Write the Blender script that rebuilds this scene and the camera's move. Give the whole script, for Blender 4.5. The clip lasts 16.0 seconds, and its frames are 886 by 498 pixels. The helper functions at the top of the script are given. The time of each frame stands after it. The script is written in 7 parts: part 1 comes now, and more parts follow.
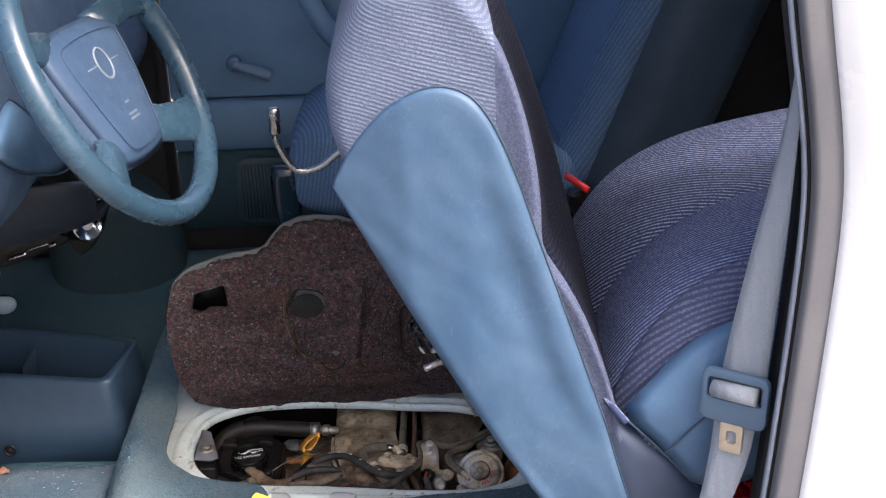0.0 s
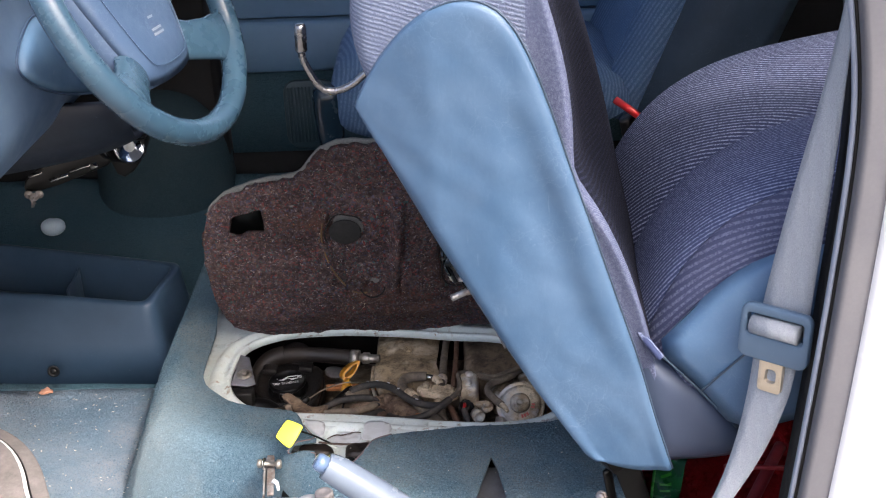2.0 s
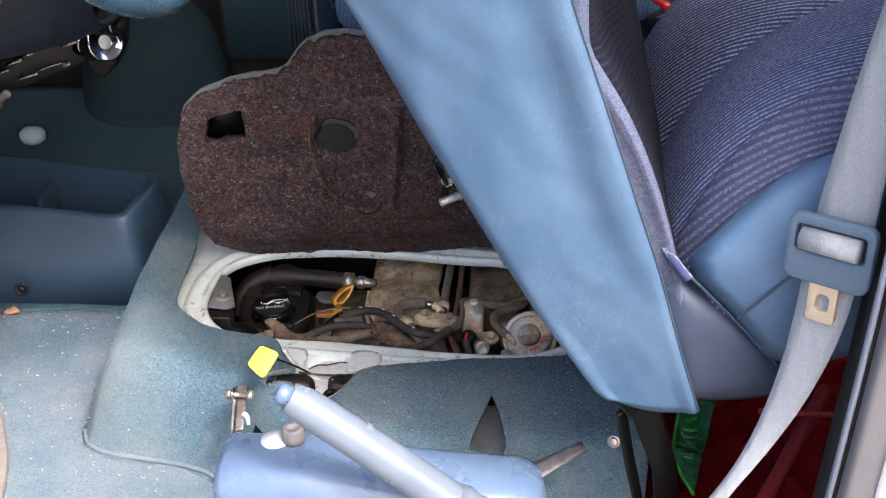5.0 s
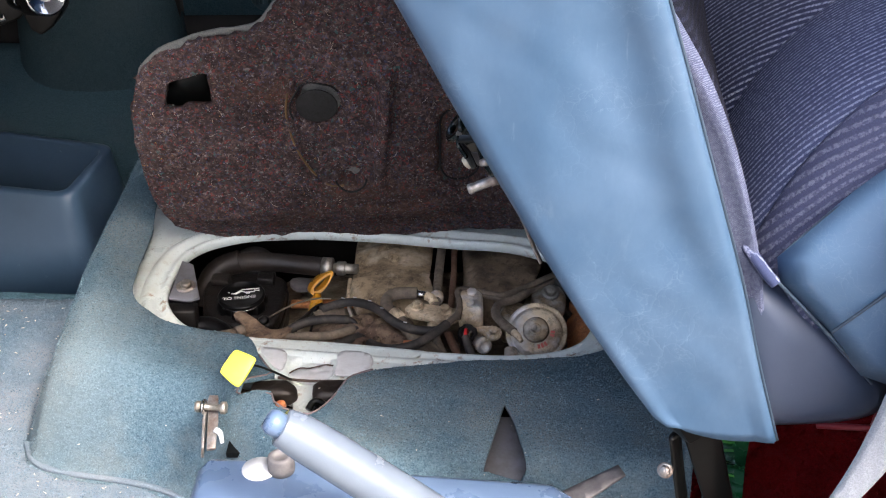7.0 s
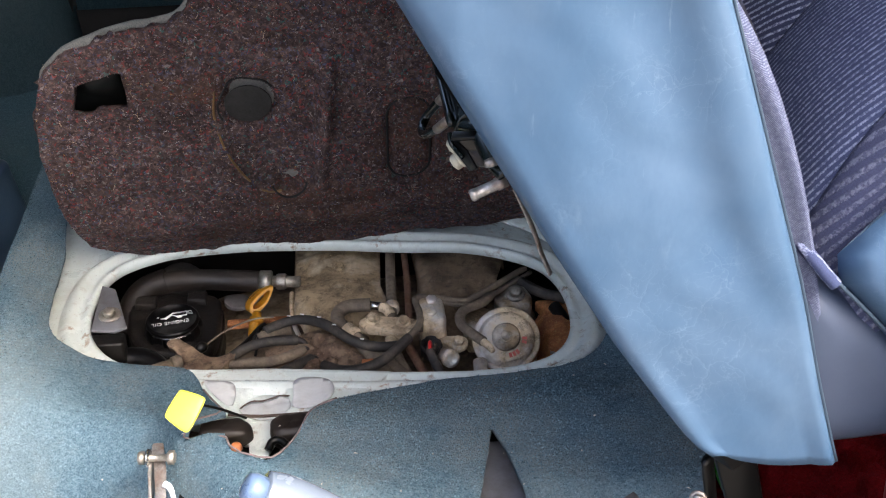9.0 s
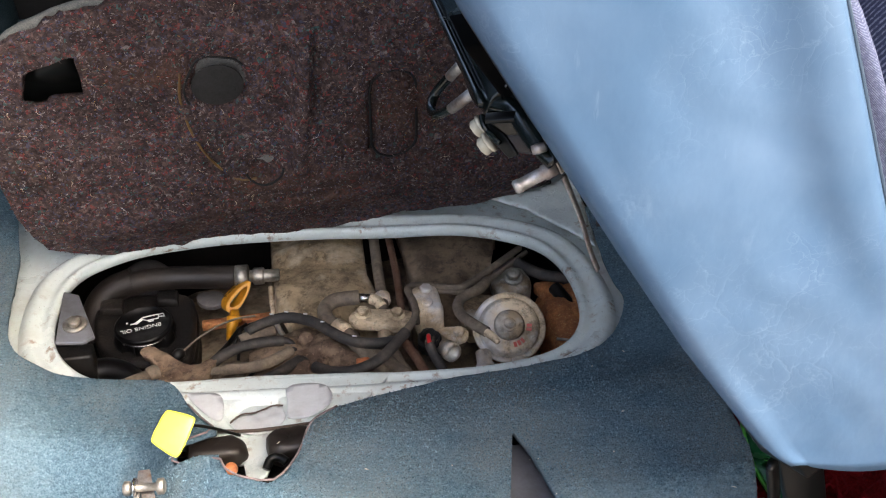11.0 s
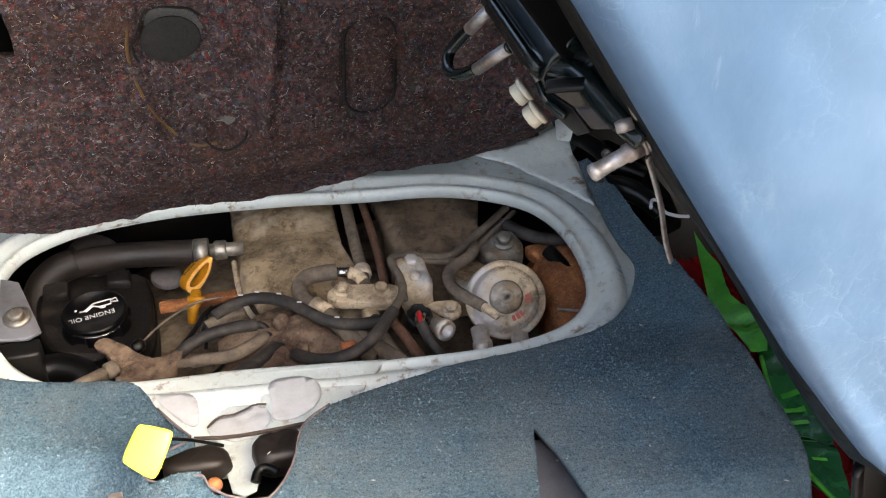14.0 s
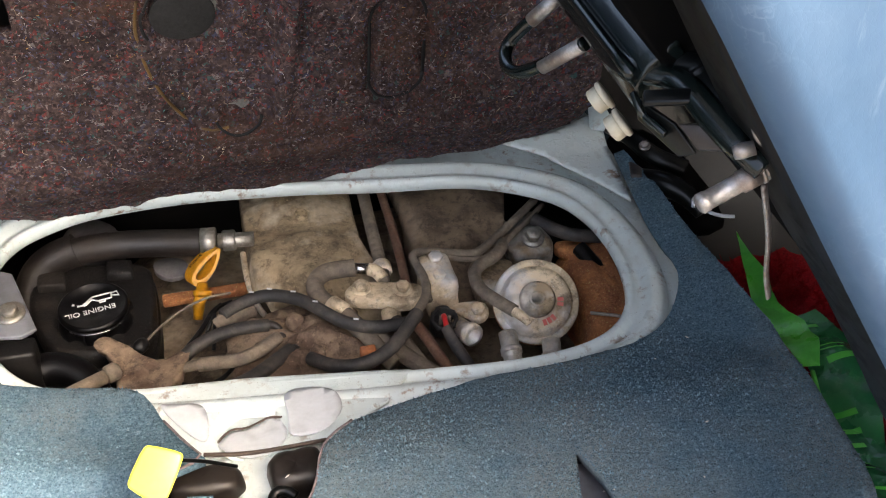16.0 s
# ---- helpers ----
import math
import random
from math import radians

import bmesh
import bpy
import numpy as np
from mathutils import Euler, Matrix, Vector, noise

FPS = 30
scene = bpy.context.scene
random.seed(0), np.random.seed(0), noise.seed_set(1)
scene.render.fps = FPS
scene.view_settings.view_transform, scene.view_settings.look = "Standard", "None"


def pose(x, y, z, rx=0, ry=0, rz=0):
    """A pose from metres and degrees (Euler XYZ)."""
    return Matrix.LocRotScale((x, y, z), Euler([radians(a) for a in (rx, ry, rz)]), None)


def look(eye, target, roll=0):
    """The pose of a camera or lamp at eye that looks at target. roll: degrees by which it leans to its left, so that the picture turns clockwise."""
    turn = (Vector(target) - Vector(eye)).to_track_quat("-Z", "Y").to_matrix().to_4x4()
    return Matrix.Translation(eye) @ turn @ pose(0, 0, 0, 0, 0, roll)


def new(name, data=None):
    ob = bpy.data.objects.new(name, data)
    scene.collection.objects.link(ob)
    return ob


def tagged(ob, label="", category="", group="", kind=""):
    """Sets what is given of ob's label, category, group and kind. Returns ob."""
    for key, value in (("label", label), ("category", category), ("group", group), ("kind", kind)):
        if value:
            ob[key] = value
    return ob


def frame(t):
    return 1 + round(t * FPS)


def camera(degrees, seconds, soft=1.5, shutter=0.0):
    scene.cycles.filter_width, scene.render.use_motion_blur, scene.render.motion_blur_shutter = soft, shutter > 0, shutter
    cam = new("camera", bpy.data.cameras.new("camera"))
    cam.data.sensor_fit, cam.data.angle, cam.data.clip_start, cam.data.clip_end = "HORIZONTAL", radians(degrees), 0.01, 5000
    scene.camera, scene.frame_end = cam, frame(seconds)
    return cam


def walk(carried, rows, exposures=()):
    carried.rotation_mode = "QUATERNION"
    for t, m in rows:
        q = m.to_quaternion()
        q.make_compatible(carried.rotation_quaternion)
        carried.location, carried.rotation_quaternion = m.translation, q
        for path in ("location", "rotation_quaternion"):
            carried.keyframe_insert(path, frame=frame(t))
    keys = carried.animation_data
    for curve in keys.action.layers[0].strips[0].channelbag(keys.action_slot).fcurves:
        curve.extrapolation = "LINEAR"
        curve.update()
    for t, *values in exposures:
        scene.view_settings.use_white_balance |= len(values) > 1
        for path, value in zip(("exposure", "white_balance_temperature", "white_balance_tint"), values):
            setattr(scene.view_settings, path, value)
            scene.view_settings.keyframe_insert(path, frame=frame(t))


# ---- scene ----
cam = camera(42.0, 16.0, soft=1.15)
PATH = [
    (0, (0.128, -1.527, 1.021), (0.196, 0.325, 0.27), -1.7),
    (0.5, (0.139, -1.518, 1.012), (0.173, 0.325, 0.237), -1.8),
    (1, (0.151, -1.507, 1.007), (0.152, 0.325, 0.203), -2.0),
    (1.5, (0.164, -1.495, 0.999), (0.132, 0.325, 0.17), -2.2),
    (2, (0.178, -1.477, 0.993), (0.117, 0.328, 0.134), -2.5),
    (2.5, (0.191, -1.456, 0.977), (0.107, 0.338, 0.096), -2.7),
    (3, (0.201, -1.43, 0.949), (0.1, 0.356, 0.056), -2.5),
    (3.5, (0.206, -1.403, 0.927), (0.092, 0.376, 0.02), -2.3),
    (4, (0.207, -1.374, 0.906), (0.082, 0.399, -0.012), -2.2),
    (4.5, (0.213, -1.341, 0.882), (0.081, 0.424, -0.047), -2.2),
    (5, (0.213, -1.306, 0.863), (0.095, 0.451, -0.085), -2.1),
    (5.2, (0.211, -1.29, 0.854), (0.102, 0.464, -0.102), -2.0),
    (7.3, (0.12, -1.09, 0.783), (0.124, 0.636, -0.228), -0.6),
    (7.5, (0.11, -1.072, 0.777), (0.135, 0.652, -0.237), -0.7),
    (8, (0.093, -1.037, 0.768), (0.163, 0.68, -0.256), -0.9),
    (8.5, (0.079, -1.007, 0.752), (0.196, 0.706, -0.273), -1.1),
    (9, (0.067, -0.981, 0.741), (0.225, 0.725, -0.29), -1.2),
    (11.5, (0.012, -0.849, 0.7), (0.283, 0.797, -0.403), -2.4),
    (12, (0.004, -0.826, 0.693), (0.295, 0.805, -0.428), -2.4),
    (12.5, (-0.005, -0.803, 0.685), (0.31, 0.809, -0.456), -2.2),
    (13, (-0.01, -0.782, 0.677), (0.325, 0.812, -0.483), -2.2),
    (13.5, (-0.015, -0.761, 0.672), (0.338, 0.818, -0.503), -2.0),
    (14, (-0.02, -0.739, 0.668), (0.348, 0.829, -0.518), -1.7),
    (14.5, (-0.024, -0.715, 0.664), (0.354, 0.843, -0.532), -1.3),
    (15, (-0.029, -0.692, 0.656), (0.354, 0.858, -0.547), -0.9),
    (15.5, (-0.031, -0.672, 0.651), (0.348, 0.868, -0.567), -0.5),
    (16, (-0.035, -0.652, 0.644), (0.343, 0.877, -0.589), -0.1),
]
walk(cam, [(t, look(eye, target, roll)) for t, eye, target, roll in PATH], [(0, 1.65, 6150, 14), (3, 1.97, 6200, 14), (5, 2.0, 6250, 14), (9, 2.15, 6350, 12), (12.5, 2.45, 6700, 11), (16, 2.68, 6900, 11)])

# ---- light ----
world = bpy.data.worlds.new("sky")
scene.world = world
world.use_nodes = True
wn = world.node_tree
wbg = wn.nodes["Background"]
sky = wn.nodes.new("ShaderNodeTexSky")
sky.sky_type = "NISHITA"
sky.sun_disc = False
sky.sun_elevation = radians(50)
sky.sun_rotation = radians(136)
sky.air_density, sky.dust_density, sky.ozone_density = 1.0, 8.0, 0.3
wn.links.new(sky.outputs[0], wbg.inputs[0])
wbg.inputs[1].default_value = 0.15
sun = new("sun", bpy.data.lights.new("sun", "SUN"))
sun.data.energy = 1.15
sun.data.angle = radians(6)
sun.data.color = (1.0, 0.96, 0.9)
sun.matrix_world = look((0.44, -0.46, 0.77), (0, 0, 0))

# ---- materials ----
def rgb(*c):
    return (*c, 1.0)


class Nodes:
    """A short builder for one node material."""

    def __init__(self, name):
        self.m = bpy.data.materials.new(name)
        self.m.use_nodes = True
        self.t = self.m.node_tree
        self.p = self.t.nodes["Principled BSDF"]
        self.co = self.add("ShaderNodeTexCoord").outputs["Object"]

    def add(self, kind, **values):
        n = self.t.nodes.new(kind)
        for k, v in values.items():
            n.inputs[k].default_value = v
        return n

    def link(self, a, b):
        self.t.links.new(a, b)

    def noise(self, scale, detail=4.0, rough=0.6, stretch=None):
        n = self.add("ShaderNodeTexNoise", Scale=scale, Detail=detail, Roughness=rough)
        co = self.co
        if stretch:
            mp = self.add("ShaderNodeMapping")
            mp.inputs["Scale"].default_value = stretch
            self.link(co, mp.inputs[0])
            co = mp.outputs[0]
        self.link(co, n.inputs["Vector"])
        return n.outputs["Fac"]

    def ramp(self, fac, *stops):
        r = self.add("ShaderNodeValToRGB")
        e = r.color_ramp.elements
        while len(e) < len(stops):
            e.new(0.5)
        for el, (pos, col) in zip(e, stops):
            el.position, el.color = pos, rgb(*col) if len(col) == 3 else col
        self.link(fac, r.inputs[0])
        return r.outputs[0]

    def mix(self, fac, a, b, mode="MIX"):
        n = self.t.nodes.new("ShaderNodeMix")
        n.data_type, n.blend_type = "RGBA", mode
        for sock, v in ((n.inputs[0], fac), (n.inputs[6], a), (n.inputs[7], b)):
            if isinstance(v, (int, float)):
                sock.default_value = v
            elif isinstance(v, tuple):
                sock.default_value = rgb(*v)
            else:
                self.link(v, sock)
        return n.outputs[2]

    def math(self, op, a, b=0.0):
        n = self.t.nodes.new("ShaderNodeMath")
        n.operation = op
        for sock, v in ((n.inputs[0], a), (n.inputs[1], b)):
            if isinstance(v, (int, float)):
                sock.default_value = v
            else:
                self.link(v, sock)
        return n.outputs[0]

    def dot(self, v):
        n = self.t.nodes.new("ShaderNodeVectorMath")
        n.operation = "DOT_PRODUCT"
        self.link(self.co, n.inputs[0])
        n.inputs[1].default_value = v
        return n.outputs["Value"]

    def bump(self, height, strength=0.3, distance=0.002):
        b = self.add("ShaderNodeBump", Strength=strength, Distance=distance)
        self.link(height, b.inputs["Height"])
        old = self.p.inputs["Normal"].links
        if old:
            self.link(old[0].from_socket, b.inputs["Normal"])
        self.link(b.outputs[0], self.p.inputs["Normal"])

    def done(self, color=None, rough=0.5, metal=0.0, spec=0.5):
        if color is not None:
            if isinstance(color, tuple):
                self.p.inputs["Base Color"].default_value = rgb(*color)
            else:
                self.link(color, self.p.inputs["Base Color"])
        if isinstance(rough, (int, float)):
            self.p.inputs["Roughness"].default_value = rough
        else:
            self.link(rough, self.p.inputs["Roughness"])
        self.p.inputs["Metallic"].default_value = metal
        self.p.inputs["Specular IOR Level"].default_value = spec
        return self.m


def worn(name, base, dirt, amount=0.45, scale=25.0, rough=0.5, metal=0.0, grain=400.0, bump=0.15, spec=0.5):
    """A surface with broad dirt and fine grain."""
    n = Nodes(name)
    broad = n.ramp(n.noise(scale, 6), (amount - 0.12, (0, 0, 0)), (amount + 0.22, (1, 1, 1)))
    fine = n.noise(grain, 3)
    c = n.mix(broad, base, dirt)
    c = n.mix(0.35, c, n.mix(fine, (0.35, 0.35, 0.35), (0.65, 0.65, 0.65)), "OVERLAY")
    if bump > 0.08:
        mid = n.ramp(n.noise(scale * 4.5, 8, 0.75), (0.36, (0, 0, 0)), (0.62, (1, 1, 1)))
        c = n.mix(mid, n.mix(0.5, c, tuple(0.35 * x for x in base)), c)
        spots = n.ramp(n.noise(scale * 11, 3), (0.6, (0, 0, 0)), (0.68, (1, 1, 1)))
        c = n.mix(n.math("MULTIPLY", spots, 0.55 if bump > 0.3 else 0.08), c, tuple(min(0.8, 1.6 * x + 0.03) for x in dirt))
        n.bump(mid, bump * 0.8, 0.0015)
    n.bump(fine, bump, 0.001)
    n.bump(broad, bump * 0.6, 0.002)
    r = n.math("MULTIPLY_ADD", broad, 0.25)
    n.t.nodes[-1].inputs[2].default_value = rough
    return n.done(c, r, metal, spec)


def vinyl(name, base, light, rough=0.42):
    """Soft grained vinyl with scuffs and creases."""
    n = Nodes(name)
    broad = n.ramp(n.noise(9, 5), (0.35, (0, 0, 0)), (0.7, (1, 1, 1)))
    c = n.mix(broad, base, light)
    sc = n.ramp(n.noise(35, 8, 0.7, (1, 1, 0.35)), (0.62, (0, 0, 0)), (0.72, (1, 1, 1)))
    c = n.mix(n.math("MULTIPLY", sc, 0.05), c, (0.5, 0.6, 0.68))
    v = n.add("ShaderNodeTexVoronoi", Scale=620.0)
    v.feature = "DISTANCE_TO_EDGE"
    n.link(n.co, v.inputs["Vector"])
    n.bump(n.math("MINIMUM", v.outputs["Distance"], 0.12), 0.1, 0.001)
    v2 = n.add("ShaderNodeTexVoronoi", Scale=26.0)
    v2.feature = "DISTANCE_TO_EDGE"
    wob = n.add("ShaderNodeTexNoise", Scale=30.0, Detail=6.0)
    n.link(n.co, wob.inputs["Vector"])
    mv = n.t.nodes.new("ShaderNodeVectorMath")
    mv.operation = "MULTIPLY_ADD"
    n.link(wob.outputs["Color"], mv.inputs[0])
    mv.inputs[1].default_value = (0.05, 0.05, 0.05)
    n.link(n.co, mv.inputs[2])
    n.link(mv.outputs[0], v2.inputs["Vector"])
    where = n.ramp(n.noise(8, 4), (0.44, (0.04,) * 3), (0.62, (1, 1, 1)))
    n.bump(n.math("MULTIPLY", n.math("MINIMUM", v2.outputs["Distance"], 0.05), where), 0.35, 0.003)
    line = n.math("MULTIPLY", n.ramp(v2.outputs["Distance"], (0.0, (1, 1, 1)), (0.014, (0, 0, 0))), where)
    c = n.mix(n.math("MULTIPLY", line, 0.08), c, (0.38, 0.48, 0.58))
    v3 = n.add("ShaderNodeTexVoronoi", Scale=95.0)
    v3.feature = "DISTANCE_TO_EDGE"
    n.link(mv.outputs[0], v3.inputs["Vector"])
    n.bump(n.math("MULTIPLY", n.math("MINIMUM", v3.outputs["Distance"], 0.06), where), 0.2, 0.0015)
    line2 = n.math("MULTIPLY", n.ramp(v3.outputs["Distance"], (0.0, (1, 1, 1)), (0.024, (0, 0, 0))), where)
    c = n.mix(n.math("MULTIPLY", line2, 0.08), c, (0.42, 0.52, 0.62))
    scratch = n.ramp(n.noise(120, 5, 0.7, (1, 1, 0.12)), (0.66, (0, 0, 0)), (0.72, (1, 1, 1)))
    c = n.mix(n.math("MULTIPLY", scratch, 0.06), c, (0.5, 0.58, 0.66))
    n.bump(n.noise(13, 5, 0.6, (1, 1, 0.7)), 0.26, 0.005)
    return n.done(c, n.ramp(n.noise(60, 4), (0.3, (rough - 0.08,) * 3), (0.7, (rough + 0.1,) * 3)), 0, 0.5)


def ribbed(name, dark, light, way, pitch, mixdown=0.5, depth=0.0012, wobble=1.2, duty=0.3):
    """Woven upholstery: bands of thread across `way`, one per `pitch` metres."""
    n = Nodes(name)
    if len(way) == 2:
        uv = n.t.nodes.new("ShaderNodeVectorMath")
        uv.operation = "DOT_PRODUCT"
        n.link(n.add("ShaderNodeTexCoord").outputs["UV"], uv.inputs[0])
        uv.inputs[1].default_value = Vector((*way, 0)).normalized()
        s = n.math("MULTIPLY", uv.outputs["Value"], 2 * math.pi / pitch)
    else:
        s = n.math("MULTIPLY", n.dot(tuple(Vector(way).normalized())), 2 * math.pi / pitch)
    s = n.math("ADD", s, n.math("MULTIPLY", n.noise(14, 2), wobble))
    s = n.math("ADD", s, n.math("MULTIPLY", n.noise(450, 2), 2.2))
    w = n.math("SINE", s)
    band = n.ramp(n.math("MULTIPLY_ADD", w, 0.5), (duty, (0, 0, 0)), (duty + 0.4, (1, 1, 1)))
    n.t.nodes[-2].inputs[2].default_value = 0.5
    band = n.math("MULTIPLY", band, n.ramp(n.noise(330, 2), (0.4, (0.25,) * 3), (0.56, (1, 1, 1))))
    th = n.noise(900, 2, 0.8)
    c = n.mix(n.math("MULTIPLY", band, mixdown), dark, light)
    c = n.mix(0.55, c, n.mix(n.ramp(th, (0.3, (0.25,) * 3), (0.7, (0.75,) * 3)), (0.1, 0.1, 0.1), (0.9, 0.9, 0.9)), "OVERLAY")
    c = n.mix(n.math("MULTIPLY", n.noise(6, 4), 0.14), c, light)
    n.bump(band, 0.7, depth)
    n.bump(th, 0.5, 0.0008)
    return n.done(c, 0.92, 0, 0.2)


def felt(name):
    """Recycled-fibre felt: brown, with flecks of many colours."""
    n = Nodes(name)
    v = n.add("ShaderNodeTexVoronoi", Scale=340.0)
    wob = n.add("ShaderNodeTexNoise", Scale=220.0, Detail=4.0)
    n.link(n.co, wob.inputs["Vector"])
    mv = n.t.nodes.new("ShaderNodeVectorMath")
    mv.operation = "MULTIPLY_ADD"
    n.link(wob.outputs["Color"], mv.inputs[0])
    mv.inputs[1].default_value = (0.012, 0.012, 0.012)
    n.link(n.co, mv.inputs[2])
    n.link(mv.outputs[0], v.inputs["Vector"])
    hs = n.add("ShaderNodeSeparateColor")
    n.link(v.outputs["Color"], hs.inputs[0])
    flecks = n.ramp(hs.outputs[0], (0.0, (0.047, 0.031, 0.035)), (0.38, (0.1, 0.068, 0.072)), (0.56, (0.078, 0.06, 0.08)),
                    (0.7, (0.2, 0.132, 0.125)), (0.81, (0.0825, 0.0975, 0.18)), (0.89, (0.31, 0.058, 0.058)), (0.95, (0.375, 0.345, 0.345)),
                    (0.98, (0.0525, 0.18, 0.18)))
    n.t.nodes[-1].color_ramp.interpolation = "CONSTANT"
    c = n.mix(n.noise(900, 3), flecks, n.mix(0.4, flecks, (0.125, 0.094, 0.092)))
    matted = n.ramp(n.noise(120, 5, 0.7), (0.42, (0, 0, 0)), (0.6, (1, 1, 1)))
    c = n.mix(matted, n.mix(0.3, c, (0.014, 0.010, 0.010)), n.mix(0.22, c, (0.25, 0.175, 0.14)))
    n.bump(matted, 0.6, 0.003)
    stain = n.ramp(n.noise(6, 7, 0.6, (0.7, 1, 1.5)), (0.42, (0, 0, 0)), (0.6, (1, 1, 1)))
    c = n.mix(n.math("MULTIPLY", stain, 0.75), c, n.mix(0.62, c, (0.014, 0.011, 0.011)))
    rusty = n.ramp(n.noise(5, 5, 0.6, (1, 1, 1.7)), (0.55, (0, 0, 0)), (0.75, (1, 1, 1)))
    c = n.mix(n.math("MULTIPLY", rusty, 0.5), c, (0.15, 0.075, 0.04))
    n.bump(n.noise(350, 5, 0.8), 0.9, 0.003)
    n.bump(n.noise(60, 4), 0.5, 0.004)
    return n.done(c, 0.97, 0, 0.15)


def carpet(name, a, b, dust, dusty=0.5, trodden=None):
    """Needle-punch car carpet with dust trodden in."""
    n = Nodes(name)
    fib = n.noise(520, 5, 0.85)
    clump = n.noise(150, 4, 0.7, (1, 1.8, 1))
    c = n.mix(n.ramp(fib, (0.35, (0, 0, 0)), (0.68, (1, 1, 1))), a, b)
    c = n.mix(n.math("MULTIPLY", n.ramp(clump, (0.4, (0, 0, 0)), (0.65, (1, 1, 1))), 0.35), c, a)
    dirt = n.ramp(n.noise(7, 7, 0.65), (dusty - 0.1, (0, 0, 0)), (dusty + 0.2, (1, 1, 1)))
    c = n.mix(n.math("MULTIPLY", dirt, 0.6), c, n.mix(fib, dust, tuple(0.6 * x for x in dust)))
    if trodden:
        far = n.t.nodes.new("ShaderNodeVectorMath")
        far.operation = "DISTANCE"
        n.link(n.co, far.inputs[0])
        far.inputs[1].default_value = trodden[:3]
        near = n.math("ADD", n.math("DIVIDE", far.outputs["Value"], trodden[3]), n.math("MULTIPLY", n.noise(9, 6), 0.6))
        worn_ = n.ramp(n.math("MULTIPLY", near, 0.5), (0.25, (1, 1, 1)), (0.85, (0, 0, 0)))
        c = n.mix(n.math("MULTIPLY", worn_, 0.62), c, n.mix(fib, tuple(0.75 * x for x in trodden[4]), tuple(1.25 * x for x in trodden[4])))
    rib = n.math("SINE", n.math("ADD", n.math("MULTIPLY", n.dot((0.1, 1, 0.9)), 1500.0), n.math("MULTIPLY", n.noise(60, 3), 9.0)))
    n.bump(rib, 0.1, 0.0006)
    n.bump(fib, 0.8, 0.0025)
    n.bump(clump, 0.6, 0.003)
    return n.done(c, 0.98, 0, 0.1)


def pile(name, stops, trodden=None, dust=(0.3, 0.32, 0.34), amount=0.7, clumped=True, ribbing=0.0):
    """Loose fibres, each with a colour of its own; trodden: centre and radius of a dusty stretch."""
    n = Nodes(name)
    one = n.add("ShaderNodeNewGeometry").outputs["Random Per Island"]
    c = n.ramp(n.math("ADD", n.math("MULTIPLY", one, 0.5), n.math("SUBTRACT", n.math("MULTIPLY", n.noise(230, 2), 1.3), 0.4)) if clumped else one, *stops)
    n.t.nodes[-1].color_ramp.interpolation = "CONSTANT"
    matted = n.ramp(n.noise(110, 5, 0.7), (0.4, (0, 0, 0)), (0.6, (1, 1, 1)))
    c = n.mix(matted, n.mix(0.25, c, tuple(0.1 * x for x in dust)), n.mix(0.1, c, dust))
    c = n.mix(n.math("MULTIPLY", n.ramp(n.noise(9, 6, 0.65), (0.45, (0, 0, 0)), (0.7, (1, 1, 1))), 0.2), c, tuple(0.6 * x for x in dust))
    if trodden:
        far = n.t.nodes.new("ShaderNodeVectorMath")
        far.operation = "DISTANCE"
        n.link(n.co, far.inputs[0])
        far.inputs[1].default_value = trodden[:3]
        near = n.math("ADD", n.math("DIVIDE", far.outputs["Value"], trodden[3]), n.math("MULTIPLY", n.noise(9, 6), 0.6))
        c = n.mix(n.math("MULTIPLY", n.ramp(n.math("MULTIPLY", near, 0.5), (0.25, (1, 1, 1)), (0.85, (0, 0, 0))), amount), c, n.mix(one, tuple(0.75 * x for x in dust), tuple(1.1 * x for x in dust)))
    rows = n.math("SINE", n.math("ADD", n.math("MULTIPLY", n.dot((0.25, 1, 0.8)), 1250.0), n.math("MULTIPLY", n.noise(70, 3), 11.0)))
    if ribbing:
        c = n.mix(n.math("MULTIPLY", n.ramp(rows, (0.1, (0, 0, 0)), (0.8, (1, 1, 1))), ribbing), c, n.mix(0.75, c, (0.01, 0.02, 0.03)))
    return n.done(c, 0.95, 0, 0.15)


def plastic(name, base, light, rough=0.38):
    n = Nodes(name)
    broad = n.noise(11, 6)
    c = n.mix(n.ramp(broad, (0.35, (0, 0, 0)), (0.75, (1, 1, 1))), base, light)
    sc = n.ramp(n.noise(90, 6, 0.75, (1, 0.3, 1)), (0.66, (0, 0, 0)), (0.76, (1, 1, 1)))
    c = n.mix(n.math("MULTIPLY", sc, 0.18), c, (0.5, 0.55, 0.6))
    n.bump(n.noise(800, 2), 0.12, 0.0006)
    return n.done(c, n.ramp(n.noise(25, 5), (0.3, (rough - 0.06,) * 3), (0.75, (rough + 0.14,) * 3)), 0, 0.5)


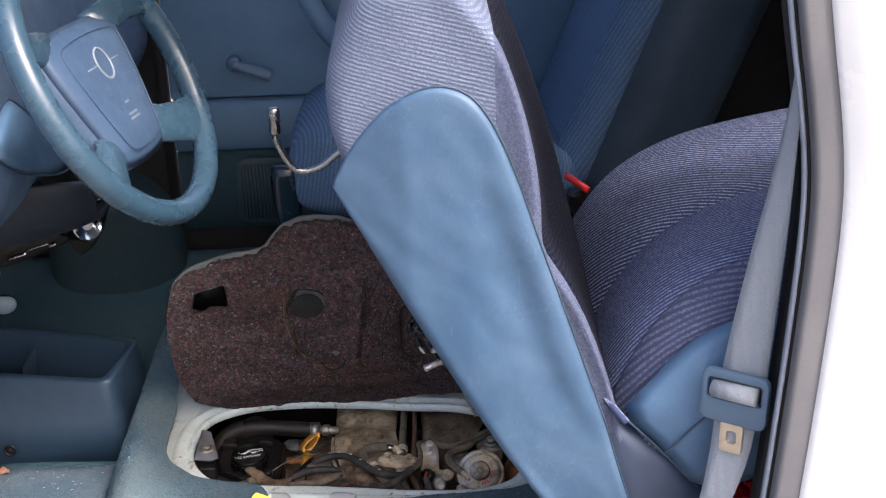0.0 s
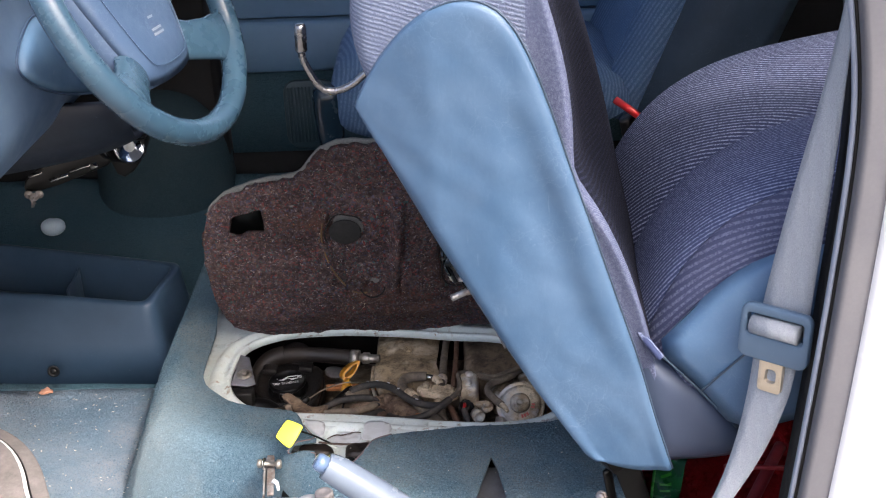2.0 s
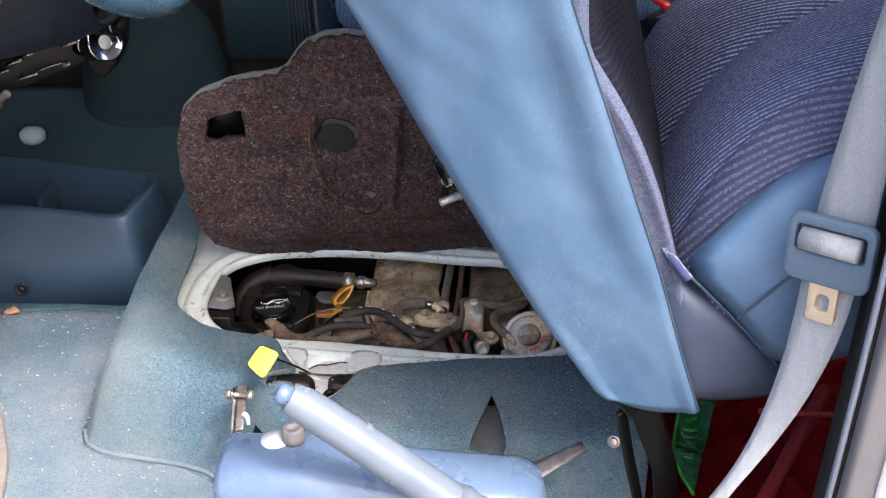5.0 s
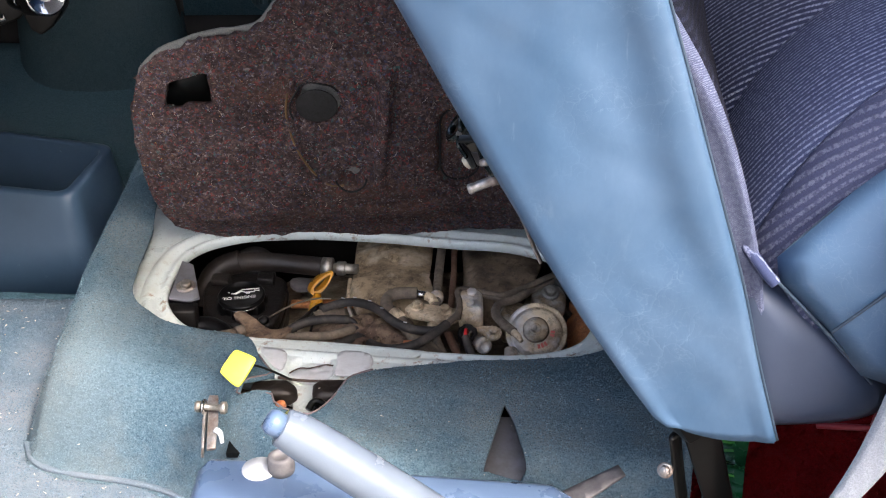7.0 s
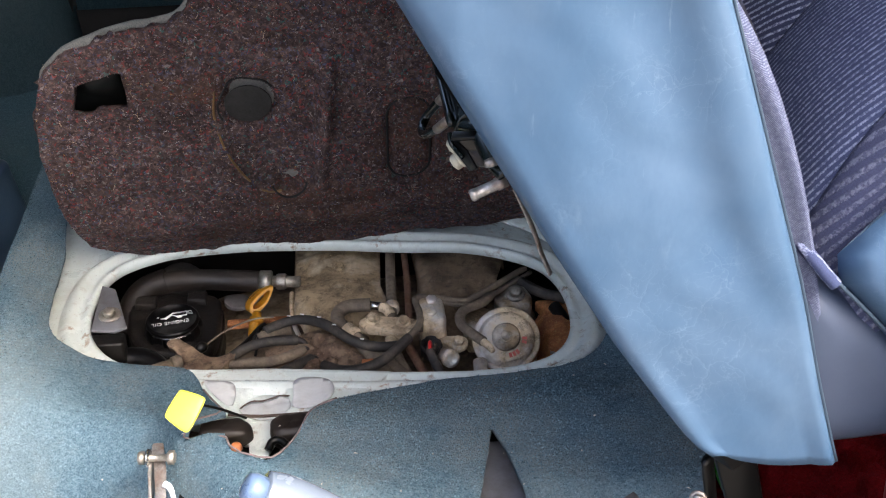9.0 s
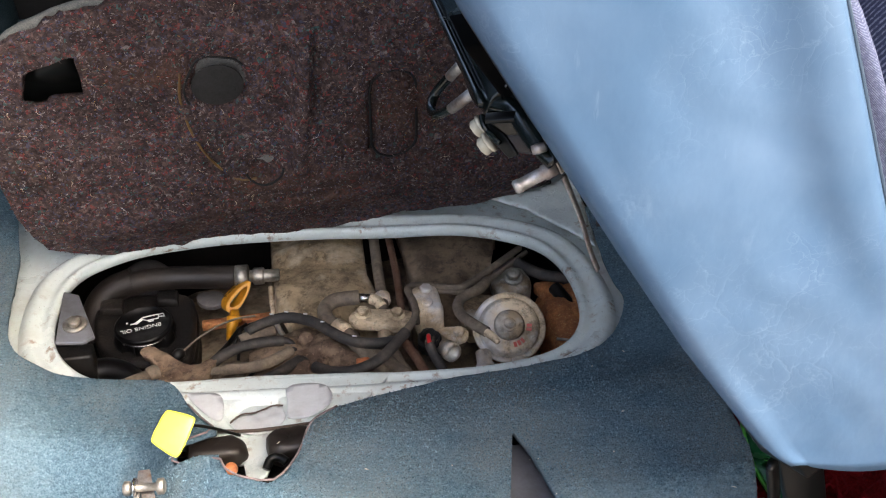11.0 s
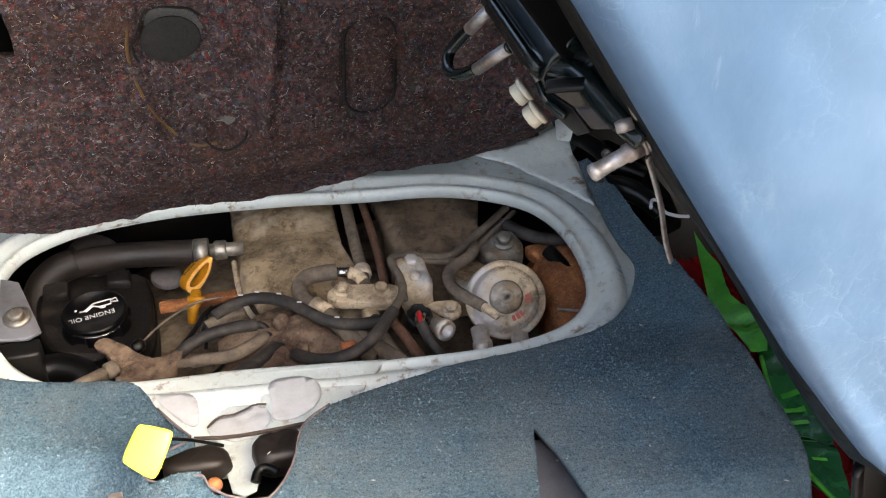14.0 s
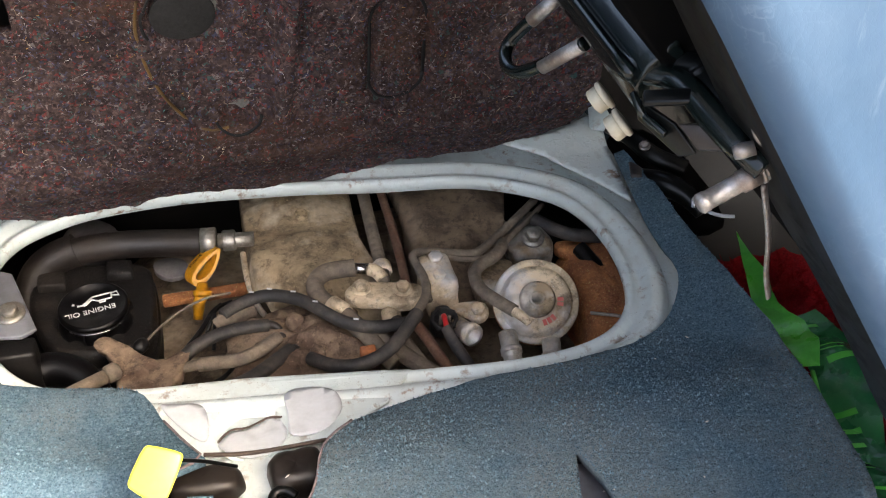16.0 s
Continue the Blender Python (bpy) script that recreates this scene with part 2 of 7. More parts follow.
M_VINYL = vinyl("blue_vinyl", (0.0372, 0.0837, 0.153), (0.067, 0.118, 0.191), 0.5)
M_VINYL2 = vinyl("blue_vinyl_dull", (0.06, 0.123, 0.224), (0.0863, 0.161, 0.267), 0.5)
M_VINYL_DARK = vinyl("dark_blue_vinyl", (0.021, 0.0385, 0.063), (0.0294, 0.0525, 0.084), 0.5)
M_NOSE = ribbed("striped_weave_light", (0.105, 0.13, 0.2), (0.23, 0.262, 0.34), (0.22, -0.05, 1), 0.0046, 0.6, 0.0009, 1.2)
M_WELT = ribbed("lavender_weave", (0.0651, 0.077, 0.137), (0.2, 0.23, 0.323), (1, 0.4), 0.0021, 0.6, 0.0006, 3.0, 0.35)
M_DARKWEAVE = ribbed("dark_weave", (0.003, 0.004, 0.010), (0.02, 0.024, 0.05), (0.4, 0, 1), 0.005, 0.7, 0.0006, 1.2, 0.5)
M_BACK = ribbed("navy_rib_weave", (0.016, 0.022, 0.06), (0.34, 0.38, 0.54), (0.8, 1), 0.006, 0.85, 0.0012, 0.6, 0.52)
M_BACK2 = ribbed("navy_fine_weave", (0.026, 0.037, 0.095), (0.27, 0.31, 0.46), (0.25, 1), 0.0042, 0.75, 0.0009, 0.8, 0.48)
M_BOLSTER = ribbed("twill_weave", (0.045, 0.053, 0.11), (0.18, 0.2, 0.29), (0.3, 1), 0.0058, 0.72, 0.0014, 0.5, 0.36)
M_PSEAT = ribbed("blue_rib_weave", (0.0655, 0.123, 0.234), (0.171, 0.263, 0.4), (0.2, 1), 0.008, 0.6)
M_HINGE = plastic("dull_blue_hinge_plastic", (0.0336, 0.048, 0.0861), (0.048, 0.0672, 0.108), 0.4)
M_FELT = felt("brown_felt")
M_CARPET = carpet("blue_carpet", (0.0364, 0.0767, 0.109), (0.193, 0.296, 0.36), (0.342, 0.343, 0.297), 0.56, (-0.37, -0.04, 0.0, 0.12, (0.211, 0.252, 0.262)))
# paled for trodden dust and also for the daylight near the door
M_CARPET2 = carpet("pale_dusty_lit_carpet", (0.0678, 0.117, 0.158), (0.194, 0.281, 0.357), (0.368, 0.378, 0.398), 0.45)
# footwell carpet without dust, its colour darkened for shade at the far side
M_DEEPTEAL = carpet("teal_carpet_shade_in", (0.023, 0.0576, 0.0768), (0.0864, 0.151, 0.189), (0.115, 0.144, 0.168), 0.6)
M_TREAD = worn("beige_rubber_tread", (0.24, 0.22, 0.212), (0.176, 0.16, 0.148), 0.5, 12, 0.55, 0, 300, 0.12)
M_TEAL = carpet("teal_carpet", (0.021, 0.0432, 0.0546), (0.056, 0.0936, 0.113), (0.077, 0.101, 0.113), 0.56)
def rusting_paint(name, base, grime):
    """Old pale paint with grime and spots of rust coming through."""
    n = Nodes(name)
    broad = n.ramp(n.noise(16, 7, 0.65), (0.44, (0, 0, 0)), (0.68, (1, 1, 1)))
    c = n.mix(n.math("MULTIPLY", broad, 0.4), base, grime)
    streak = n.ramp(n.noise(60, 6, 0.7, (1, 0.35, 1)), (0.56, (0, 0, 0)), (0.7, (1, 1, 1)))
    c = n.mix(n.math("MULTIPLY", streak, 0.28), c, (0.3, 0.29, 0.26))
    zone = n.ramp(n.noise(13, 3), (0.47, (0, 0, 0)), (0.6, (1, 1, 1)))
    spot = n.ramp(n.noise(75, 6, 0.7), (0.54, (0, 0, 0)), (0.63, (1, 1, 1)))
    c = n.mix(n.math("MULTIPLY", n.math("MULTIPLY", spot, zone), 0.8), c, n.mix(n.noise(200, 3), (0.32, 0.17, 0.07), (0.13, 0.07, 0.04)))
    speck = n.ramp(n.noise(420, 3), (0.68, (0, 0, 0)), (0.72, (1, 1, 1)))
    c = n.mix(n.math("MULTIPLY", speck, 0.6), c, (0.12, 0.1, 0.08))
    n.bump(spot, 0.3, 0.0008)
    n.bump(n.noise(250, 3), 0.08, 0.001)
    return n.done(c, n.ramp(broad, (0.0, (0.24,) * 3), (1.0, (0.5,) * 3)), 0, 0.5)


M_WHITE = rusting_paint("chipped_white_paint", (0.625, 0.706, 0.697), (0.407, 0.4, 0.331))
M_BODY = worn("white_body_paint", (0.8, 0.8, 0.8), (0.74, 0.74, 0.73), 0.6, 3, 0.2, 0, 200, 0.02)
M_BLACK = worn("black_metal", (0.003, 0.0035, 0.0035), (0.009, 0.009, 0.008), 0.66, 40, 0.3, 0, 300, 0.07, 0.22)
M_BLACKPL = worn("black_plastic", (0.0045, 0.0045, 0.0045), (0.015, 0.013, 0.011), 0.62, 30, 0.42, 0, 400, 0.2, 0.35)
M_STEEL = worn("bright_steel", (0.55, 0.55, 0.54), (0.25, 0.2, 0.16), 0.66, 60, 0.25, 1, 500, 0.1)
M_CHROME = worn("chrome", (0.75, 0.76, 0.77), (0.5, 0.48, 0.45), 0.7, 80, 0.12, 1, 500, 0.04)
M_DASH = plastic("blue_dash_plastic", (0.0938, 0.15, 0.244), (0.116, 0.184, 0.285), 0.42)
M_SPK = plastic("dark_teal_grille", (0.02, 0.045, 0.06), (0.03, 0.06, 0.08), 0.5)
# navy plastic darkened to include the shade under the dashboard
M_UNDER = plastic("navy_cover_shade_in", (0.0088, 0.0136, 0.0248), (0.0128, 0.0192, 0.0328), 0.55)
M_DOORPL = plastic("blue_door_plastic", (0.0864, 0.168, 0.278), (0.115, 0.206, 0.326), 0.5)
M_BOX = plastic("blue_tray_plastic", (0.022, 0.0428, 0.0723), (0.0337, 0.0607, 0.0978), 0.36)
M_WHEEL = plastic("blue_wheel_grip", (0.022, 0.05, 0.08), (0.034, 0.07, 0.104), 0.24)
M_PAD = vinyl("blue_wheel_pad", (0.0339, 0.0625, 0.117), (0.0474, 0.0797, 0.138), 0.4)
M_BRAKE = plastic("light_blue_plastic", (0.0803, 0.128, 0.22), (0.113, 0.167, 0.264), 0.28)
M_DARKSTEEL = worn("dark_polished_steel", (0.26, 0.26, 0.27), (0.16, 0.15, 0.14), 0.6, 60, 0.22, 1, 500, 0.05)
M_VINYL_WORN = worn("scuffed_vinyl", (0.4, 0.43, 0.46), (0.3, 0.33, 0.37), 0.5, 200, 0.7, 0, 400, 0.2)
M_EMBOSS = plastic("grey_blue_moulding", (0.17, 0.2, 0.24), (0.2, 0.23, 0.27), 0.4)
M_GRIP = plastic("grey_blue_grip", (0.105, 0.132, 0.174), (0.142, 0.174, 0.216), 0.2)
M_WEB = ribbed("grey_webbing", (0.273, 0.295, 0.327), (0.362, 0.389, 0.416), (1, 0, 0.1), 0.011, 0.25, 0.0004)
M_BUCKLE = plastic("slate_blue_plastic", (0.0748, 0.123, 0.185), (0.0968, 0.15, 0.216), 0.4)
M_RUBBER = worn("grey_rubber", (0.13, 0.125, 0.13), (0.2, 0.185, 0.175), 0.5, 18, 0.5, 0, 400, 0.2)
M_SEAL = worn("smooth_grey_door_seal", (0.095, 0.096, 0.108), (0.123, 0.122, 0.13), 0.5, 5, 0.45, 0, 300, 0.04)
M_TRIM2 = plastic("pale_grey_trim", (0.2, 0.225, 0.28), (0.26, 0.29, 0.35), 0.5)
M_DARK = worn("near_black_trim_and_shade", (0.006, 0.0065, 0.008), (0.015, 0.015, 0.017), 0.6, 8, 0.8, 0, 200, 0.1)
# kept pale so the unseen roof bounces light downwards
M_HEADLINER = worn("pale_bounce_lining", (0.72, 0.73, 0.73), (0.62, 0.63, 0.63), 0.6, 8, 0.9, 0, 300, 0.1)
M_SHAG = carpet("red_shag", (0.0855, 0.00342, 0.00513), (0.342, 0.0103, 0.0171), (0.154, 0.0103, 0.0137), 0.7)
M_RED = plastic("red_plastic", (0.5, 0.015, 0.02), (0.6, 0.025, 0.025), 0.35)
M_REDROD = plastic("dark_red_tube", (0.2, 0.012, 0.02), (0.27, 0.025, 0.035), 0.4)
# tone chosen for the bounce light it gives; the ground stays out of view
M_GROUND = worn("pale_unseen_ground", (0.189, 0.18, 0.167), (0.149, 0.14, 0.126), 0.5, 2, 0.9, 0, 120, 0.5)
M_TAN = worn("dry_leaf_tan", (0.55, 0.4, 0.25), (0.4, 0.28, 0.17), 0.5, 80, 0.8)
M_ORANGE2 = worn("faded_orange", (0.6, 0.3, 0.19), (0.45, 0.25, 0.18), 0.5, 90, 0.8)
M_GLASSY = plastic("pale_blue_knob", (0.5, 0.62, 0.72), (0.6, 0.7, 0.78), 0.3)

# ---- geometry helpers ----
def mesh_from(name, verts, faces, smooth=True):
    me = bpy.data.meshes.new(name)
    me.from_pydata([tuple(v) for v in verts], [], faces)
    me.polygons.foreach_set("use_smooth", [smooth] * len(me.polygons))
    me.update()
    return me


def merged(*pieces):
    """Several (verts, faces) pieces as one."""
    verts, faces = [], []
    for v, f in pieces:
        o = len(verts)
        verts += list(v)
        faces += [[i + o for i in q] for q in f]
    return verts, faces


def thing(name, base, label, category, group="", kind=""):
    ob = new(name)
    ob.location = base
    ob.empty_display_size = 0.05
    return tagged(ob, label, category, group, kind)


def part(name, vf, material, parent=None, label="", smooth=True, bevel=0.0, thick=0.0, seg=2, uv=None):
    me = mesh_from(name, *vf, smooth)
    if uv:
        layer = me.uv_layers.new(name="UVMap")
        for lp in me.loops:
            layer.data[lp.index].uv = uv[lp.vertex_index]
    ob = new(name, me)
    for m in material if isinstance(material, (list, tuple)) else [material]:
        me.materials.append(m)
    if parent:
        ob.parent = parent
        ob.matrix_parent_inverse = Matrix.Translation(-parent.location)
    if thick:
        md = ob.modifiers.new("thickness", "SOLIDIFY")
        md.thickness, md.offset = thick, -1
    if bevel:
        md = ob.modifiers.new("edges", "BEVEL")
        md.width, md.segments, md.limit_method, md.angle_limit = bevel, seg, "ANGLE", radians(35)
    if label:
        tagged(ob, label)
    return ob


def whole(name, vf, material, label, category, group="", kind="", **kw):
    return tagged(part(name, vf, material, **kw), label, category, group, kind)


def smoothed(pts, n=3, closed=False):
    """Corner-cut a short outline."""
    pts = [Vector(p) for p in pts]
    for _ in range(n):
        out = [] if closed else [pts[0]]
        for a, b in zip(pts, pts[1:] + ([pts[0]] if closed else [])):
            out += [a.lerp(b, 0.25), a.lerp(b, 0.75)]
        pts = out if closed else out + [pts[-1]]
    return pts


def tube(pts, r, seg=12, n=3, caps=True, squash=1.0):
    """A round bar along a soft path; r may be one radius or one for each control point."""
    k = len(pts)
    rs = [r] * k if isinstance(r, (int, float)) else list(r)
    path = smoothed([(*p, q) if False else p for p in pts], n) if n else [Vector(p) for p in pts]
    rr = smoothed([(q, 0, 0) for q in rs], n) if n else [Vector((q, 0, 0)) for q in rs]
    verts, faces = [], []
    up = None
    for i, p in enumerate(path):
        d = (path[min(i + 1, len(path) - 1)] - path[max(i - 1, 0)]).normalized()
        if up is None:
            up = d.orthogonal().normalized()
        up = (up - d * up.dot(d)).normalized()
        side = d.cross(up)
        for j in range(seg):
            a = 2 * math.pi * j / seg
            verts.append(p + rr[i].x * (up * math.cos(a) + side * math.sin(a) * squash))
    m = len(path)
    for i in range(m - 1):
        for j in range(seg):
            a, b = i * seg + j, i * seg + (j + 1) % seg
            faces.append([a, b, b + seg, a + seg])
    if caps:
        faces.append(list(range(seg))[::-1])
        faces.append([(m - 1) * seg + j for j in range(seg)])
    return verts, faces


def basis(axis):
    w = Vector(axis).normalized()
    u = w.orthogonal().normalized() if abs(w.z) < 0.99 else Vector((1, 0, 0))
    return u, w.cross(u), w


def lathe(profile, at=(0, 0, 0), axis=(0, 0, 1), seg=28, lobes=0, depth=0.0):
    """Turn a profile of (radius, height) round an axis. lobes: scallops on the outside."""
    u, v, w = basis(axis)
    at = Vector(at)
    verts, faces = [], []
    for r, h in profile:
        for j in range(seg):
            a = 2 * math.pi * j / seg
            q = r - (depth * max(0.0, math.cos(lobes * a)) ** 2 if lobes and r > 0.6 * max(p[0] for p in profile) else 0)
            verts.append(at + w * h + (u * math.cos(a) + v * math.sin(a)) * q)
    for i in range(len(profile) - 1):
        for j in range(seg):
            a, b = i * seg + j, i * seg + (j + 1) % seg
            faces.append([a, b, b + seg, a + seg])
    faces.append(list(range(seg))[::-1])
    faces.append([(len(profile) - 1) * seg + j for j in range(seg)])
    return verts, faces


def hexbolt(at, axis=(0, 0, 1), r=0.006, h=0.005, washer=1.6):
    a = lathe([(r * washer, 0), (r * washer, h * 0.25), (r * 1.02, h * 0.3)], at, axis, 18)
    b = lathe([(r, h * 0.25), (r, h * 0.9), (r * 0.85, h)], at, axis, 6)
    return merged(a, b)


def slab(x0, x1, y0, y1, z0, z1):
    v = [(x, y, z) for z in (z0, z1) for x, y in ((x0, y0), (x1, y0), (x1, y1), (x0, y1))]
    return v, [[3, 2, 1, 0], [4, 5, 6, 7], [0, 1, 5, 4], [1, 2, 6, 5], [2, 3, 7, 6], [3, 0, 4, 7]]


def prism(outline, way, depth, at=(0, 0, 0)):
    """An outline of 3D points pushed along `way` by depth."""
    d = Vector(way).normalized() * depth
    a = [Vector(p) + Vector(at) for p in outline]
    n = len(a)
    v = a + [p + d for p in a]
    f = [list(range(n))[::-1], [n + i for i in range(n)]]
    f += [[i, (i + 1) % n, n + (i + 1) % n, n + i] for i in range(n)]
    return v, f


def loft(rings, caps=True, closed=True):
    n = len(rings[0])
    v = [p for r in rings for p in r]
    f = []
    for i in range(len(rings) - 1):
        for j in range(n if closed else n - 1):
            a, b = i * n + j, i * n + (j + 1) % n
            f.append([a, b, b + n, a + n])
    if caps and closed:
        f.append(list(range(n))[::-1])
        f.append([(len(rings) - 1) * n + j for j in range(n)])
    return v, f


def pillow(outline, way, bulge, steps=7, flat=0.0):
    """A padded face: rings drawn in from an outline towards its middle, rising along `way`."""
    o = [Vector(p) for p in outline]
    c = sum(o, Vector()) / len(o)
    d = Vector(way).normalized()
    rings = []
    for i in range(steps):
        t = i / (steps - 1)
        s = 1 - 0.97 * t
        rings.append([c + (p - c) * s + d * bulge * math.sin(min(1.0, t / (1 - flat)) * math.pi / 2) ** 0.8 for p in o])
    return loft(rings, True)


def sheet(outline, height, spacing=0.012, holes=()):
    """A draped sheet: a flat outline with holes, meshed finely and lifted by height(x, y)."""
    from mathutils import geometry
    loops = [outline, *holes]
    verts, edges = [], []
    for lp in loops:
        dense = []
        for a, b in zip(lp, list(lp[1:]) + [lp[0]]):
            a, b = Vector(a[:2]), Vector(b[:2])
            k = max(1, int((b - a).length / spacing))
            dense += [a.lerp(b, i / k) for i in range(k)]
        o = len(verts)
        verts += dense
        edges += [(o + i, o + (i + 1) % len(dense)) for i in range(len(dense))]
    xs, ys = [v.x for v in verts], [v.y for v in verts]
    rnd = random.Random(5)
    y = min(ys) + spacing / 2
    while y < max(ys):
        x = min(xs) + spacing / 2
        while x < max(xs):
            verts.append(Vector((x + rnd.uniform(-0.2, 0.2) * spacing, y + rnd.uniform(-0.2, 0.2) * spacing)))
            x += spacing
        y += spacing
    v2, _, f2, *_ = geometry.delaunay_2d_cdt(verts, edges, [], 1, 1e-5)

    def within(p, lp):
        hit = False
        for a, b in zip(lp, list(lp[1:]) + [lp[0]]):
            if (a[1] > p.y) != (b[1] > p.y) and p.x < (b[0] - a[0]) * (p.y - a[1]) / (b[1] - a[1]) + a[0]:
                hit = not hit
        return hit

    f2 = [f for f in f2 if within(c := (v2[f[0]] + v2[f[1]] + v2[f[2]]) / 3, outline) and not any(within(c, h) for h in holes)]
    used = sorted({i for f in f2 for i in f})
    at = {i: k for k, i in enumerate(used)}
    return [(v2[i].x, v2[i].y, height(v2[i].x, v2[i].y)) for i in used], [[at[i] for i in f] for f in f2]


def smooth01(t):
    t = min(1.0, max(0.0, t))
    return t * t * (3 - 2 * t)


def away(x, y, line):
    """The distance from (x, y) to a polyline, and whether it lies to its left."""
    best, left, p = 1e9, True, Vector((x, y))
    for a, b in zip(line, line[1:]):
        a, b = Vector(a), Vector(b)
        d = b - a
        t = min(1.0, max(0.0, (p - a).dot(d) / d.length_squared))
        q = (p - a - d * t)
        if q.length < best:
            best, left = q.length, d.x * (p - a).y - d.y * (p - a).x > 0
    return best, left


def oval(x0, x1, y0, y1, r, z=0.0, n=12):
    out = []
    for cx, cy, a0 in ((x1 - r, y1 - r, 0), (x0 + r, y1 - r, 90), (x0 + r, y0 + r, 180), (x1 - r, y0 + r, 270)):
        for i in range(n + 1):
            a = radians(a0 + 90 * i / n)
            out.append((cx + r * math.cos(a), cy + r * math.sin(a), z))
    return out

# ---- setting: ground and the van's shell ----
FLOOR = -0.115
# ground out of view, added to bounce light upwards
whole("ground", slab(-300, 300, -300, 300, -1.0, -0.85), M_GROUND, "unseen pale ground beside the van that bounces light up", "ground", kind="structure", smooth=False)
whole("floor", merged(slab(-1.15, -0.29, -0.46, 0.97, FLOOR - 0.03, FLOOR - 0.004), slab(-0.29, 0.45, -0.46, -0.06, FLOOR - 0.03, FLOOR - 0.004), slab(-0.29, 0.45, 0.43, 0.97, FLOOR - 0.03, FLOOR - 0.004)), M_TEAL, "dark steel cab floor under the carpet", "floor", kind="structure", smooth=False)
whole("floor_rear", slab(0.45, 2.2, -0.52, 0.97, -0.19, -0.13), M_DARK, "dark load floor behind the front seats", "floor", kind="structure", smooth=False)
# roof out of view, added to limit the sky and bounce light in
whole("ceiling", slab(-0.75, 2.25, -0.33, 0.9, 1.2, 1.24), M_HEADLINER, "unseen pale roof slab that bounces light into the cab", "ceiling", kind="structure", smooth=False)
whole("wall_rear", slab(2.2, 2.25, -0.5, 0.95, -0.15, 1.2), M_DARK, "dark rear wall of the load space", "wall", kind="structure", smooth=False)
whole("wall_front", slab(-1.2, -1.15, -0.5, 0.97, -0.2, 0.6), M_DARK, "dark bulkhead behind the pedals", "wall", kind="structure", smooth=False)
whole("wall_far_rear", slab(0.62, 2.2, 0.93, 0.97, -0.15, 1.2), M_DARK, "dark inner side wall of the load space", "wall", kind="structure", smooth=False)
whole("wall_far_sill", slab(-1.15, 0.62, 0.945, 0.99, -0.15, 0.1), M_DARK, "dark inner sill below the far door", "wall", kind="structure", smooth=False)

M_PALE = worn('bare_pale_metal', (0.58, 0.61, 0.63), (0.46, 0.48, 0.49), 0.55, 40, 0.4, 0, 300, 0.05)
M_BROWNEDGE = worn("dark_brown_edge", (0.07, 0.05, 0.04), (0.12, 0.09, 0.07), 0.5, 60, 0.8)

# ---- the driver's door opening: body side, rubber seal, trim ----
def strip(line, w0, w1, y0, y1):
    """An upright band along a line of (x, z), from x+w0 to x+w1 and y0 to y1."""
    ln = smoothed([(x, 0, z) for x, z in line], 2)
    rings = [[(p.x + w0, y0, p.z), (p.x + w1, y0, p.z), (p.x + w1, y1, p.z), (p.x + w0, y1, p.z)] for p in ln]
    return loft(rings)


EDGE = [(0.468, 1.16), (0.488, 0.95), (0.505, 0.83), (0.531, 0.70), (0.537, 0.62), (0.532, 0.48), (0.522, 0.30), (0.505, 0.08), (0.485, -0.2), (0.47, -0.5)]
pillar = thing("door_pillar", (0.55, -0.5, -0.5), "white van body side with grey rubber door seal", "van body", kind="structure")
ln = smoothed([(x, 0, z) for x, z in EDGE], 2)
body = []
for p in ln:
    body.append([(p.x + 0.0045, -0.512, p.z), (p.x + 0.012, -0.53, p.z), (p.x + 0.09, -0.545 - 0.012 * math.sin(3 * p.z), p.z),
                 (p.x + 0.6, -0.56 - 0.02 * math.sin(3 * p.z), p.z), (2.25, -0.56, p.z), (2.25, -0.5, p.z), (p.x + 0.03, -0.49, p.z)])
part("body_panel", loft(body), M_BODY, pillar)
part("rubber_seal", strip(EDGE, -0.0185, 0.0115, -0.522, -0.478), M_SEAL, pillar, "grey weathered rubber seal", bevel=0.006, seg=3)
part("seal_lip", strip(EDGE, -0.0205, -0.0188, -0.509, -0.50), M_BLACKPL, pillar, "black lip of the seal")
part("inner_trim", strip(EDGE, -0.0255, -0.0207, -0.508, -0.5), M_TRIM2, pillar, "pale blue trim strip", bevel=0.003)
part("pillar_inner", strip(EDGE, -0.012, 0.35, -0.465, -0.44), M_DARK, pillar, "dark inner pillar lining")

# ---- engine box: white steel deck with an oval opening ----
HX0, HX1, HY0, HY1 = -0.236, 0.306, 0.004, 0.292
deck = thing("engine_deck", (0, 0.1, FLOOR), "white painted steel seat deck with an oval engine opening", "engine deck", kind="structure")
hole = smoothed([(-0.2, 0.268, 0), (-0.14, 0.29, 0), (-0.03, 0.29, 0), (0.13, 0.264, 0), (0.232, 0.244, 0), (0.285, 0.212, 0), (0.307, 0.165, 0), (0.313, 0.11, 0), (0.306, 0.055, 0), (0.288, 0.02, 0), (0.255, -0.003, 0), (0.2, -0.009, 0),
                 (0.13, -0.004, 0), (0.04, 0.009, 0), (-0.06, 0.023, 0), (-0.155, 0.036, 0), (-0.2, 0.06, 0), (-0.228, 0.1, 0), (-0.238, 0.15, 0), (-0.234, 0.21, 0), (-0.222, 0.245, 0)], 3, True)


def grown(pts, d, z):
    """A closed outline pushed outwards by d, at height z."""
    out = []
    for i, p in enumerate(pts):
        t = (pts[(i + 2) % len(pts)] - pts[i - 2]).normalized()
        out.append((p.x - t.y * d, p.y + t.x * d, z))
    return out


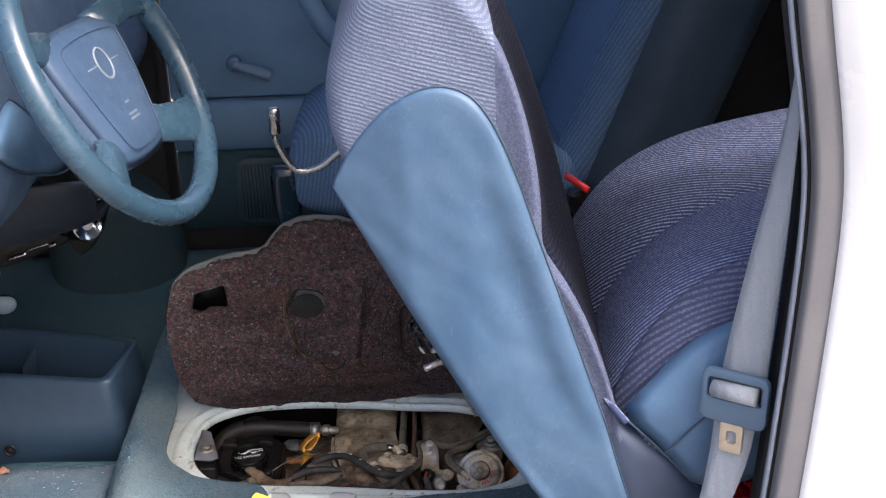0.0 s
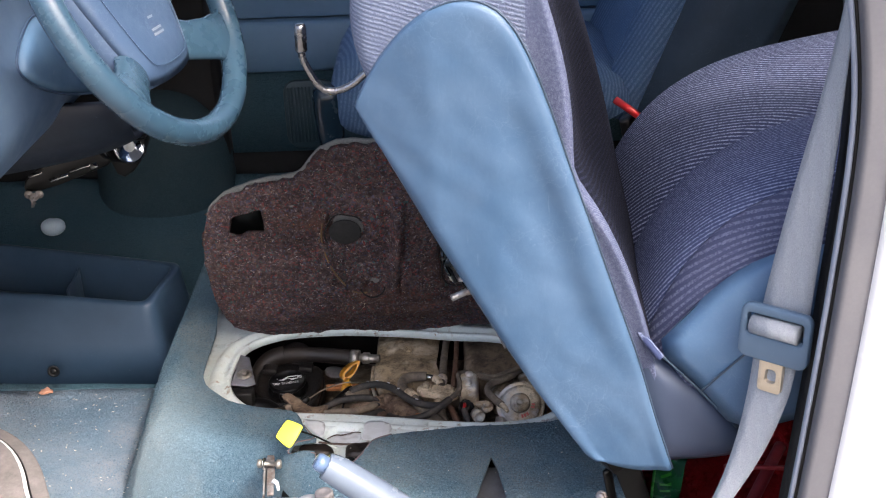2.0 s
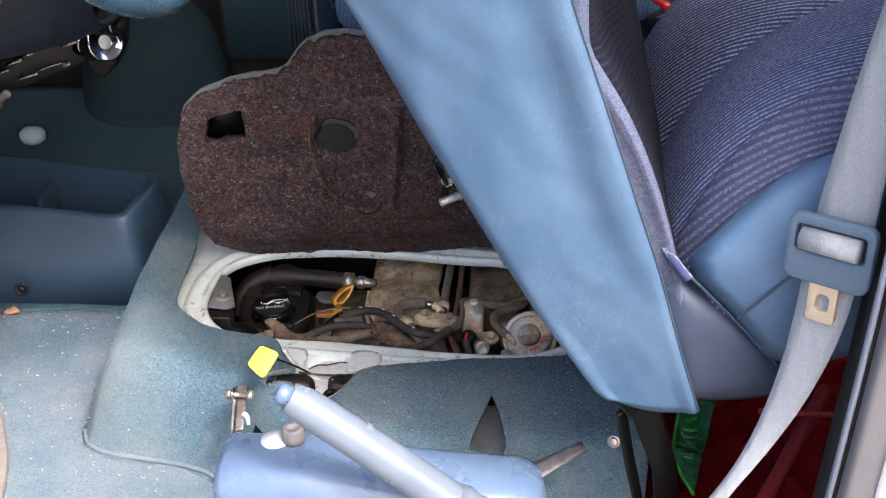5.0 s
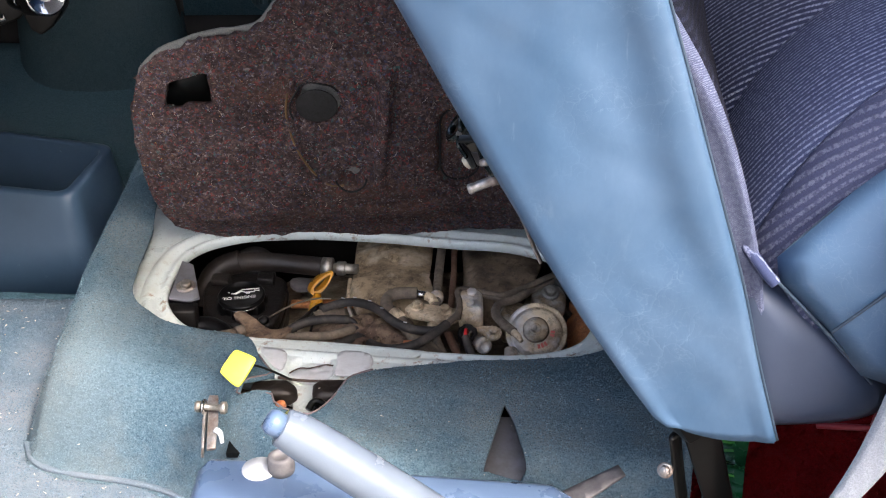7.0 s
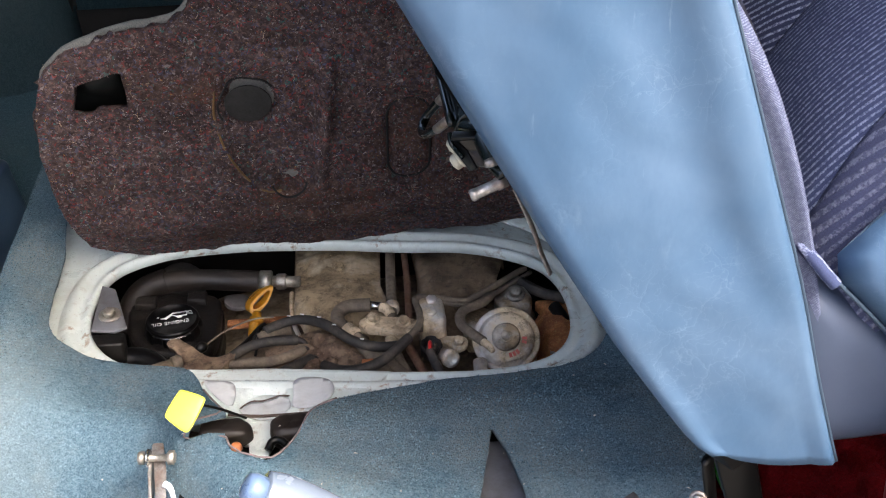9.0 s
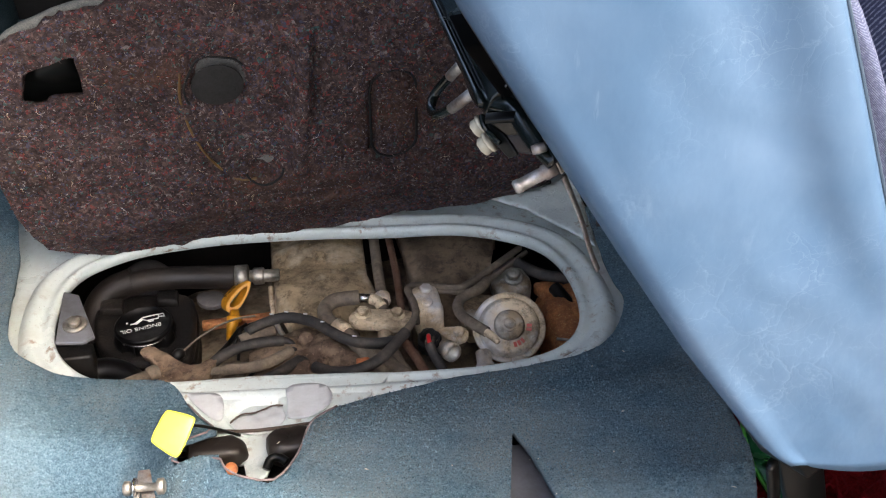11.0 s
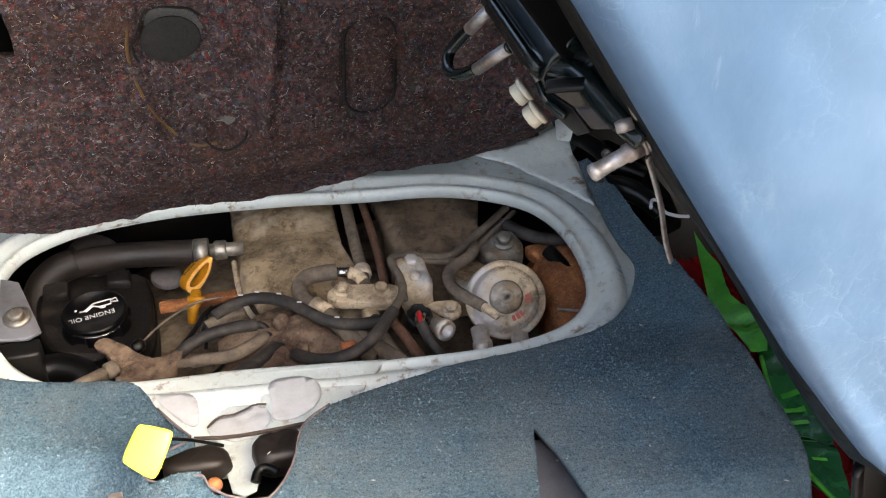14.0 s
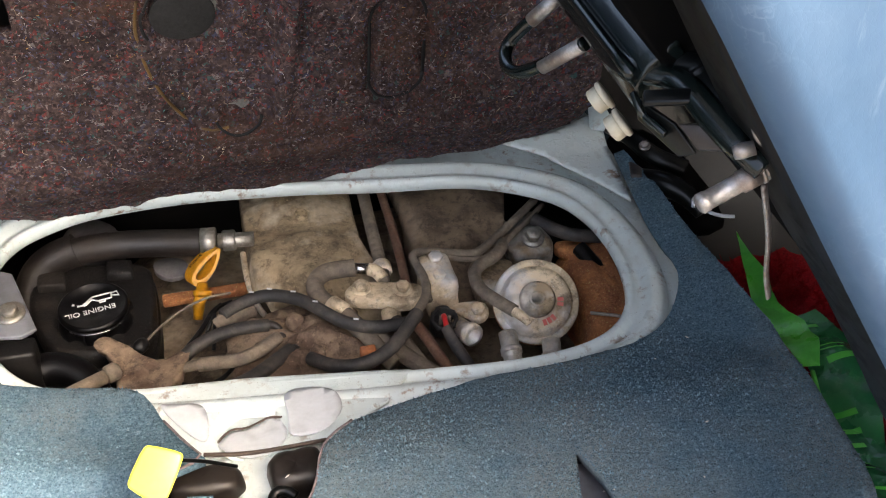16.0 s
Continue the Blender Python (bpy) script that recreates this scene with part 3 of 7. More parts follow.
part("deck_panel", sheet([(-0.33, 0.02), (-0.22, -0.02), (-0.1, -0.06), (-0.05, -0.09), (0.37, -0.09), (0.37, 0.43), (-0.33, 0.43)], lambda x, y: -0.006, 0.03, [[(p.x, p.y) for p in hole]]), M_WHITE, deck, "chipped white paint with rust specks", thick=0.004)
rim = []
for off, z in ((0.036, -0.004), (0.031, 0.001), (0.025, 0.004), (0.019, 0.003), (0.014, -0.0015), (0.010, -0.002), (0.006, 0.001), (0.002, 0.002), (-0.001, -0.001), (-0.001, -0.008), (0.002, -0.013)):
    rim.append([(x, y, q + 0.0015 * math.sin(40 * x) * math.sin(33 * y)) for x, y, q in grown(hole, off, z)])
part("rim", loft(rim, caps=False), M_WHITE, deck, "pressed white lip round the opening")
part("deck_side", slab(-0.28, 0.37, 0.425, 0.445, FLOOR, 0.0), M_WHITE, deck, smooth=False)
part("rear_gusset", sheet([(0.255, 0.288), (0.315, 0.292), (0.36, 0.312), (0.366, 0.29), (0.362, 0.262), (0.352, 0.17), (0.33, 0.21), (0.295, 0.262)], lambda x, y: 0.006 + 0.008 * smooth01((y - 0.25) / 0.05), 0.008), M_WHITE, deck, thick=0.003)
part("folded_tab", prism([(0.352, 0.288, 0.012), (0.363, 0.282, 0.012), (0.368, 0.284, 0.03), (0.366, 0.302, 0.034), (0.357, 0.31, 0.024)], (0.3, -0.2, 0.1), 0.003), M_WHITE, deck, "folded steel tab", bevel=0.001)
# black tube paints the shadow along the lip
part("lip_shadow_gap", tube([(0.26, 0.293, 0.012), (0.30, 0.296, 0.013), (0.335, 0.301, 0.016)], 0.0022, 6, 2), M_BLACKPL, deck, "dark line for the shadow under the folded lip")
tongue_pts = [(-0.12, 0.03), (-0.1, -0.01), (-0.075, -0.05), (-0.04, -0.057), (0.022, -0.058), (0.045, -0.045), (0.075, -0.03), (0.1, 0.0), (0.07, 0.006), (-0.03, 0.022)]
part("front_tongue", sheet(tongue_pts, lambda x, y: 0.0015 - 0.008 * smooth01(2.4 * (1 - ((x + 0.031) ** 2 / 0.00085 + (y + 0.035) ** 2 / 0.00075))) - 0.0, 0.003), M_WHITE, deck, thick=0.003)
part("lower_sheet", sheet([(-0.09, -0.052), (0.03, -0.055), (0.03, -0.095), (-0.02, -0.095), (-0.026, -0.118), (-0.036, -0.122), (-0.044, -0.115), (-0.048, -0.075), (-0.09, -0.07)], lambda x, y: -0.005 + 0.006 * smooth01((-0.09 - y) / 0.03), 0.004), M_WHITE, deck, "white inner sheet with a tapering arm", thick=0.002)
part("tongue_hem", tube([(-0.068, -0.051, 0.0015), (-0.04, -0.0575, 0.0015), (-0.01, -0.0585, 0.0015), (0.022, -0.0585, 0.002)], 0.0016, 8, 1), M_BROWNEDGE, deck, "dark brown line along the folded lower edge")
part("scraped_patch", sheet([tuple(p[:2]) for p in smoothed([(-0.004, -0.001, 0), (0.025, -0.003, 0), (0.039, -0.012, 0), (0.04, -0.034, 0), (0.02, -0.053, 0), (-0.006, -0.051, 0), (-0.002, -0.03, 0)], 2, True)], lambda x, y: 0.0042, 0.006), M_PALE, deck, "bare bright white patch", thick=0.001)
part("scraped_patch", sheet([tuple(p[:2]) for p in smoothed([(-0.1, 0.008, 0), (-0.085, 0.004, 0), (-0.064, 0.0, 0), (-0.061, -0.02, 0), (-0.064, -0.044, 0), (-0.078, -0.03, 0)], 2, True)], lambda x, y: 0.0042, 0.006), M_PALE, deck, "bare bright white patch", thick=0.001)
part("torn_film", sheet([(-0.058, -0.041), (-0.053, -0.033), (-0.045, -0.027), (-0.036, -0.029), (-0.027, -0.026), (-0.016, -0.021), (-0.007, -0.025), (-0.004, -0.038), (-0.009, -0.053), (-0.022, -0.06), (-0.034, -0.0605), (-0.049, -0.055)], lambda x, y: -0.0035 + 0.003 * smooth01((-0.028 - y) / 0.02) + 0.0015 * noise.noise((x * 120, y * 120, 0)), 0.004), M_PALE, deck, "torn whitish film in the recess", thick=0.0006)
part("tear_edge", tube([(-0.059, -0.041, -0.002), (-0.053, -0.032, -0.0028), (-0.045, -0.026, -0.003), (-0.036, -0.028, -0.003), (-0.027, -0.025, -0.003), (-0.016, -0.02, -0.003), (-0.006, -0.024, -0.002)], 0.001, 6, 1), M_BROWNEDGE, deck, "dark brown line along the torn edge")
# black walls and floor paint the deep shade below the engine
well = thing("engine_well", (0.03, 0.15, -0.5), "engine bay below the opening, deep shade put into its black colour", "engine bay", kind="structure")
part("well_wall", loft([oval(HX0 - 0.04, HX1 + 0.05, HY0 - 0.06, HY1 + 0.12, 0.12, z) for z in (-0.02, -0.2, -0.5)], caps=False), M_BLACKPL, well)
part("well_floor", slab(HX0 - 0.05, HX1 + 0.06, HY0 - 0.08, HY1 + 0.14, -0.52, -0.5), M_BLACKPL, well, smooth=False)

# ---- carpets ----
FOOT = [(-0.42, 0.8), (-0.405, 0.2), (-0.385, -0.03), (-0.368, -0.066), (-0.33, -0.084), (-0.225, -0.103), (-0.17, -0.13), (-0.12, -0.2), (-0.07, -0.27), (0.0, -0.30), (0.5, -0.30)]
TOP = 0.033


def deck_height(x, y):
    d, inside = away(x, y, FOOT)
    if not inside:
        return FLOOR
    h = FLOOR + (TOP - FLOOR) * math.sin(math.pi / 2 * min(1.0, d / 0.085))
    d_hole = max(HX0 - x, x - HX1, HY0 - y, y - HY1)
    h += (0.007 + 0.012 * smooth01((-0.21 - x) / 0.04) - h) * smooth01((0.125 - d_hole) / 0.115) * smooth01(d / 0.05)
    return h + 0.003 * noise.noise((x * 14, y * 14, 0.3)) + 0.0012 * noise.noise((x * 60, y * 60, 2.0))


front = smoothed([(-0.30, 0.62, 0), (-0.298, 0.4, 0), (-0.285, 0.3, 0), (-0.277, 0.25, 0), (-0.277, 0.155, 0), (-0.272, 0.105, 0), (-0.25, 0.068, 0), (-0.197, 0.046, 0), (-0.155, 0.036, 0), (-0.112, 0.024, 0), (-0.1, 0.0, 0)], 2)
cut = [(-0.094, -0.018), (-0.078, -0.055), (-0.066, -0.078), (-0.10, -0.092), (-0.106, -0.112), (-0.064, -0.12), (-0.056, -0.146), (-0.022, -0.163), (-0.008, -0.15),
       (0.006, -0.125), (0.014, -0.09), (0.024, -0.074), (0.042, -0.058)]
rear = smoothed([(0.09, -0.042, 0), (0.15, -0.03, 0), (0.22, -0.032, 0), (0.29, -0.02, 0), (0.33, 0.012, 0), (0.352, 0.055, 0), (0.347, 0.1, 0), (0.352, 0.17, 0), (0.358, 0.235, 0)], 2)
outer = [(0.368, 0.235), (0.375, 0.18), (0.378, 0.08), (0.388, -0.04), (0.378, -0.2), (0.36, -0.29), (0.2, -0.31), (0.0, -0.305), (-0.08, -0.28), (-0.13, -0.205), (-0.18, -0.135),
         (-0.228, -0.108), (-0.33, -0.09), (-0.373, -0.07), (-0.39, -0.03), (-0.41, 0.2), (-0.415, 0.4), (-0.42, 0.62)]
outline = [(p.x, p.y) for p in front] + cut + [(p.x, p.y) for p in rear] + outer
slit = [(0.188, -0.138), (0.197, -0.17), (0.206, -0.235), (0.2, -0.243), (0.163, -0.236), (0.17, -0.21)]
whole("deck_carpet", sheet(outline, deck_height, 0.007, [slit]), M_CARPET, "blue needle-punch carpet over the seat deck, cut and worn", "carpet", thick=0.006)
M_SLATE = worn("dull_grey_sheet_metal", (0.2, 0.21, 0.235), (0.1, 0.09, 0.085), 0.55, 25, 0.35, 0.3, 300, 0.06)
part_under = whole("slit_plate", slab(0.15, 0.22, -0.26, -0.13, -0.004, 0.006), M_SLATE, "grey metal plate under the slit in the carpet", "plate", smooth=False)


def foot_height(x, y):
    return FLOOR + 0.0025 * noise.noise((x * 11, y * 11, 4.0)) + 0.001 * noise.noise((x * 55, y * 55, 1.0))


foot = [(-1.14, 0.3), (-0.405, 0.3), (-0.40, 0.2), (-0.38, -0.03), (-0.365, -0.06), (-0.33, -0.08), (-0.225, -0.098), (-0.16, -0.12), (-0.06, -0.27), (0.0, -0.31), (0.4, -0.31), (0.4, -0.45), (-1.14, -0.45)]
whole("floor_carpet", sheet(foot, foot_height, 0.02), M_CARPET2, "pale blue footwell carpet with chips of dirt", "carpet", kind="structure", thick=0.004)
# same carpet as the near floor, split off to carry the shaded colour
whole("far_floor_carpet", sheet([(-1.14, 0.301), (-1.14, 0.94), (-0.30, 0.94), (-0.33, 0.6), (-0.404, 0.301)], foot_height, 0.02), M_DEEPTEAL, "far footwell carpet, darkened in colour for the shade there", "carpet", kind="structure", thick=0.004)
edge_pts = [(x, y, FLOOR + 0.004) for x, y in FOOT[2:8]]
whole("carpet_binding", tube(edge_pts, 0.0036, 8, 3), M_CARPET2, "worn whitish carpet edge binding along the deck foot", "carpet edge")

# ---- felt access cover ----
M_BACKING = carpet('grey_backing', (0.108, 0.12, 0.12), (0.288, 0.3, 0.294), (0.24, 0.228, 0.216), 0.5)
def felt_place(x, s, off=0.0):
    """A place on the leaning cover: x along, s up the slope, off towards the door."""
    k = math.hypot(1, 0.24)
    turn = 0.03 * (0.1 - x)
    low = 0.028 * smooth01(1 - s / 0.075)
    return (x, 0.272 - 0.24 * s / k - turn + low - off / k, s / k - 0.24 * off / k)


def felt_relief(x, s):
    d = math.hypot(x + 0.035, (s - 0.235) * 1.05)
    h = -0.0095 * smooth01((0.034 - d) / 0.01) + 0.004 * smooth01((0.012 - abs(d - 0.044)) / 0.012)
    h -= 0.012 * smooth01((0.022 - math.hypot(x - 0.0, (s - 0.118) * 1.3)) / 0.012)
    h -= 0.009 * smooth01((0.06 - max(abs(x + 0.005), abs(s - 0.2) * 0.7)) / 0.012)
    h += 0.017 * smooth01((0.013 - abs(x - 0.045 - 0.1 * (s - 0.2))) / 0.01) * smooth01((s - 0.09) / 0.05) * smooth01((0.31 - s) / 0.03)
    q = math.hypot(x - 0.142, max(0.0, abs(s - 0.168) - 0.034))
    h -= 0.009 * smooth01((0.0065 - abs(q - 0.025)) / 0.004) + 0.003 * smooth01((0.024 - q) / 0.004)
    h -= 0.007 * smooth01((0.016 - abs(s - 0.318 + 0.1 * x)) / 0.014) * smooth01((x + 0.02) / 0.03) * smooth01((0.15 - x) / 0.04)
    h -= 0.008 * smooth01((0.012 - abs(s - 0.075)) / 0.012) * smooth01((x + 0.06) / 0.05) * smooth01((0.12 - x) / 0.06)
    h += 0.007 * noise.noise((x * 9, s * 9, 0)) + 0.006 * noise.noise((x * 30, s * 30, 3)) + 0.0022 * noise.noise((x * 100, s * 100, 5))
    return h


fo = smoothed([(-0.235, 0.02, 0), (-0.258, 0.07, 0), (-0.268, 0.15, 0), (-0.262, 0.25, 0), (-0.238, 0.30, 0), (-0.185, 0.331, 0), (-0.115, 0.341, 0), (-0.088, 0.352, 0), (-0.066, 0.388, 0),
               (-0.03, 0.402, 0), (0.025, 0.402, 0), (0.06, 0.38, 0), (0.12, 0.36, 0), (0.25, 0.35, 0), (0.34, 0.30, 0), (0.345, 0.15, 0), (0.335, 0.03, 0), (0.25, 0.008, 0), (0.1, 0.004, 0), (-0.1, 0.004, 0), (-0.19, 0.006, 0)], 2, True)
fo = [(p.x + 0.003 * noise.noise((p.x * 40, p.y * 40, 1)), p.y + 0.003 * noise.noise((p.x * 45, p.y * 45, 9))) for p in fo]
square = [(-0.222, 0.237), (-0.162, 0.244), (-0.161, 0.292), (-0.166, 0.293), (-0.214, 0.275)]
cover = thing("engine_cover", (0.03, 0.272, 0.0), "brown flecked felt underside of the raised engine access cover", "engine cover")
fv, ff = sheet(fo, lambda x, y: 0.0, 0.0042, [square])
part("felt_pad", ([felt_place(x, s, felt_relief(x, s) + 0.012) for x, s, _ in fv], ff), M_FELT, cover, thick=0.012)
bo = [(x * 1.003 + 0.0001, s * 1.003 + 0.0008) for x, s in fo]
bv, bf = sheet(bo, lambda x, y: 0.0, 0.02)
part("carpet_backing", ([felt_place(x, s, -0.004 + 0.003 * noise.noise((x * 20, s * 20, 2))) for x, s, _ in bv], bf), M_BACKING, cover, "grey fuzzy carpet side of the cover", thick=0.006)
# black sheet behind the square hole paints its inner shade
part("recess_shade", ([felt_place(x, s, -0.0035) for x, s in ((-0.23, 0.23), (-0.15, 0.23), (-0.15, 0.30), (-0.23, 0.30))], [[0, 1, 2, 3]]), M_BLACK, cover, "black sheet for the shade inside the square cutout", thick=0.002)
M_PLUG = worn("dark_grey_plug", (0.0123, 0.0123, 0.0129), (0.021, 0.0203, 0.0203), 0.5, 60, 0.8, 0, 400, 0.2)
pl = [felt_place(-0.035 + 0.0262 * math.cos(a), 0.235 + 0.0245 * math.sin(a), 0.005) for a in np.linspace(0, 2 * math.pi, 28, endpoint=False)]
part("rubber_plug", prism(pl, (0, -1, -0.24), 0.0025), M_PLUG, cover, "dark grey round rubber plug", bevel=0.001)

slot = []
for a in np.linspace(0, 2 * math.pi, 49):
    slot.append((0.142 + 0.025 * math.cos(a), 0.168 + 0.025 * math.sin(a) + (0.034 if 0 < a < math.pi else -0.034)))
# thin dark tube draws the shade inside the cut groove
part("cut_slot_shade", tube([felt_place(x, q, felt_relief(x, q) + 0.0125) for x, q in slot + slot[:1]], 0.0016, 6, 0), M_DARK, cover, "dark line for the shade in the cut felt groove")
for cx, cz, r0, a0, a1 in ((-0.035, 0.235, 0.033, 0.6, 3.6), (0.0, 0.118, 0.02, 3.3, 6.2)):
    # dark tube along the crease, in place of its shade
    part("press_fold_shade", tube([felt_place(cx + r0 * math.cos(a), cz + r0 * math.sin(a), felt_relief(cx + r0 * math.cos(a), cz + r0 * math.sin(a)) + 0.0122) for a in np.linspace(a0, a1, 20)], 0.0014, 6, 0), M_DARK, cover, "dark line for the shade in a pressed fold")
M_GLUE = worn("ochre_glue", (0.16, 0.09, 0.025), (0.08, 0.05, 0.025), 0.5, 60, 0.5)
gl = [(-0.068, 0.262), (-0.074, 0.23), (-0.07, 0.19), (-0.062, 0.16), (-0.05, 0.128), (-0.03, 0.108), (-0.01, 0.106)]
part("glue_line", tube([felt_place(x, q, felt_relief(x, q) + 0.0122) for x, q in gl], 0.0015, 6, 3), M_GLUE, cover, "ochre line of old glue")

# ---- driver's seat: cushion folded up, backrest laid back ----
# near-black colour that stands in for shade in gaps and under the cushion
M_GAP = worn('near_black_gap_shade', (0.002, 0.002, 0.002), (0.005, 0.0045, 0.004), 0.62, 40, 0.9, 0, 300, 0.05, 0.05)
seat = thing("driver_seat", (0.37, -0.1, 0.16), "blue cloth and vinyl driver's seat with the cushion folded up", "car seat")
prof = smoothed([(0.075, 0, 0.60), (0.048, 0, 0.66), (0.046, 0, 0.72), (0.07, 0, 0.775), (0.105, 0, 0.83), (0.17, 0, 0.875), (0.225, 0, 0.855), (0.262, 0, 0.78), (0.305, 0, 0.67), (0.338, 0, 0.56),
                 (0.362, 0, 0.45), (0.383, 0, 0.34), (0.398, 0, 0.24), (0.392, 0, 0.185), (0.345, 0, 0.19), (0.305, 0, 0.215), (0.255, 0, 0.28), (0.2, 0, 0.37), (0.14, 0, 0.48)], 2, True)
pc = sum(prof, Vector()) / len(prof)


def panel_y(x):
    """How far out towards the door the cushion's side panel lies, along x."""
    return float(np.interp(x, (0.0, 0.05, 0.135, 0.2, 0.3, 0.39, 0.45), (-0.28, -0.315, -0.357, -0.372, -0.388, -0.401, -0.405)))


def side_slope(x):
    return panel_y(x) + 0.36


def seat_side(x, z):
    """0 on the nose, 1 on the seating face that looks back at the backrest."""
    return smooth01((x - 0.175 - (0.80 - z) * 0.33) / 0.06)


def cushion_ring(y, nose, face):
    out = []
    for p in prof:
        m = seat_side(p.x, p.z)
        reach = float(np.interp(p.z, (0.2, 0.27, 0.31, 0.34, 0.4, 0.45, 0.56, 0.67, 0.78), (0.052, 0.052, 0.05, 0.049, 0.0545, 0.0605, 0.074, 0.078, 0.078)))
        inset = nose * (1 - m) + face * reach * m
        q = p - (p - pc).normalized() * inset
        out.append((q.x, y + side_slope(q.x), q.z))
    return out


rings = [cushion_ring(*r) for r in ((-0.34, 0.13, 2.0), (-0.342, 0.05, 1.2), (-0.345, 0.034, 1.02), (-0.344, 0.021, 0.9), (-0.336, 0.010, 0.78), (-0.32, 0.004, 0.7), (-0.295, 0.001, 0.63), (-0.262, 0.0, 0.56),
                                    (-0.2, 0.0, 0.35), (-0.12, 0.0, 0.12), (0.0, 0.0, 0.0), (0.06, 0.0, 0.0), (0.1, 0.006, 0.1), (0.125, 0.03, 0.5), (0.13, 0.06, 1.0))]
cv, cf = loft(rings)
run = [0.0]
for a, b in zip(prof, prof[1:]):
    run.append(run[-1] + (b - a).length)
cushion_uv = [(run[i % len(prof)], cv[i][1]) for i in range(len(cv))]
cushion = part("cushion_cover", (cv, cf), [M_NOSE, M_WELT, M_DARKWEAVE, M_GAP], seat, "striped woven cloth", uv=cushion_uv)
npf = len(prof)
near_top = min(range(npf), key=lambda i: (prof[i] - Vector((0.232, 0, 0.842))).length)
near_foot = min(range(npf), key=lambda i: (prof[i] - Vector((0.398, 0, 0.24))).length)
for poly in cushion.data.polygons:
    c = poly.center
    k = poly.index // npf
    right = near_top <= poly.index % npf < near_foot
    # faces on the underside get the near-black shade colour
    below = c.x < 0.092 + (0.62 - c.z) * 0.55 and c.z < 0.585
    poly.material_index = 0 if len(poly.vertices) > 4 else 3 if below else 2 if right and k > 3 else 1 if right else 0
SEAM = smoothed([(0.056, 0, 0.614), (0.075, 0, 0.652), (0.101, 0, 0.688), (0.128, 0, 0.714), (0.152, 0, 0.727), (0.175, 0, 0.731), (0.199, 0, 0.724), (0.216, 0, 0.706), (0.233, 0, 0.675), (0.253, 0, 0.622), (0.271, 0, 0.565),
                 (0.29, 0, 0.51), (0.31, 0, 0.45), (0.33, 0, 0.39), (0.348, 0, 0.337), (0.364, 0, 0.278), (0.377, 0, 0.236), (0.389, 0, 0.199)], 2)
FOLD = [Vector(p) for p in ((0.055, 0, 0.613), (0.072, 0, 0.579), (0.117, 0, 0.501), (0.157, 0, 0.431), (0.198, 0, 0.36), (0.239, 0, 0.291), (0.279, 0, 0.232), (0.292, 0, 0.214), (0.304, 0, 0.206))]


def resampled(pts, n):
    """n evenly spaced places along a line."""
    at = [0.0]
    for a, b in zip(pts, pts[1:]):
        at.append(at[-1] + (b - a).length)
    want = np.linspace(0, at[-1], n)
    return [Vector([float(np.interp(w, at, [p[i] for p in pts])) for i in range(3)]) for w in want]


def panel_relief(x, z):
    """Hollows and folds of the slack vinyl, towards the cushion."""
    c = x - 0.252 - 0.33 * (0.5 - z)
    h = 0.004 * math.exp(-(c / 0.024) ** 2) * smooth01((z - 0.3) / 0.1) * smooth01((0.66 - z) / 0.1)
    h -= 0.0045 * math.exp(-((c - 0.034) / 0.018) ** 2) * smooth01((z - 0.33) / 0.1) * smooth01((0.7 - z) / 0.08)
    low = (0.345 - z) * 0.8 + (x - 0.3) * 0.55
    h += 0.05 * max(0.0, low) ** 1.2 * smooth01(low / 0.03)
    h -= 0.002 * math.exp(-(low / 0.02) ** 2)
    h += 0.0035 * noise.noise((x * 12, 0, z * 9)) + 0.0014 * noise.noise((x * 34 + 20 * z, 3, z * 26))
    return h


rows, na, nc = [], 90, 30
for i, (l, r) in enumerate(zip(resampled(FOLD, na), resampled(SEAM, na))):
    row = []
    for j in range(nc + 1):
        u = j / nc
        p = l.lerp(r, u)
        dip = 0.009 * smooth01((i - na + 5) / 5) * (1 - (2 * u - 1) ** 2)
        edge = 0.012 * (1 - min(1.0, u / 0.05)) ** 2 + 0.004 * (1 - min(1.0, (1 - u) / 0.04)) ** 2
        row.append(Vector((p.x, panel_y(p.x) - 0.004 + (panel_relief(p.x, p.z) * min(1.0, 6 * u, 6 * (1 - u)) if i else 0) + edge, p.z - dip)))
    rows.append([Vector((row[0].x + 0.008, row[0].y + 0.012, row[0].z + 0.004)), Vector((row[0].x + 0.002, row[0].y + 0.006, row[0].z + 0.001))] + row)
part("side_panel", loft(rows, False, False), M_VINYL, seat, "light blue creased vinyl side panel", thick=0.003)
for sx_, sz_, w_, h_ in ((0.129, 0.648, 0.0022, 0.0035), (0.133, 0.643, 0.003, 0.0018), (0.1345, 0.639, 0.0012, 0.0022)):
    sy_ = panel_y(sx_) - 0.003 + panel_relief(sx_, sz_)
    part("scuff", lathe([(w_, -0.004), (w_ * 0.8, 0.0002), (w_ * 0.4, 0.0006)], (sx_, sy_ - 0.0012, sz_), (0, -1, 0), 9), M_VINYL_WORN, seat, "pale scuff through the vinyl")
part("panel_seam", tube([(p.x + 0.001, panel_y(p.x) - 0.003, p.z + 0.001) for p in resampled(SEAM, 80)], 0.0012, 6, 0), M_VINYL_DARK, seat, "dark stitched seam")

# backrest
spine = smoothed([(0.352, 0, 0.31), (0.372, 0, 0.37), (0.398, 0, 0.43), (0.445, 0, 0.49), (0.52, 0, 0.533), (0.62, 0, 0.558), (0.75, 0, 0.58), (0.95, 0, 0.62)], 3)


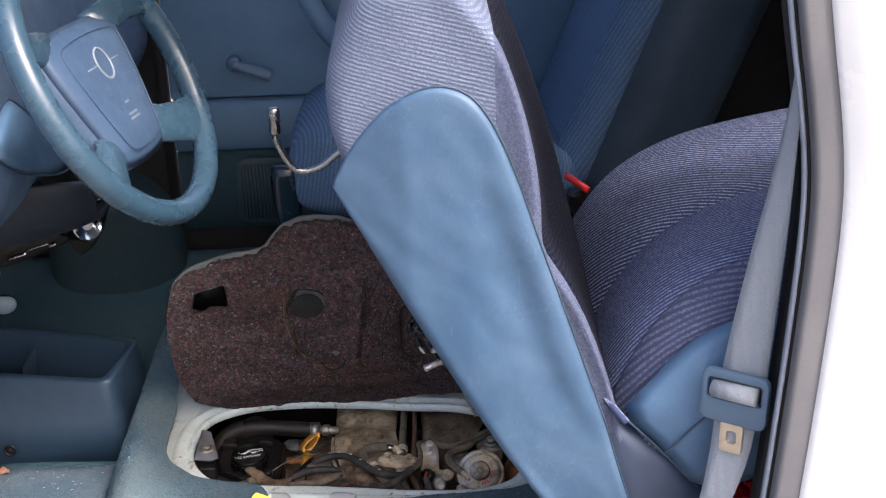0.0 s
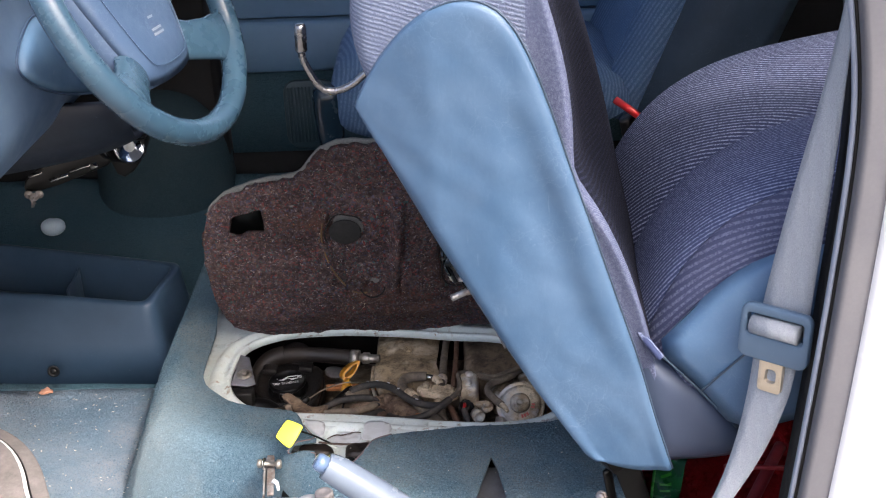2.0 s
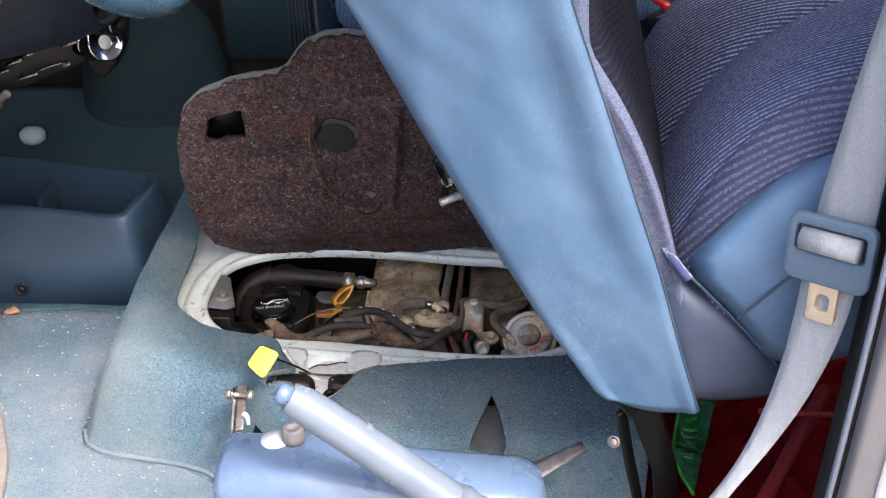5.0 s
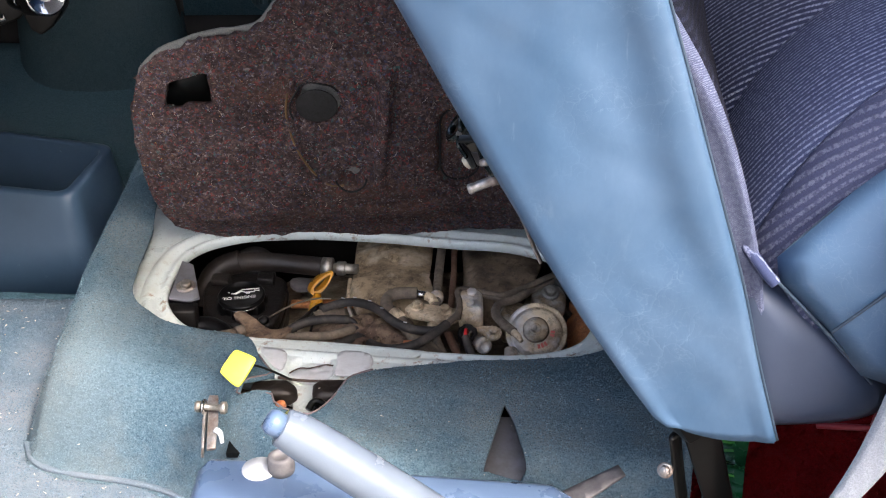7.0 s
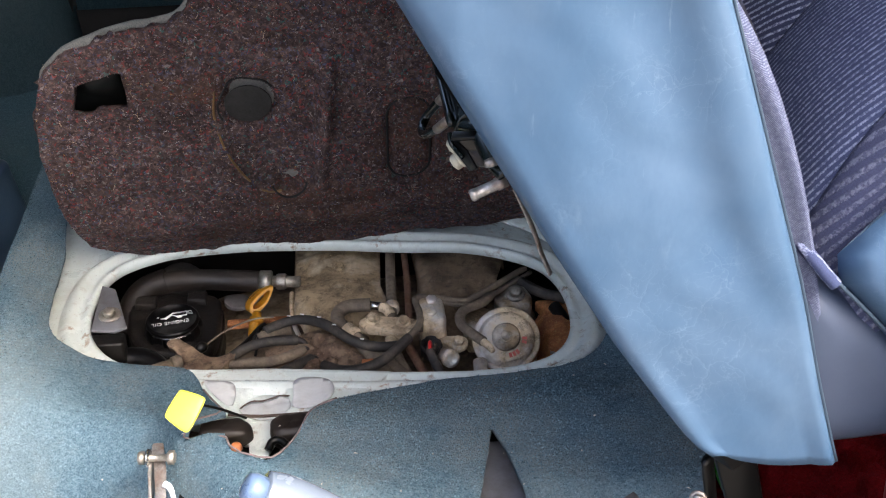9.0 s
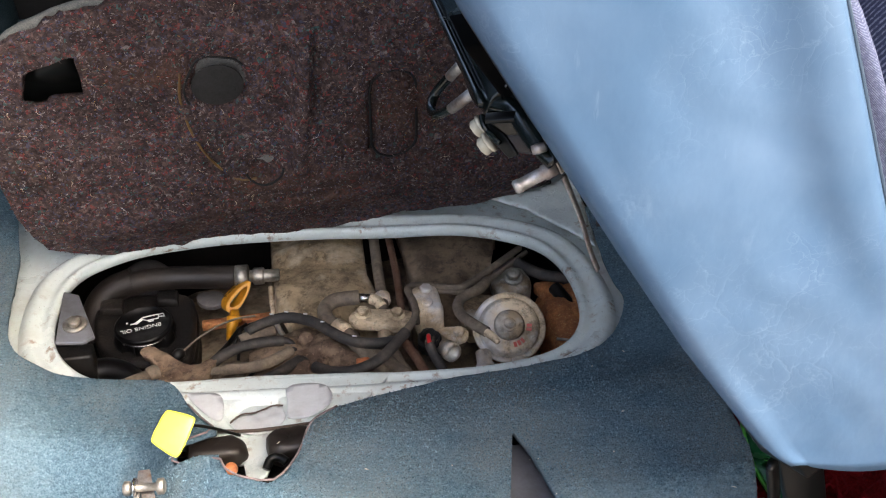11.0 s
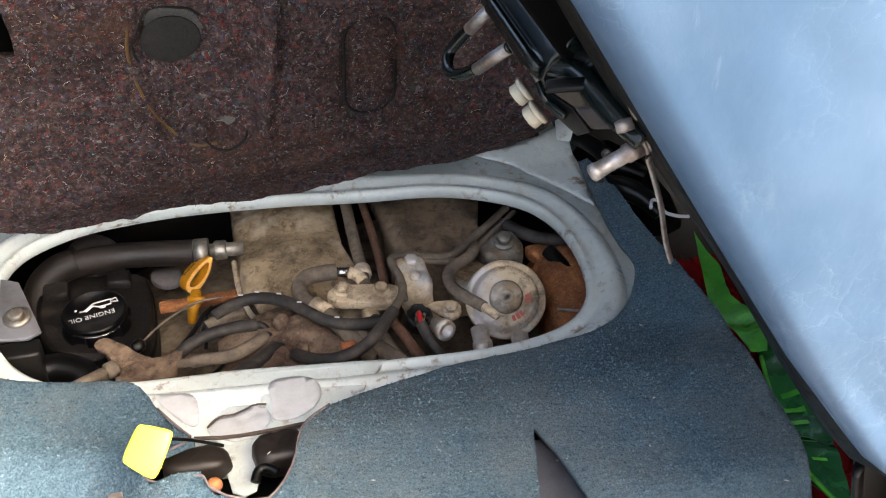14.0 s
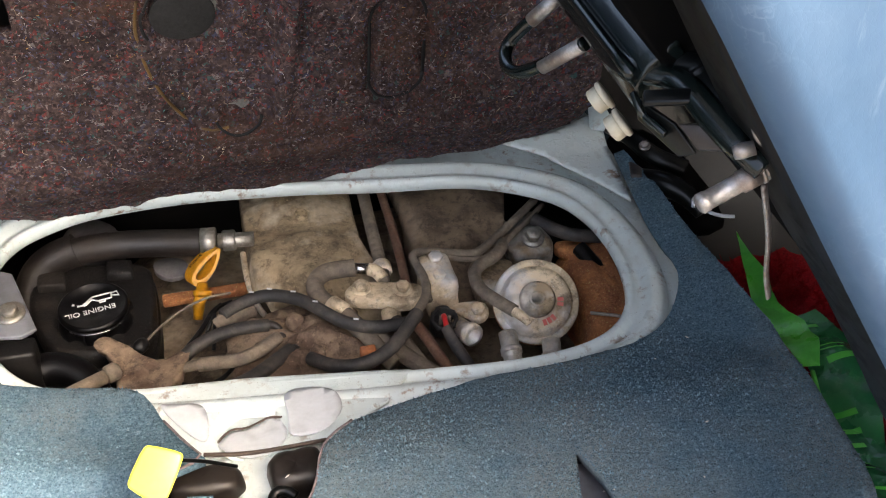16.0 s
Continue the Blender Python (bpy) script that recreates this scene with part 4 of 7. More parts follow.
def backrest(cols):
    rows = []
    for i, p in enumerate(spine):
        d = (spine[min(i + 1, len(spine) - 1)] - spine[max(0, i - 1)]).normalized()
        nrm = Vector((-d.z, 0, d.x))
        rows.append([p + nrm * h + Vector((0, y - 0.04 * smooth01(i / len(spine)), 0)) for y, h in cols])
    return loft(rows, False, False)


def grid_uv(vf, n):
    """Lengths along and across a lofted grid with n points a row, for woven patterns."""
    v = [Vector(p) for p in vf[0]]
    out, along = [], [0.0] * n
    for i in range(0, len(v), n):
        across = 0.0
        for j in range(n):
            if i:
                along[j] += (v[i + j] - v[i + j - n]).length
            if j:
                across += (v[i + j] - v[i + j - 1]).length
            out.append((along[n // 2], across))
    return out


bk = backrest([(-0.362, -0.075), (-0.37, -0.062), (-0.368, -0.05), (-0.36, -0.035), (-0.35, -0.02), (-0.34, -0.012), (-0.333, -0.014)])
part("backrest_bolster", bk, M_BOLSTER, seat, "twill cloth bolster", thick=0.01, uv=grid_uv(bk, 7))
bk = backrest([(-0.334, -0.014), (-0.318, -0.006), (-0.29, 0.0), (-0.25, 0.003), (-0.205, 0.001), (-0.19, -0.005)])
part("backrest_border", bk, M_BACK2, seat, "fine navy cloth", thick=0.01, uv=grid_uv(bk, 6))
bk = backrest([(-0.191, -0.005), (-0.17, 0.0), (-0.1, 0.006), (0.0, 0.008), (0.06, 0.004), (0.1, -0.012), (0.12, -0.04), (0.125, -0.09)])
part("backrest_face", bk, M_BACK, seat, "navy ribbed cloth", thick=0.01, uv=grid_uv(bk, 8))
vs = smoothed([(0.366, 0, 0.346), (0.397, 0, 0.385), (0.426, 0, 0.42), (0.454, 0, 0.446), (0.49, 0, 0.466), (0.56, 0, 0.484), (0.75, 0, 0.5), (0.75, 0, 0.36), (0.6, 0, 0.3), (0.52, 0, 0.26), (0.462, 0, 0.24), (0.415, 0, 0.293)], 1, True)
part("backrest_side", pillow([(p.x, -0.383 - 0.05 * smooth01((p.x - 0.36) / 0.36), p.z) for p in vs], (0, -1, 0), 0.018, 7, 0.3), M_VINYL2, seat, "dull blue vinyl backrest side")
part("side_piping", tube([(0.366, -0.384, 0.346), (0.415, -0.39, 0.297), (0.462, -0.388, 0.243)], 0.0014, 8, 2), M_VINYL_DARK, seat)
part("side_stitch", tube([(0.418, -0.4, 0.30), (0.434, -0.406, 0.322), (0.452, -0.411, 0.345), (0.475, -0.416, 0.372), (0.5, -0.422, 0.4)], 0.0013, 8, 2), M_VINYL_DARK, seat)
lt = smoothed([(0.34, 0, 0.35), (0.376, 0, 0.329), (0.411, 0, 0.306), (0.437, 0, 0.284), (0.47, 0, 0.25), (0.492, 0, 0.215), (0.48, 0, 0.193), (0.445, 0, 0.186), (0.388, 0, 0.184), (0.355, 0, 0.184), (0.34, 0, 0.25)], 2, True)
part("hinge_cover", pillow([(p.x, -0.366, p.z) for p in lt], (0, -1, 0), 0.02, 6, 0.4), M_HINGE, seat, "dull blue plastic hinge cover")
bead = tube([(0.35, -0.372, 0.362), (0.36, -0.381, 0.352), (0.368, -0.386, 0.342), (0.374, -0.388, 0.336)], 0.0045, 10, 2)
part("welt_bead", bead, M_BACK2, seat, uv=[(p[0] - p[2], p[1]) for p in bead[0]])
# underside frame
M_DULLSTEEL = worn('dull_bare_steel', (0.34, 0.33, 0.32), (0.2, 0.11, 0.07), 0.54, 90, 0.38, 0.75, 400, 0.09)
M_CREAM = worn('cream_paint', (0.45, 0.42, 0.33), (0.28, 0.24, 0.17), 0.6, 70, 0.5, 0, 400, 0.05)
M_BROWNBOX = worn('brown_grey_metal', (0.03, 0.0252, 0.024), (0.054, 0.045, 0.042), 0.5, 40, 0.35, 0.2)
M_GREENBLK = worn("glossy_green_black_paint", (0.005, 0.008, 0.0075), (0.014, 0.017, 0.015), 0.62, 40, 0.16, 0, 300, 0.05, 0.4)
M_RAIL = worn("near_black_rail", (0.002, 0.002, 0.0022), (0.006, 0.0055, 0.005), 0.6, 60, 0.4, 0, 300, 0.08, 0.12)
RAIL = [(0.118, 0.49), (0.141, 0.448), (0.167, 0.403), (0.19, 0.364), (0.216, 0.325), (0.251, 0.266), (0.272, 0.228), (0.313, 0.162)]
rl = smoothed([(x, 0, z) for x, z in RAIL], 2)
rr = []
for p in rl:
    out_y = panel_y(p.x) + 0.014
    rr.append([(p.x + 0.002, -0.338, p.z + 0.001), (p.x + 0.016, out_y, p.z + 0.0095), (p.x + 0.04, out_y + 0.004, p.z + 0.024), (p.x + 0.04, -0.305, p.z + 0.024), (p.x + 0.004, -0.3, p.z + 0.003), (p.x, -0.31, p.z)])
part("seat_rail", loft(rr), M_RAIL, seat, "glossy black steel rail", bevel=0.0015)
part("spring_arm", tube([(0.176, -0.322, 0.385), (0.19, -0.312, 0.35), (0.2, -0.3, 0.318), (0.207, -0.296, 0.3)], 0.0022, 8, 2, True, 0.5), M_DULLSTEEL, seat, "thin steel spring arm")
UA, UD, UN = Vector((0.146, 0, 0.42)), Vector((0.543, 0, -0.84)), Vector((0.84, 0, 0.543))


def under(s, y, h):
    """A place on the cushion's underside: s down the slope, h into the cushion."""
    return UA + UD * s + UN * h + Vector((0, y, 0))


beam = [(0.004, 0.012), (0.006, -0.004), (0.012, -0.013), (0.022, -0.016), (0.03, -0.017), (0.04, -0.015), (0.046, -0.008), (0.048, 0.012)]
part("cross_beam", loft([[under(s, y, h) for s, h in beam] for y in (-0.268, -0.25, -0.19, -0.1, 0.03, 0.06)]), M_GREENBLK, seat, "glossy black cross beam", bevel=0.0015)
part("beam_ridge", tube([under(0.008, y, -0.011) for y in (-0.265, -0.2, -0.1, 0.05)], 0.003, 8, 1), M_GREENBLK, seat)
# solid block, coloured black for the shade inside the latch recess
part("latch_pocket", prism([(0.13, -0.264, 0.445), (0.152, -0.27, 0.412), (0.175, -0.27, 0.372), (0.205, -0.27, 0.37), (0.19, -0.27, 0.45)], (0, 1, 0), 0.05), M_GAP, seat, "solid black block for the shaded latch pocket", bevel=0.002)
arch = [(0.147, -0.17, 0.4), (0.1475, -0.2, 0.4), (0.144, -0.24, 0.403), (0.1445, -0.258, 0.406), (0.15, -0.268, 0.4085), (0.155, -0.274, 0.4095), (0.1565, -0.286, 0.4105), (0.158, -0.305, 0.409), (0.161, -0.322, 0.4065), (0.167, -0.334, 0.402)]
part("latch_frame", tube(arch, (0.0075, 0.0075, 0.007, 0.0065, 0.0055, 0.0055, 0.006, 0.006, 0.0058, 0.005), 10, 2, True, 0.55), M_GREENBLK, seat, "bent black latch frame")
part("frame_flange", loft([[Vector(p) + Vector((0.012, 0.0, 0.008)) * k + Vector((0, 0.004, 0)) * w for k, w in ((0, 0), (1, 0), (1, 1), (0, 1))] for p in smoothed(arch, 1)]), M_BLACK, seat)
part("latch_shelf", prism([(0.138, -0.285, 0.4065), (0.157, -0.297, 0.4115), (0.157, -0.29, 0.414), (0.14, -0.279, 0.409)], (0.1, 0.2, -1), 0.003), M_BLACK, seat, "glossy black shelf", bevel=0.001)
part("latch_box", prism([(0.1475, -0.297, 0.4025), (0.1585, -0.309, 0.4075), (0.1595, -0.319, 0.401), (0.153, -0.307, 0.395)], (0.5, 0.4, -0.3), 0.012), M_BROWNBOX, seat, "brownish latch box", bevel=0.0015)
part("latch_cheek", prism([(0.139, -0.275, 0.403), (0.1475, -0.296, 0.4015), (0.1525, -0.308, 0.394), (0.149, -0.3, 0.388), (0.141, -0.275, 0.392)], (0.4, 0.6, -0.2), 0.004), M_BLACK, seat, bevel=0.001)
part("cheek_wave", tube([(0.1385, -0.274, 0.4045), (0.1385, -0.281, 0.401), (0.1405, -0.282, 0.398), (0.142, -0.288, 0.398), (0.145, -0.294, 0.396)], 0.0018, 8, 2), M_GREENBLK, seat)
part("frame_tip", lathe([(0.0025, -0.003), (0.0032, 0.0), (0.0028, 0.005)], (0.158, -0.331, 0.4095), (0.9, -0.2, 0.3), 12), M_DULLSTEEL, seat)
part("striker_loop", tube([(0.158, -0.127, 0.377), (0.142, -0.114, 0.353), (0.134, -0.110, 0.341), (0.130, -0.126, 0.337), (0.134, -0.144, 0.342), (0.154, -0.177, 0.375)], 0.0037, 10, 3), M_GREENBLK, seat, "black striker loop with paint worn to bright steel")
for a, b in (((0.157, -0.1265, 0.3755), (0.146, -0.1175, 0.359)), ((0.1535, -0.176, 0.374), (0.1405, -0.1555, 0.3525))):
    part("bare_leg", tube([a, b], 0.0040, 12, 0), M_DULLSTEEL, seat, "bare bright steel leg")
part("pivot_bolt", merged(lathe([(0.003, 0), (0.0042, 0.001), (0.0042, 0.004), (0.0038, 0.0045), (0.0038, 0.018), (0.0046, 0.0185), (0.0046, 0.026)], (0.146, -0.327, 0.384), (0.92, 0.07, 0.37), 14), hexbolt((0.171, -0.324, 0.394), (0.9, 0, 0.4), 0.0052, 0.005, 1.1)), M_DULLSTEEL, seat, "rusty bare steel pivot pin")
for at in ((0.151, -0.217, 0.370), (0.151, -0.24, 0.369)):
    part("nut", hexbolt(at, (-0.75, 0.1, -0.6), 0.0062, 0.008, 1.15), M_CREAM, seat, "cream painted nut")
part("frame_hook", tube([(0.167, -0.3335, 0.4205), (0.1645, -0.3325, 0.4265), (0.1605, -0.331, 0.4245), (0.1615, -0.333, 0.418), (0.165, -0.335, 0.4135), (0.1705, -0.336, 0.4155)], 0.0019, 8, 2), M_DULLSTEEL, seat, "bright scratched hook")
part("adjuster_rod", tube([(0.075, -0.145, 0.613), (0.046, -0.145, 0.592), (0.034, -0.145, 0.581), (0.016, -0.145, 0.5735), (0.002, -0.145, 0.5735), (-0.008, -0.145, 0.581), (-0.018, -0.145, 0.6), (-0.024, -0.145, 0.614), (-0.0245, -0.145, 0.625)], 0.0044, 10, 1), M_DARKSTEEL, seat, "bent dark steel adjuster rod")
part("rod_end", lathe([(0.0045, 0), (0.0072, 0.003), (0.0072, 0.03), (0.006, 0.034), (0.003, 0.035)], (-0.0245, -0.145, 0.622), (0.03, 0, 1), 16), M_DARKSTEEL, seat, "knurled steel rod end")

# ---- seat belt ----
M_BRASSY = worn("yellowish_plated_steel", (0.62, 0.54, 0.42), (0.45, 0.36, 0.25), 0.6, 60, 0.3, 0.7, 400, 0.05)
belt = thing("seat_belt", (0.47, -0.45, 0.1), "grey seat belt hanging in front of the door pillar", "seat belt")


def ribbon(rows, width):
    rings = []
    pts = smoothed([r[:3] for r in rows], 3)
    dirs = smoothed([r[3:6] for r in rows], 3)
    ws = smoothed([(r[6], 0, 0) for r in rows], 3)
    for p, d, w in zip(pts, dirs, ws):
        d = d.normalized()
        rings.append([p + d * width * w.x * t + Vector((0, -0.002 * (1 - 4 * t * t), 0)) for t in (-0.5, -0.25, 0, 0.25, 0.5)])
    return loft(rings, False, False)


part("upper_webbing", ribbon([(0.484, -0.448, 0.40, 0.75, -0.6, 0, 1), (0.489, -0.452, 0.47, 0.75, -0.6, 0, 0.88), (0.4965, -0.458, 0.56, 0.7, -0.6, 0, 0.7), (0.505, -0.465, 0.66, 0.45, -0.8, 0, 0.48), (0.511, -0.47, 0.77, 0.05, -0.95, 0, 0.3), (0.507, -0.475, 0.95, -0.1, -0.95, 0, 0.7), (0.48, -0.475, 1.1, -0.4, -0.9, 0, 0.9)], 0.052), M_WEB, belt, thick=0.0013)
part("lower_webbing", ribbon([(0.483, -0.444, 0.41, 0.75, -0.6, 0, 0.95), (0.479, -0.45, 0.34, 0.75, -0.6, 0, 0.92), (0.462, -0.452, 0.26, 0.75, -0.6, 0, 0.66), (0.436, -0.452, 0.19, 0.75, -0.5, 0.1, 0.38), (0.405, -0.45, 0.13, 0.7, -0.5, 0.2, 0.26), (0.35, -0.44, 0.02, 0.7, -0.5, 0.2, 0.7)], 0.05), M_WEB, belt, thick=0.0013)
bu = Vector((0.75, -0.66, 0.06)).normalized()
bw = Vector((0.02, 0.0, 1)).normalized()
bn = bu.cross(bw).normalized() * -1
bc = Vector((0.479, -0.452, 0.398))


def on_buckle(u, w, n=0.0):
    return bc + bu * u + bw * w + Vector((-bn.x, -abs(bn.y), 0)) * n


def ring_plate(outer_pts, inner_pts, depth):
    n = len(outer_pts)
    rings = [[on_buckle(u, w, 0) for u, w in inner_pts], [on_buckle(u, w, 0) for u, w in outer_pts], [on_buckle(u, w, depth) for u, w in outer_pts], [on_buckle(u, w, depth) for u, w in inner_pts], [on_buckle(u, w, 0) for u, w in inner_pts]]
    return loft(rings, False)


ou = [(x, y) for x, y, _ in oval(-0.038, 0.038, -0.03, 0.032, 0.01, 0, 5)]
inn = [(x, y) for x, y, _ in oval(-0.031, 0.031, -0.002, 0.022, 0.004, 0, 5)]
part("adjuster_frame", ring_plate(ou, inn, 0.009), M_BUCKLE, belt, "slate blue plastic adjuster", bevel=0.002)
part("webbing_roll", tube([on_buckle(-0.025, 0.009, 0.006), on_buckle(0.025, 0.009, 0.006)], 0.0105, 14, 0, True), M_WEB, belt)
to = [(x, y) for x, y, _ in oval(-0.0135, 0.0125, -0.066, -0.028, 0.004, 0, 4)]
ti = [(x, y) for x, y, _ in oval(-0.006, 0.006, -0.055, -0.039, 0.0045, 0, 4)]
part("tongue", ring_plate(to, ti, 0.006), M_BRASSY, belt, "steel latch tongue with a slot", bevel=0.0006)

# ---- steering wheel and column ----
WC = Vector((-0.215, -0.12, 0.70))
wa, wb = radians(25.5), radians(-10.6)
WN = Vector((math.cos(wa) * math.cos(wb), math.cos(wa) * math.sin(wb), math.sin(wa)))
WU = WN.cross(Vector((0, 0, 1))).normalized() * -1
WV = WN.cross(WU) * -1
if WV.z < 0:
    WV = -WV


def on_wheel(u, v, n=0.0):
    return WC + WU * u + WV * v + WN * n


wheel = thing("steering_wheel", tuple(WC), "blue four-spoke steering wheel with a worn vinyl pad", "steering wheel")
WR = 0.184
seg, tubeseg = 72, 14
tv, tf = [], []
for i in range(seg):
    a = 2 * math.pi * i / seg
    bumps = 1 + 0.05 * max(0, math.sin(24 * a)) * (1 if math.sin(a) < 0.2 else 0)
    for j in range(tubeseg):
        b = 2 * math.pi * j / tubeseg
        r = 0.0155 * (bumps if math.cos(b) < -0.2 else 1)
        tv.append(on_wheel((WR + r * math.cos(b)) * math.cos(a), (WR + r * math.cos(b)) * math.sin(a), 0.0165 * math.sin(b)))
for i in range(seg):
    for j in range(tubeseg):
        a, b = i * tubeseg + j, i * tubeseg + (j + 1) % tubeseg
        c, d = ((i + 1) % seg) * tubeseg + j, ((i + 1) % seg) * tubeseg + (j + 1) % tubeseg
        tf.append([a, c, d, b])
part("rim", (tv, tf), M_WHEEL, wheel, "slate blue moulded grip")
pad = smoothed([(-0.1, 0.078, 0), (0.1, 0.078, 0), (0.114, 0.05, 0), (0.075, -0.09, 0), (0.05, -0.11, 0), (-0.05, -0.11, 0), (-0.075, -0.09, 0), (-0.114, 0.05, 0)], 3, True)
po = [on_wheel(p.x, p.y, -0.02) for p in pad]
part("horn_pad", merged(loft([[q - WN * 0.04 for q in po], po]), pillow(po, WN, 0.014, 9, 0.55)), M_PAD, wheel, "worn blue vinyl horn pad")
sq = [on_wheel(p.x * 0.72, p.y * 0.8 - 0.004, -0.0068) for p in pad]
part("pad_groove", tube(sq + sq[:1], 0.0007, 6, 0, False), M_PAD, wheel)
def spoke(stations):
    """A flat wide bar; each station is u, v, n, half width, half thickness."""
    rows = []
    for i, (u_, v_, n_, w_, h_) in enumerate(stations):
        a_, b_ = stations[max(0, i - 1)], stations[min(len(stations) - 1, i + 1)]
        d_ = Vector((b_[0] - a_[0], b_[1] - a_[1], 0)).normalized()
        rows.append([on_wheel(u_ - d_.y * w_ * c_, v_ + d_.x * w_ * c_, n_ + h_ * s_) for c_, s_ in ((math.cos(t_), math.sin(t_)) for t_ in np.linspace(0, 2 * math.pi, 16, endpoint=False))])
    return loft(rows)


for sx in (-1, 1):
    part("spoke", spoke([(sx * 0.06, 0.058, -0.03, 0.026, 0.014), (sx * 0.1, 0.066, -0.022, 0.022, 0.013), (sx * 0.13, 0.071, -0.012, 0.02, 0.012), (sx * 0.15, 0.075, -0.004, 0.025, 0.012), (sx * 0.166, 0.078, 0.0, 0.04, 0.009)]), M_WHEEL, wheel)
    part("spoke", spoke([(sx * 0.0, -0.03, -0.04, 0.012, 0.010), (sx * 0.045, -0.066, -0.03, 0.03, 0.013), (sx * 0.085, -0.086, -0.02, 0.027, 0.012), (sx * 0.115, -0.097, -0.009, 0.029, 0.012), (sx * 0.133, -0.104, -0.002, 0.036, 0.010), (sx * 0.145, -0.109, 0.0, 0.048, 0.006)]), M_WHEEL, wheel)
em = [on_wheel(0.017 * math.cos(a), 0.018 + 0.02 * math.sin(a), -0.0056) for a in np.linspace(0, 2 * math.pi, 25)]
part("emblem", merged(tube(em, 0.0016, 6, 0, False), tube([on_wheel(-0.045, 0.018, -0.0062), on_wheel(-0.018, 0.018, -0.0056)], 0.0011, 6, 0), tube([on_wheel(0.018, 0.018, -0.0056), on_wheel(0.045, 0.018, -0.0062)], 0.0011, 6, 0)), M_EMBOSS, wheel, "moulded oval emblem between two lines")
for v_, w_ in ((-0.035, 0.006), (-0.05, 0.012), (-0.056, 0.013)):
    part("print_bar", prism([on_wheel(-w_, v_ - 0.0015, -0.0057), on_wheel(w_, v_ - 0.0015, -0.0057), on_wheel(w_, v_ + 0.0015, -0.0057), on_wheel(-w_, v_ + 0.0015, -0.0057)], WN, 0.0006), M_EMBOSS, wheel, "faint moulded lines", smooth=False)
part("stalk", tube([on_wheel(-0.05, 0.09, -0.09), on_wheel(-0.1, 0.125, -0.085), on_wheel(-0.13, 0.15, -0.08)], (0.007, 0.008, 0.011), 12, 2), M_BLACKPL, wheel, "black wiper stalk with pale markings")
column = whole("steering_column", loft([[on_wheel(w * math.cos(a), -0.01 + h * math.sin(a), n) for a in np.linspace(0, 2 * math.pi, 20, endpoint=False)] for w, h, n in ((0.018, 0.018, -0.055), (0.02, 0.02, -0.08), (0.022, 0.022, -0.1), (0.022, 0.022, -0.115))]), M_DASH, "blue plastic steering column shroud", "steering column")

# ---- dashboard ----
dp = smoothed([(-0.40, 0, 0.50), (-0.385, 0, 0.56), (-0.42, 0, 0.72), (-0.46, 0, 0.80), (-0.6, 0, 0.86), (-1.1, 0, 0.82), (-1.12, 0, 0.5), (-0.6, 0, 0.36), (-0.46, 0, 0.43)], 2, True)
dash = thing("dashboard", (-0.6, 0.2, 0.4), "dark blue plastic dashboard with a knee panel", "dashboard")
part("dash_body", loft([[(p.x, y, p.z) for p in dp] for y in (-0.36, -0.35, 0.0, 0.5, 0.9, 0.92)]), M_DASH, dash)
kp = smoothed([(-0.397, 0.0, 0.645), (-0.393, 0.04, 0.632), (-0.384, 0.215, 0.50), (-0.383, 0.2, 0.475), (-0.384, 0.02, 0.528), (-0.39, -0.07, 0.575), (-0.395, -0.085, 0.605)], 2, True)
part("knee_panel", pillow(kp, (1, -0.3, 0.2), 0.006, 4, 0.6), M_DOORPL, dash, "lighter blue inset panel")
lc_hi = [(-0.95, 0.06, 0.50), (-0.6, 0.08, 0.50), (-0.49, 0.09, 0.497), (-0.42, 0.1, 0.492), (-0.37, 0.12, 0.486), (-0.345, 0.16, 0.475)]
lc_lo = [(-0.95, 0.35, 0.23), (-0.75, 0.35, 0.28), (-0.627, 0.35, 0.306), (-0.476, 0.35, 0.336), (-0.40, 0.36, 0.362), (-0.372, 0.38, 0.38)]
part("lower_cover", loft([[Vector(a).lerp(Vector(b), t) + Vector((0, -0.035, -0.03)) * math.sin(math.pi * t) for a, b in zip(smoothed(lc_hi, 2), smoothed(lc_lo, 2))] for t in np.linspace(0, 1, 9)], False, False), M_UNDER, dash, "navy plastic lower cover, under-dash shade put into its colour", thick=0.01)
part("panel_edge", tube(kp + kp[:1], 0.0018, 6, 0, False), M_PAD, dash, "moulded edge line")

# ---- far door ----
fd = thing("far_door", (0.1, 0.94, 0.1), "blue plastic passenger door panel with window crank", "car door")
part("upper_panel", slab(-0.36, 0.62, 0.925, 0.965, 0.40, 0.78), M_DOORPL, fd, bevel=0.006)
part("armrest_panel", prism([(-0.36, 0.965, 0.40), (-0.36, 0.91, 0.395), (-0.36, 0.90, 0.33), (-0.36, 0.915, 0.285), (-0.36, 0.965, 0.28)], (1, 0, 0), 0.98), M_DOORPL, fd, "padded lower panel", bevel=0.008)
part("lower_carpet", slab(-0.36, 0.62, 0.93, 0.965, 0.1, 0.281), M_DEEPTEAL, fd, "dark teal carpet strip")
part("door_edge", slab(-0.385, -0.366, 0.92, 0.96, 0.1, 0.8), M_DARK, fd)
part("crank", merged(lathe([(0.016, 0), (0.016, 0.02), (0.012, 0.026)], (-0.215, 0.925, 0.478), (0, -1, 0), 18), tube([(-0.215, 0.9, 0.478), (-0.17, 0.893, 0.466), (-0.138, 0.895, 0.452)], (0.010, 0.012, 0.014), 12, 2, True, 0.7)), M_DASH, fd, "dark blue window crank")
